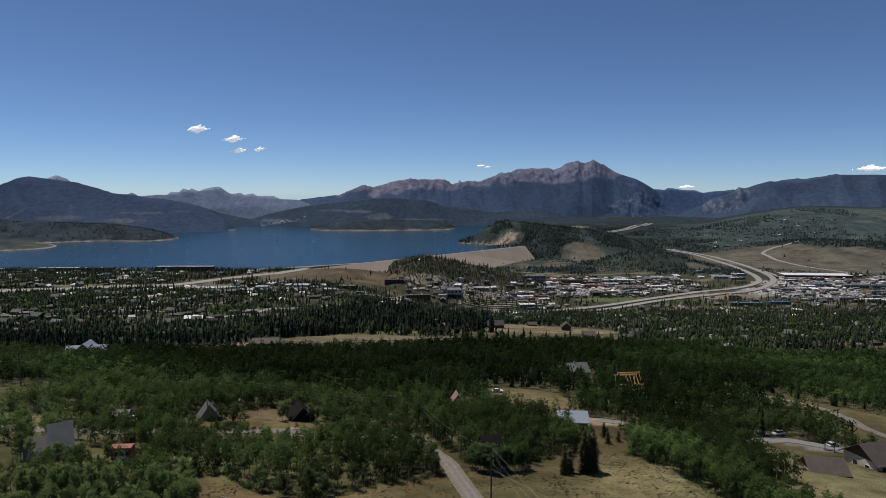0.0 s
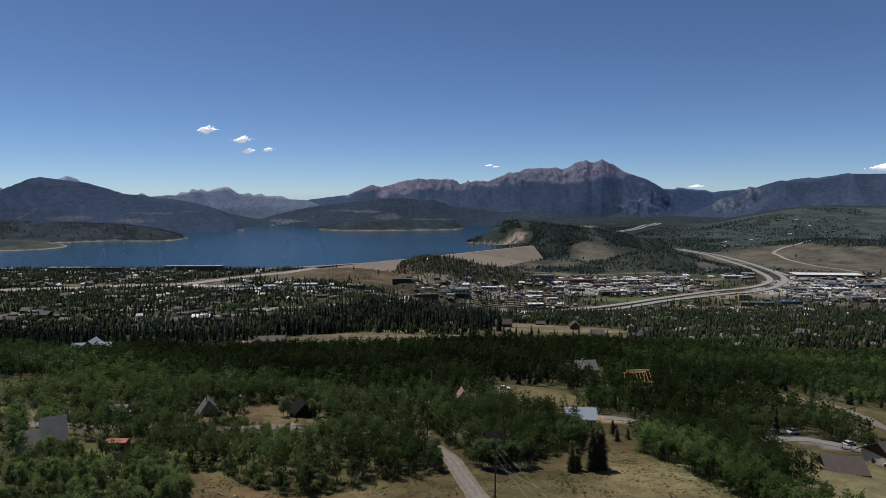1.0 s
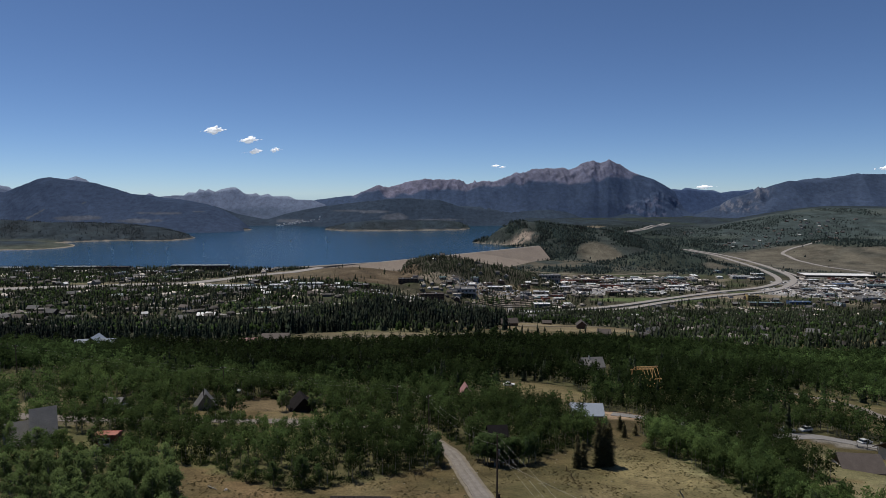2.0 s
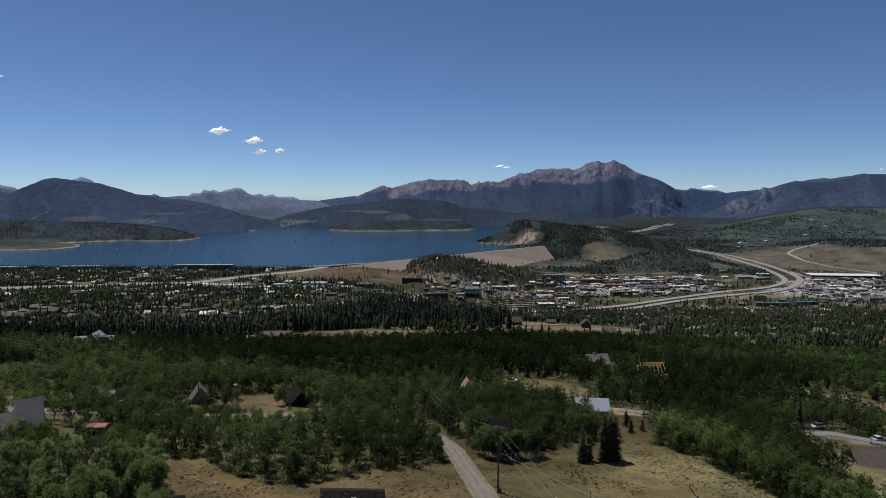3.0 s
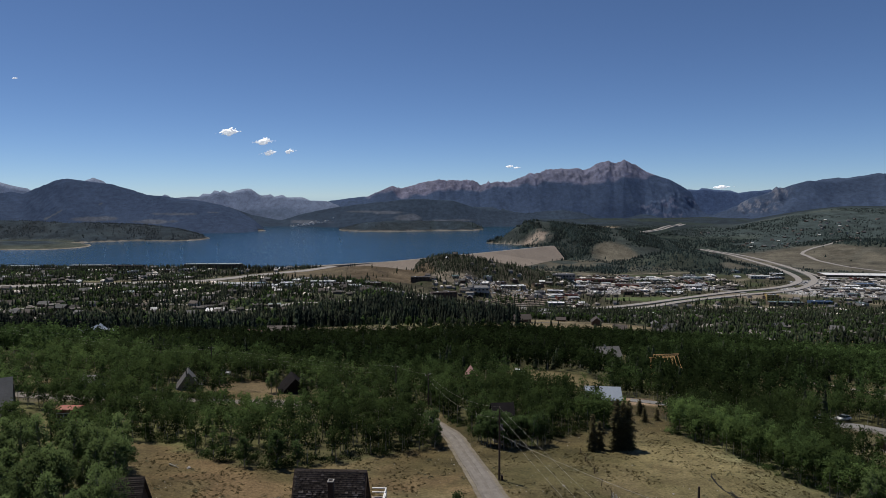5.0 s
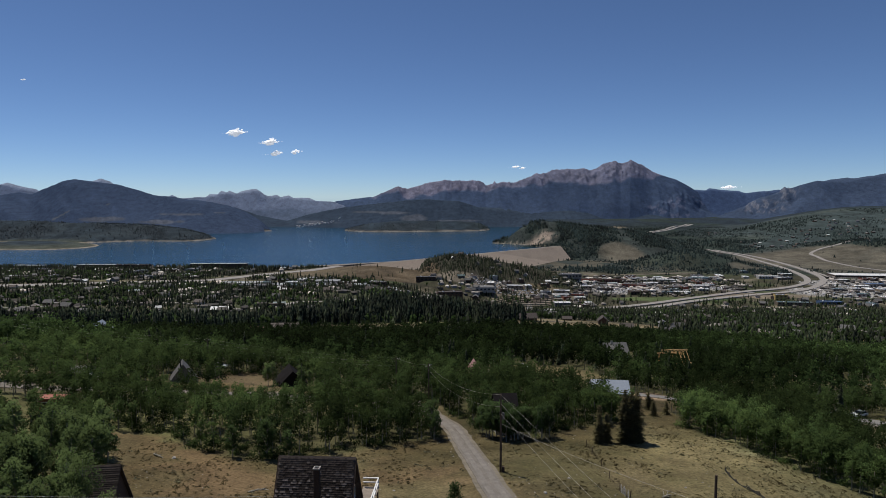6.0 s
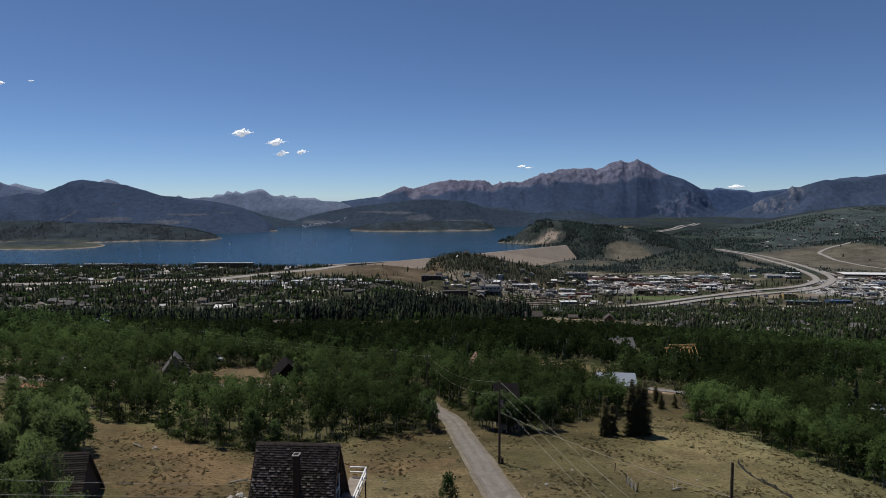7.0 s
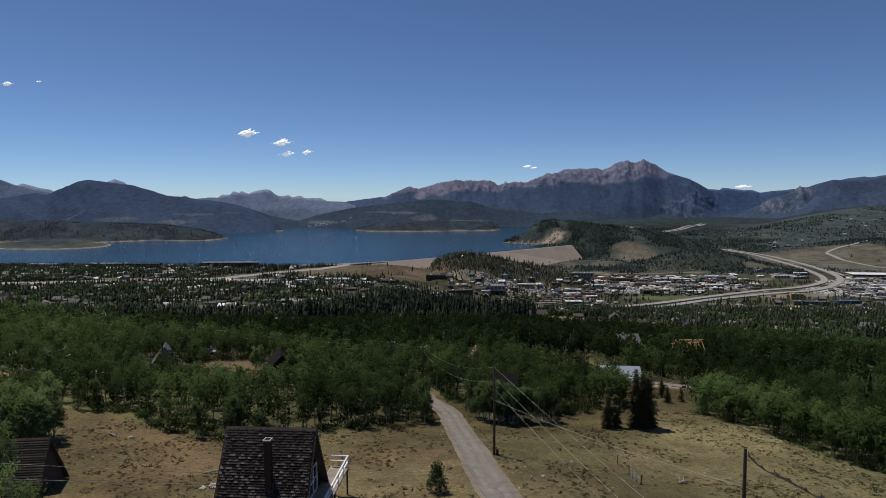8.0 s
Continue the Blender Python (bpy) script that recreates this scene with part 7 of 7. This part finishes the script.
def silt_fence():
    """Dark netting on short stakes, slumped along the slope."""
    t = thing("silt_fence", "slumped dark netting fence on short wooden stakes", "fence", pose(0, 0, 0))
    line = [(43.4, 123.5), (42.9, 120.5), (42.7, 117.5), (42.9, 114.7), (43.3, 111.7), (43.6, 108.5), (43.9, 106.0), (44.2, 102.5)]
    for i, (x, y) in enumerate(line):
        part("stake", Shape().box(x - 0.03, y - 0.03, on(x, y) - 0.3, x + 0.03, y + 0.03, on(x, y) + 0.75 - 0.1 * (i % 3)), M_POLE, t)
    for i, ((ax, ay), (bx, by)) in enumerate(zip(line, line[1:])):
        s = Shape()
        for k in range(12):
            q = (k + 0.5) / 12
            x, y, sag = ax + (bx - ax) * q, ay + (by - ay) * q, 0.6 - 0.25 * math.sin(3.14 * q) - 0.12 * (i % 3)
            s.box(x - 0.012, y - 0.115, on(x, y) - 0.05, x + 0.012, y + 0.115, on(x, y) + sag)
        part("netting", s, M_NETTING, t, "dark woven netting")


silt_fence()


# ---- clouds ----
def cloud(x, y, z, wide, tall, seed):
    """A small torn fair-weather cloud of many soft lumps, large in the middle and thinning out downwind."""
    r = np.random.RandomState(seed)
    bm = bmesh.new()
    for k in range(90):
        q = r.normal(0.02, 0.21)
        room = max(0.12, 1 - abs(q) * 2.0)
        h = r.normal(0.0, 0.22) * room
        size = wide * 0.085 * room * max(0.35, 1 - 1.2 * abs(h)) * r.uniform(0.45, 1.1)
        bmesh.ops.create_icosphere(bm, subdivisions=2, radius=max(size, wide * 0.012), matrix=Matrix.Translation((q * wide + 0.35 * h * tall, r.normal(0, 0.08) * wide, tall * (0.9 * h + 0.22 * q))))
    for v in bm.verts:
        v.co += noise.noise_vector(v.co * (16 / wide) + Vector((seed, 0, 0))) * wide * 0.022 + noise.noise_vector(v.co * (45 / wide)) * wide * 0.010
    me = bpy.data.meshes.new("cloud")
    bm.to_mesh(me)
    bm.free()
    me.materials.append(M_CLOUD)
    at_ = np.zeros(len(me.vertices) * 3)
    me.vertices.foreach_get("co", at_)
    # normals tipped upward, so that the lumps shade bright all round
    soft_normals(me, at_.reshape(-1, 3) / np.array([wide, wide, tall * 0.5]) + [-0.15, -0.2, 0.5])
    ob = tagged(new("cloud", me), "small white fair-weather cloud in a clear sky", "cloud", "clouds", "structure")
    ob.matrix_basis = pose(x, y, z)


# the glow stands in for sunlight scattered inside the clouds
M_CLOUD = material("self_lit_cloud", (0.96, 0.96, 0.97), 1.0, vary=0.02, size=40, bump=0, spec=0.0, glow=(0.36, 0.38, 0.41))
for k, (x, y, z, wide, tall) in enumerate(((-1908, 4880, 709, 200, 74), (-1631, 4880, 633, 172, 66), (-1590, 4880, 545, 136, 56), (-1432, 4880, 556, 100, 50), (291, 4880, 429, 80, 20), (343, 4880, 419, 64, 16),
                                              (1906, 4900, 265, 140, 30), (3170, 4650, 398, 260, 50), (-3749, 4700, 1097, 100, 40), (-3488, 4700, 1109, 50, 14))):
    cloud(x, y, z, wide, tall, k + 1)
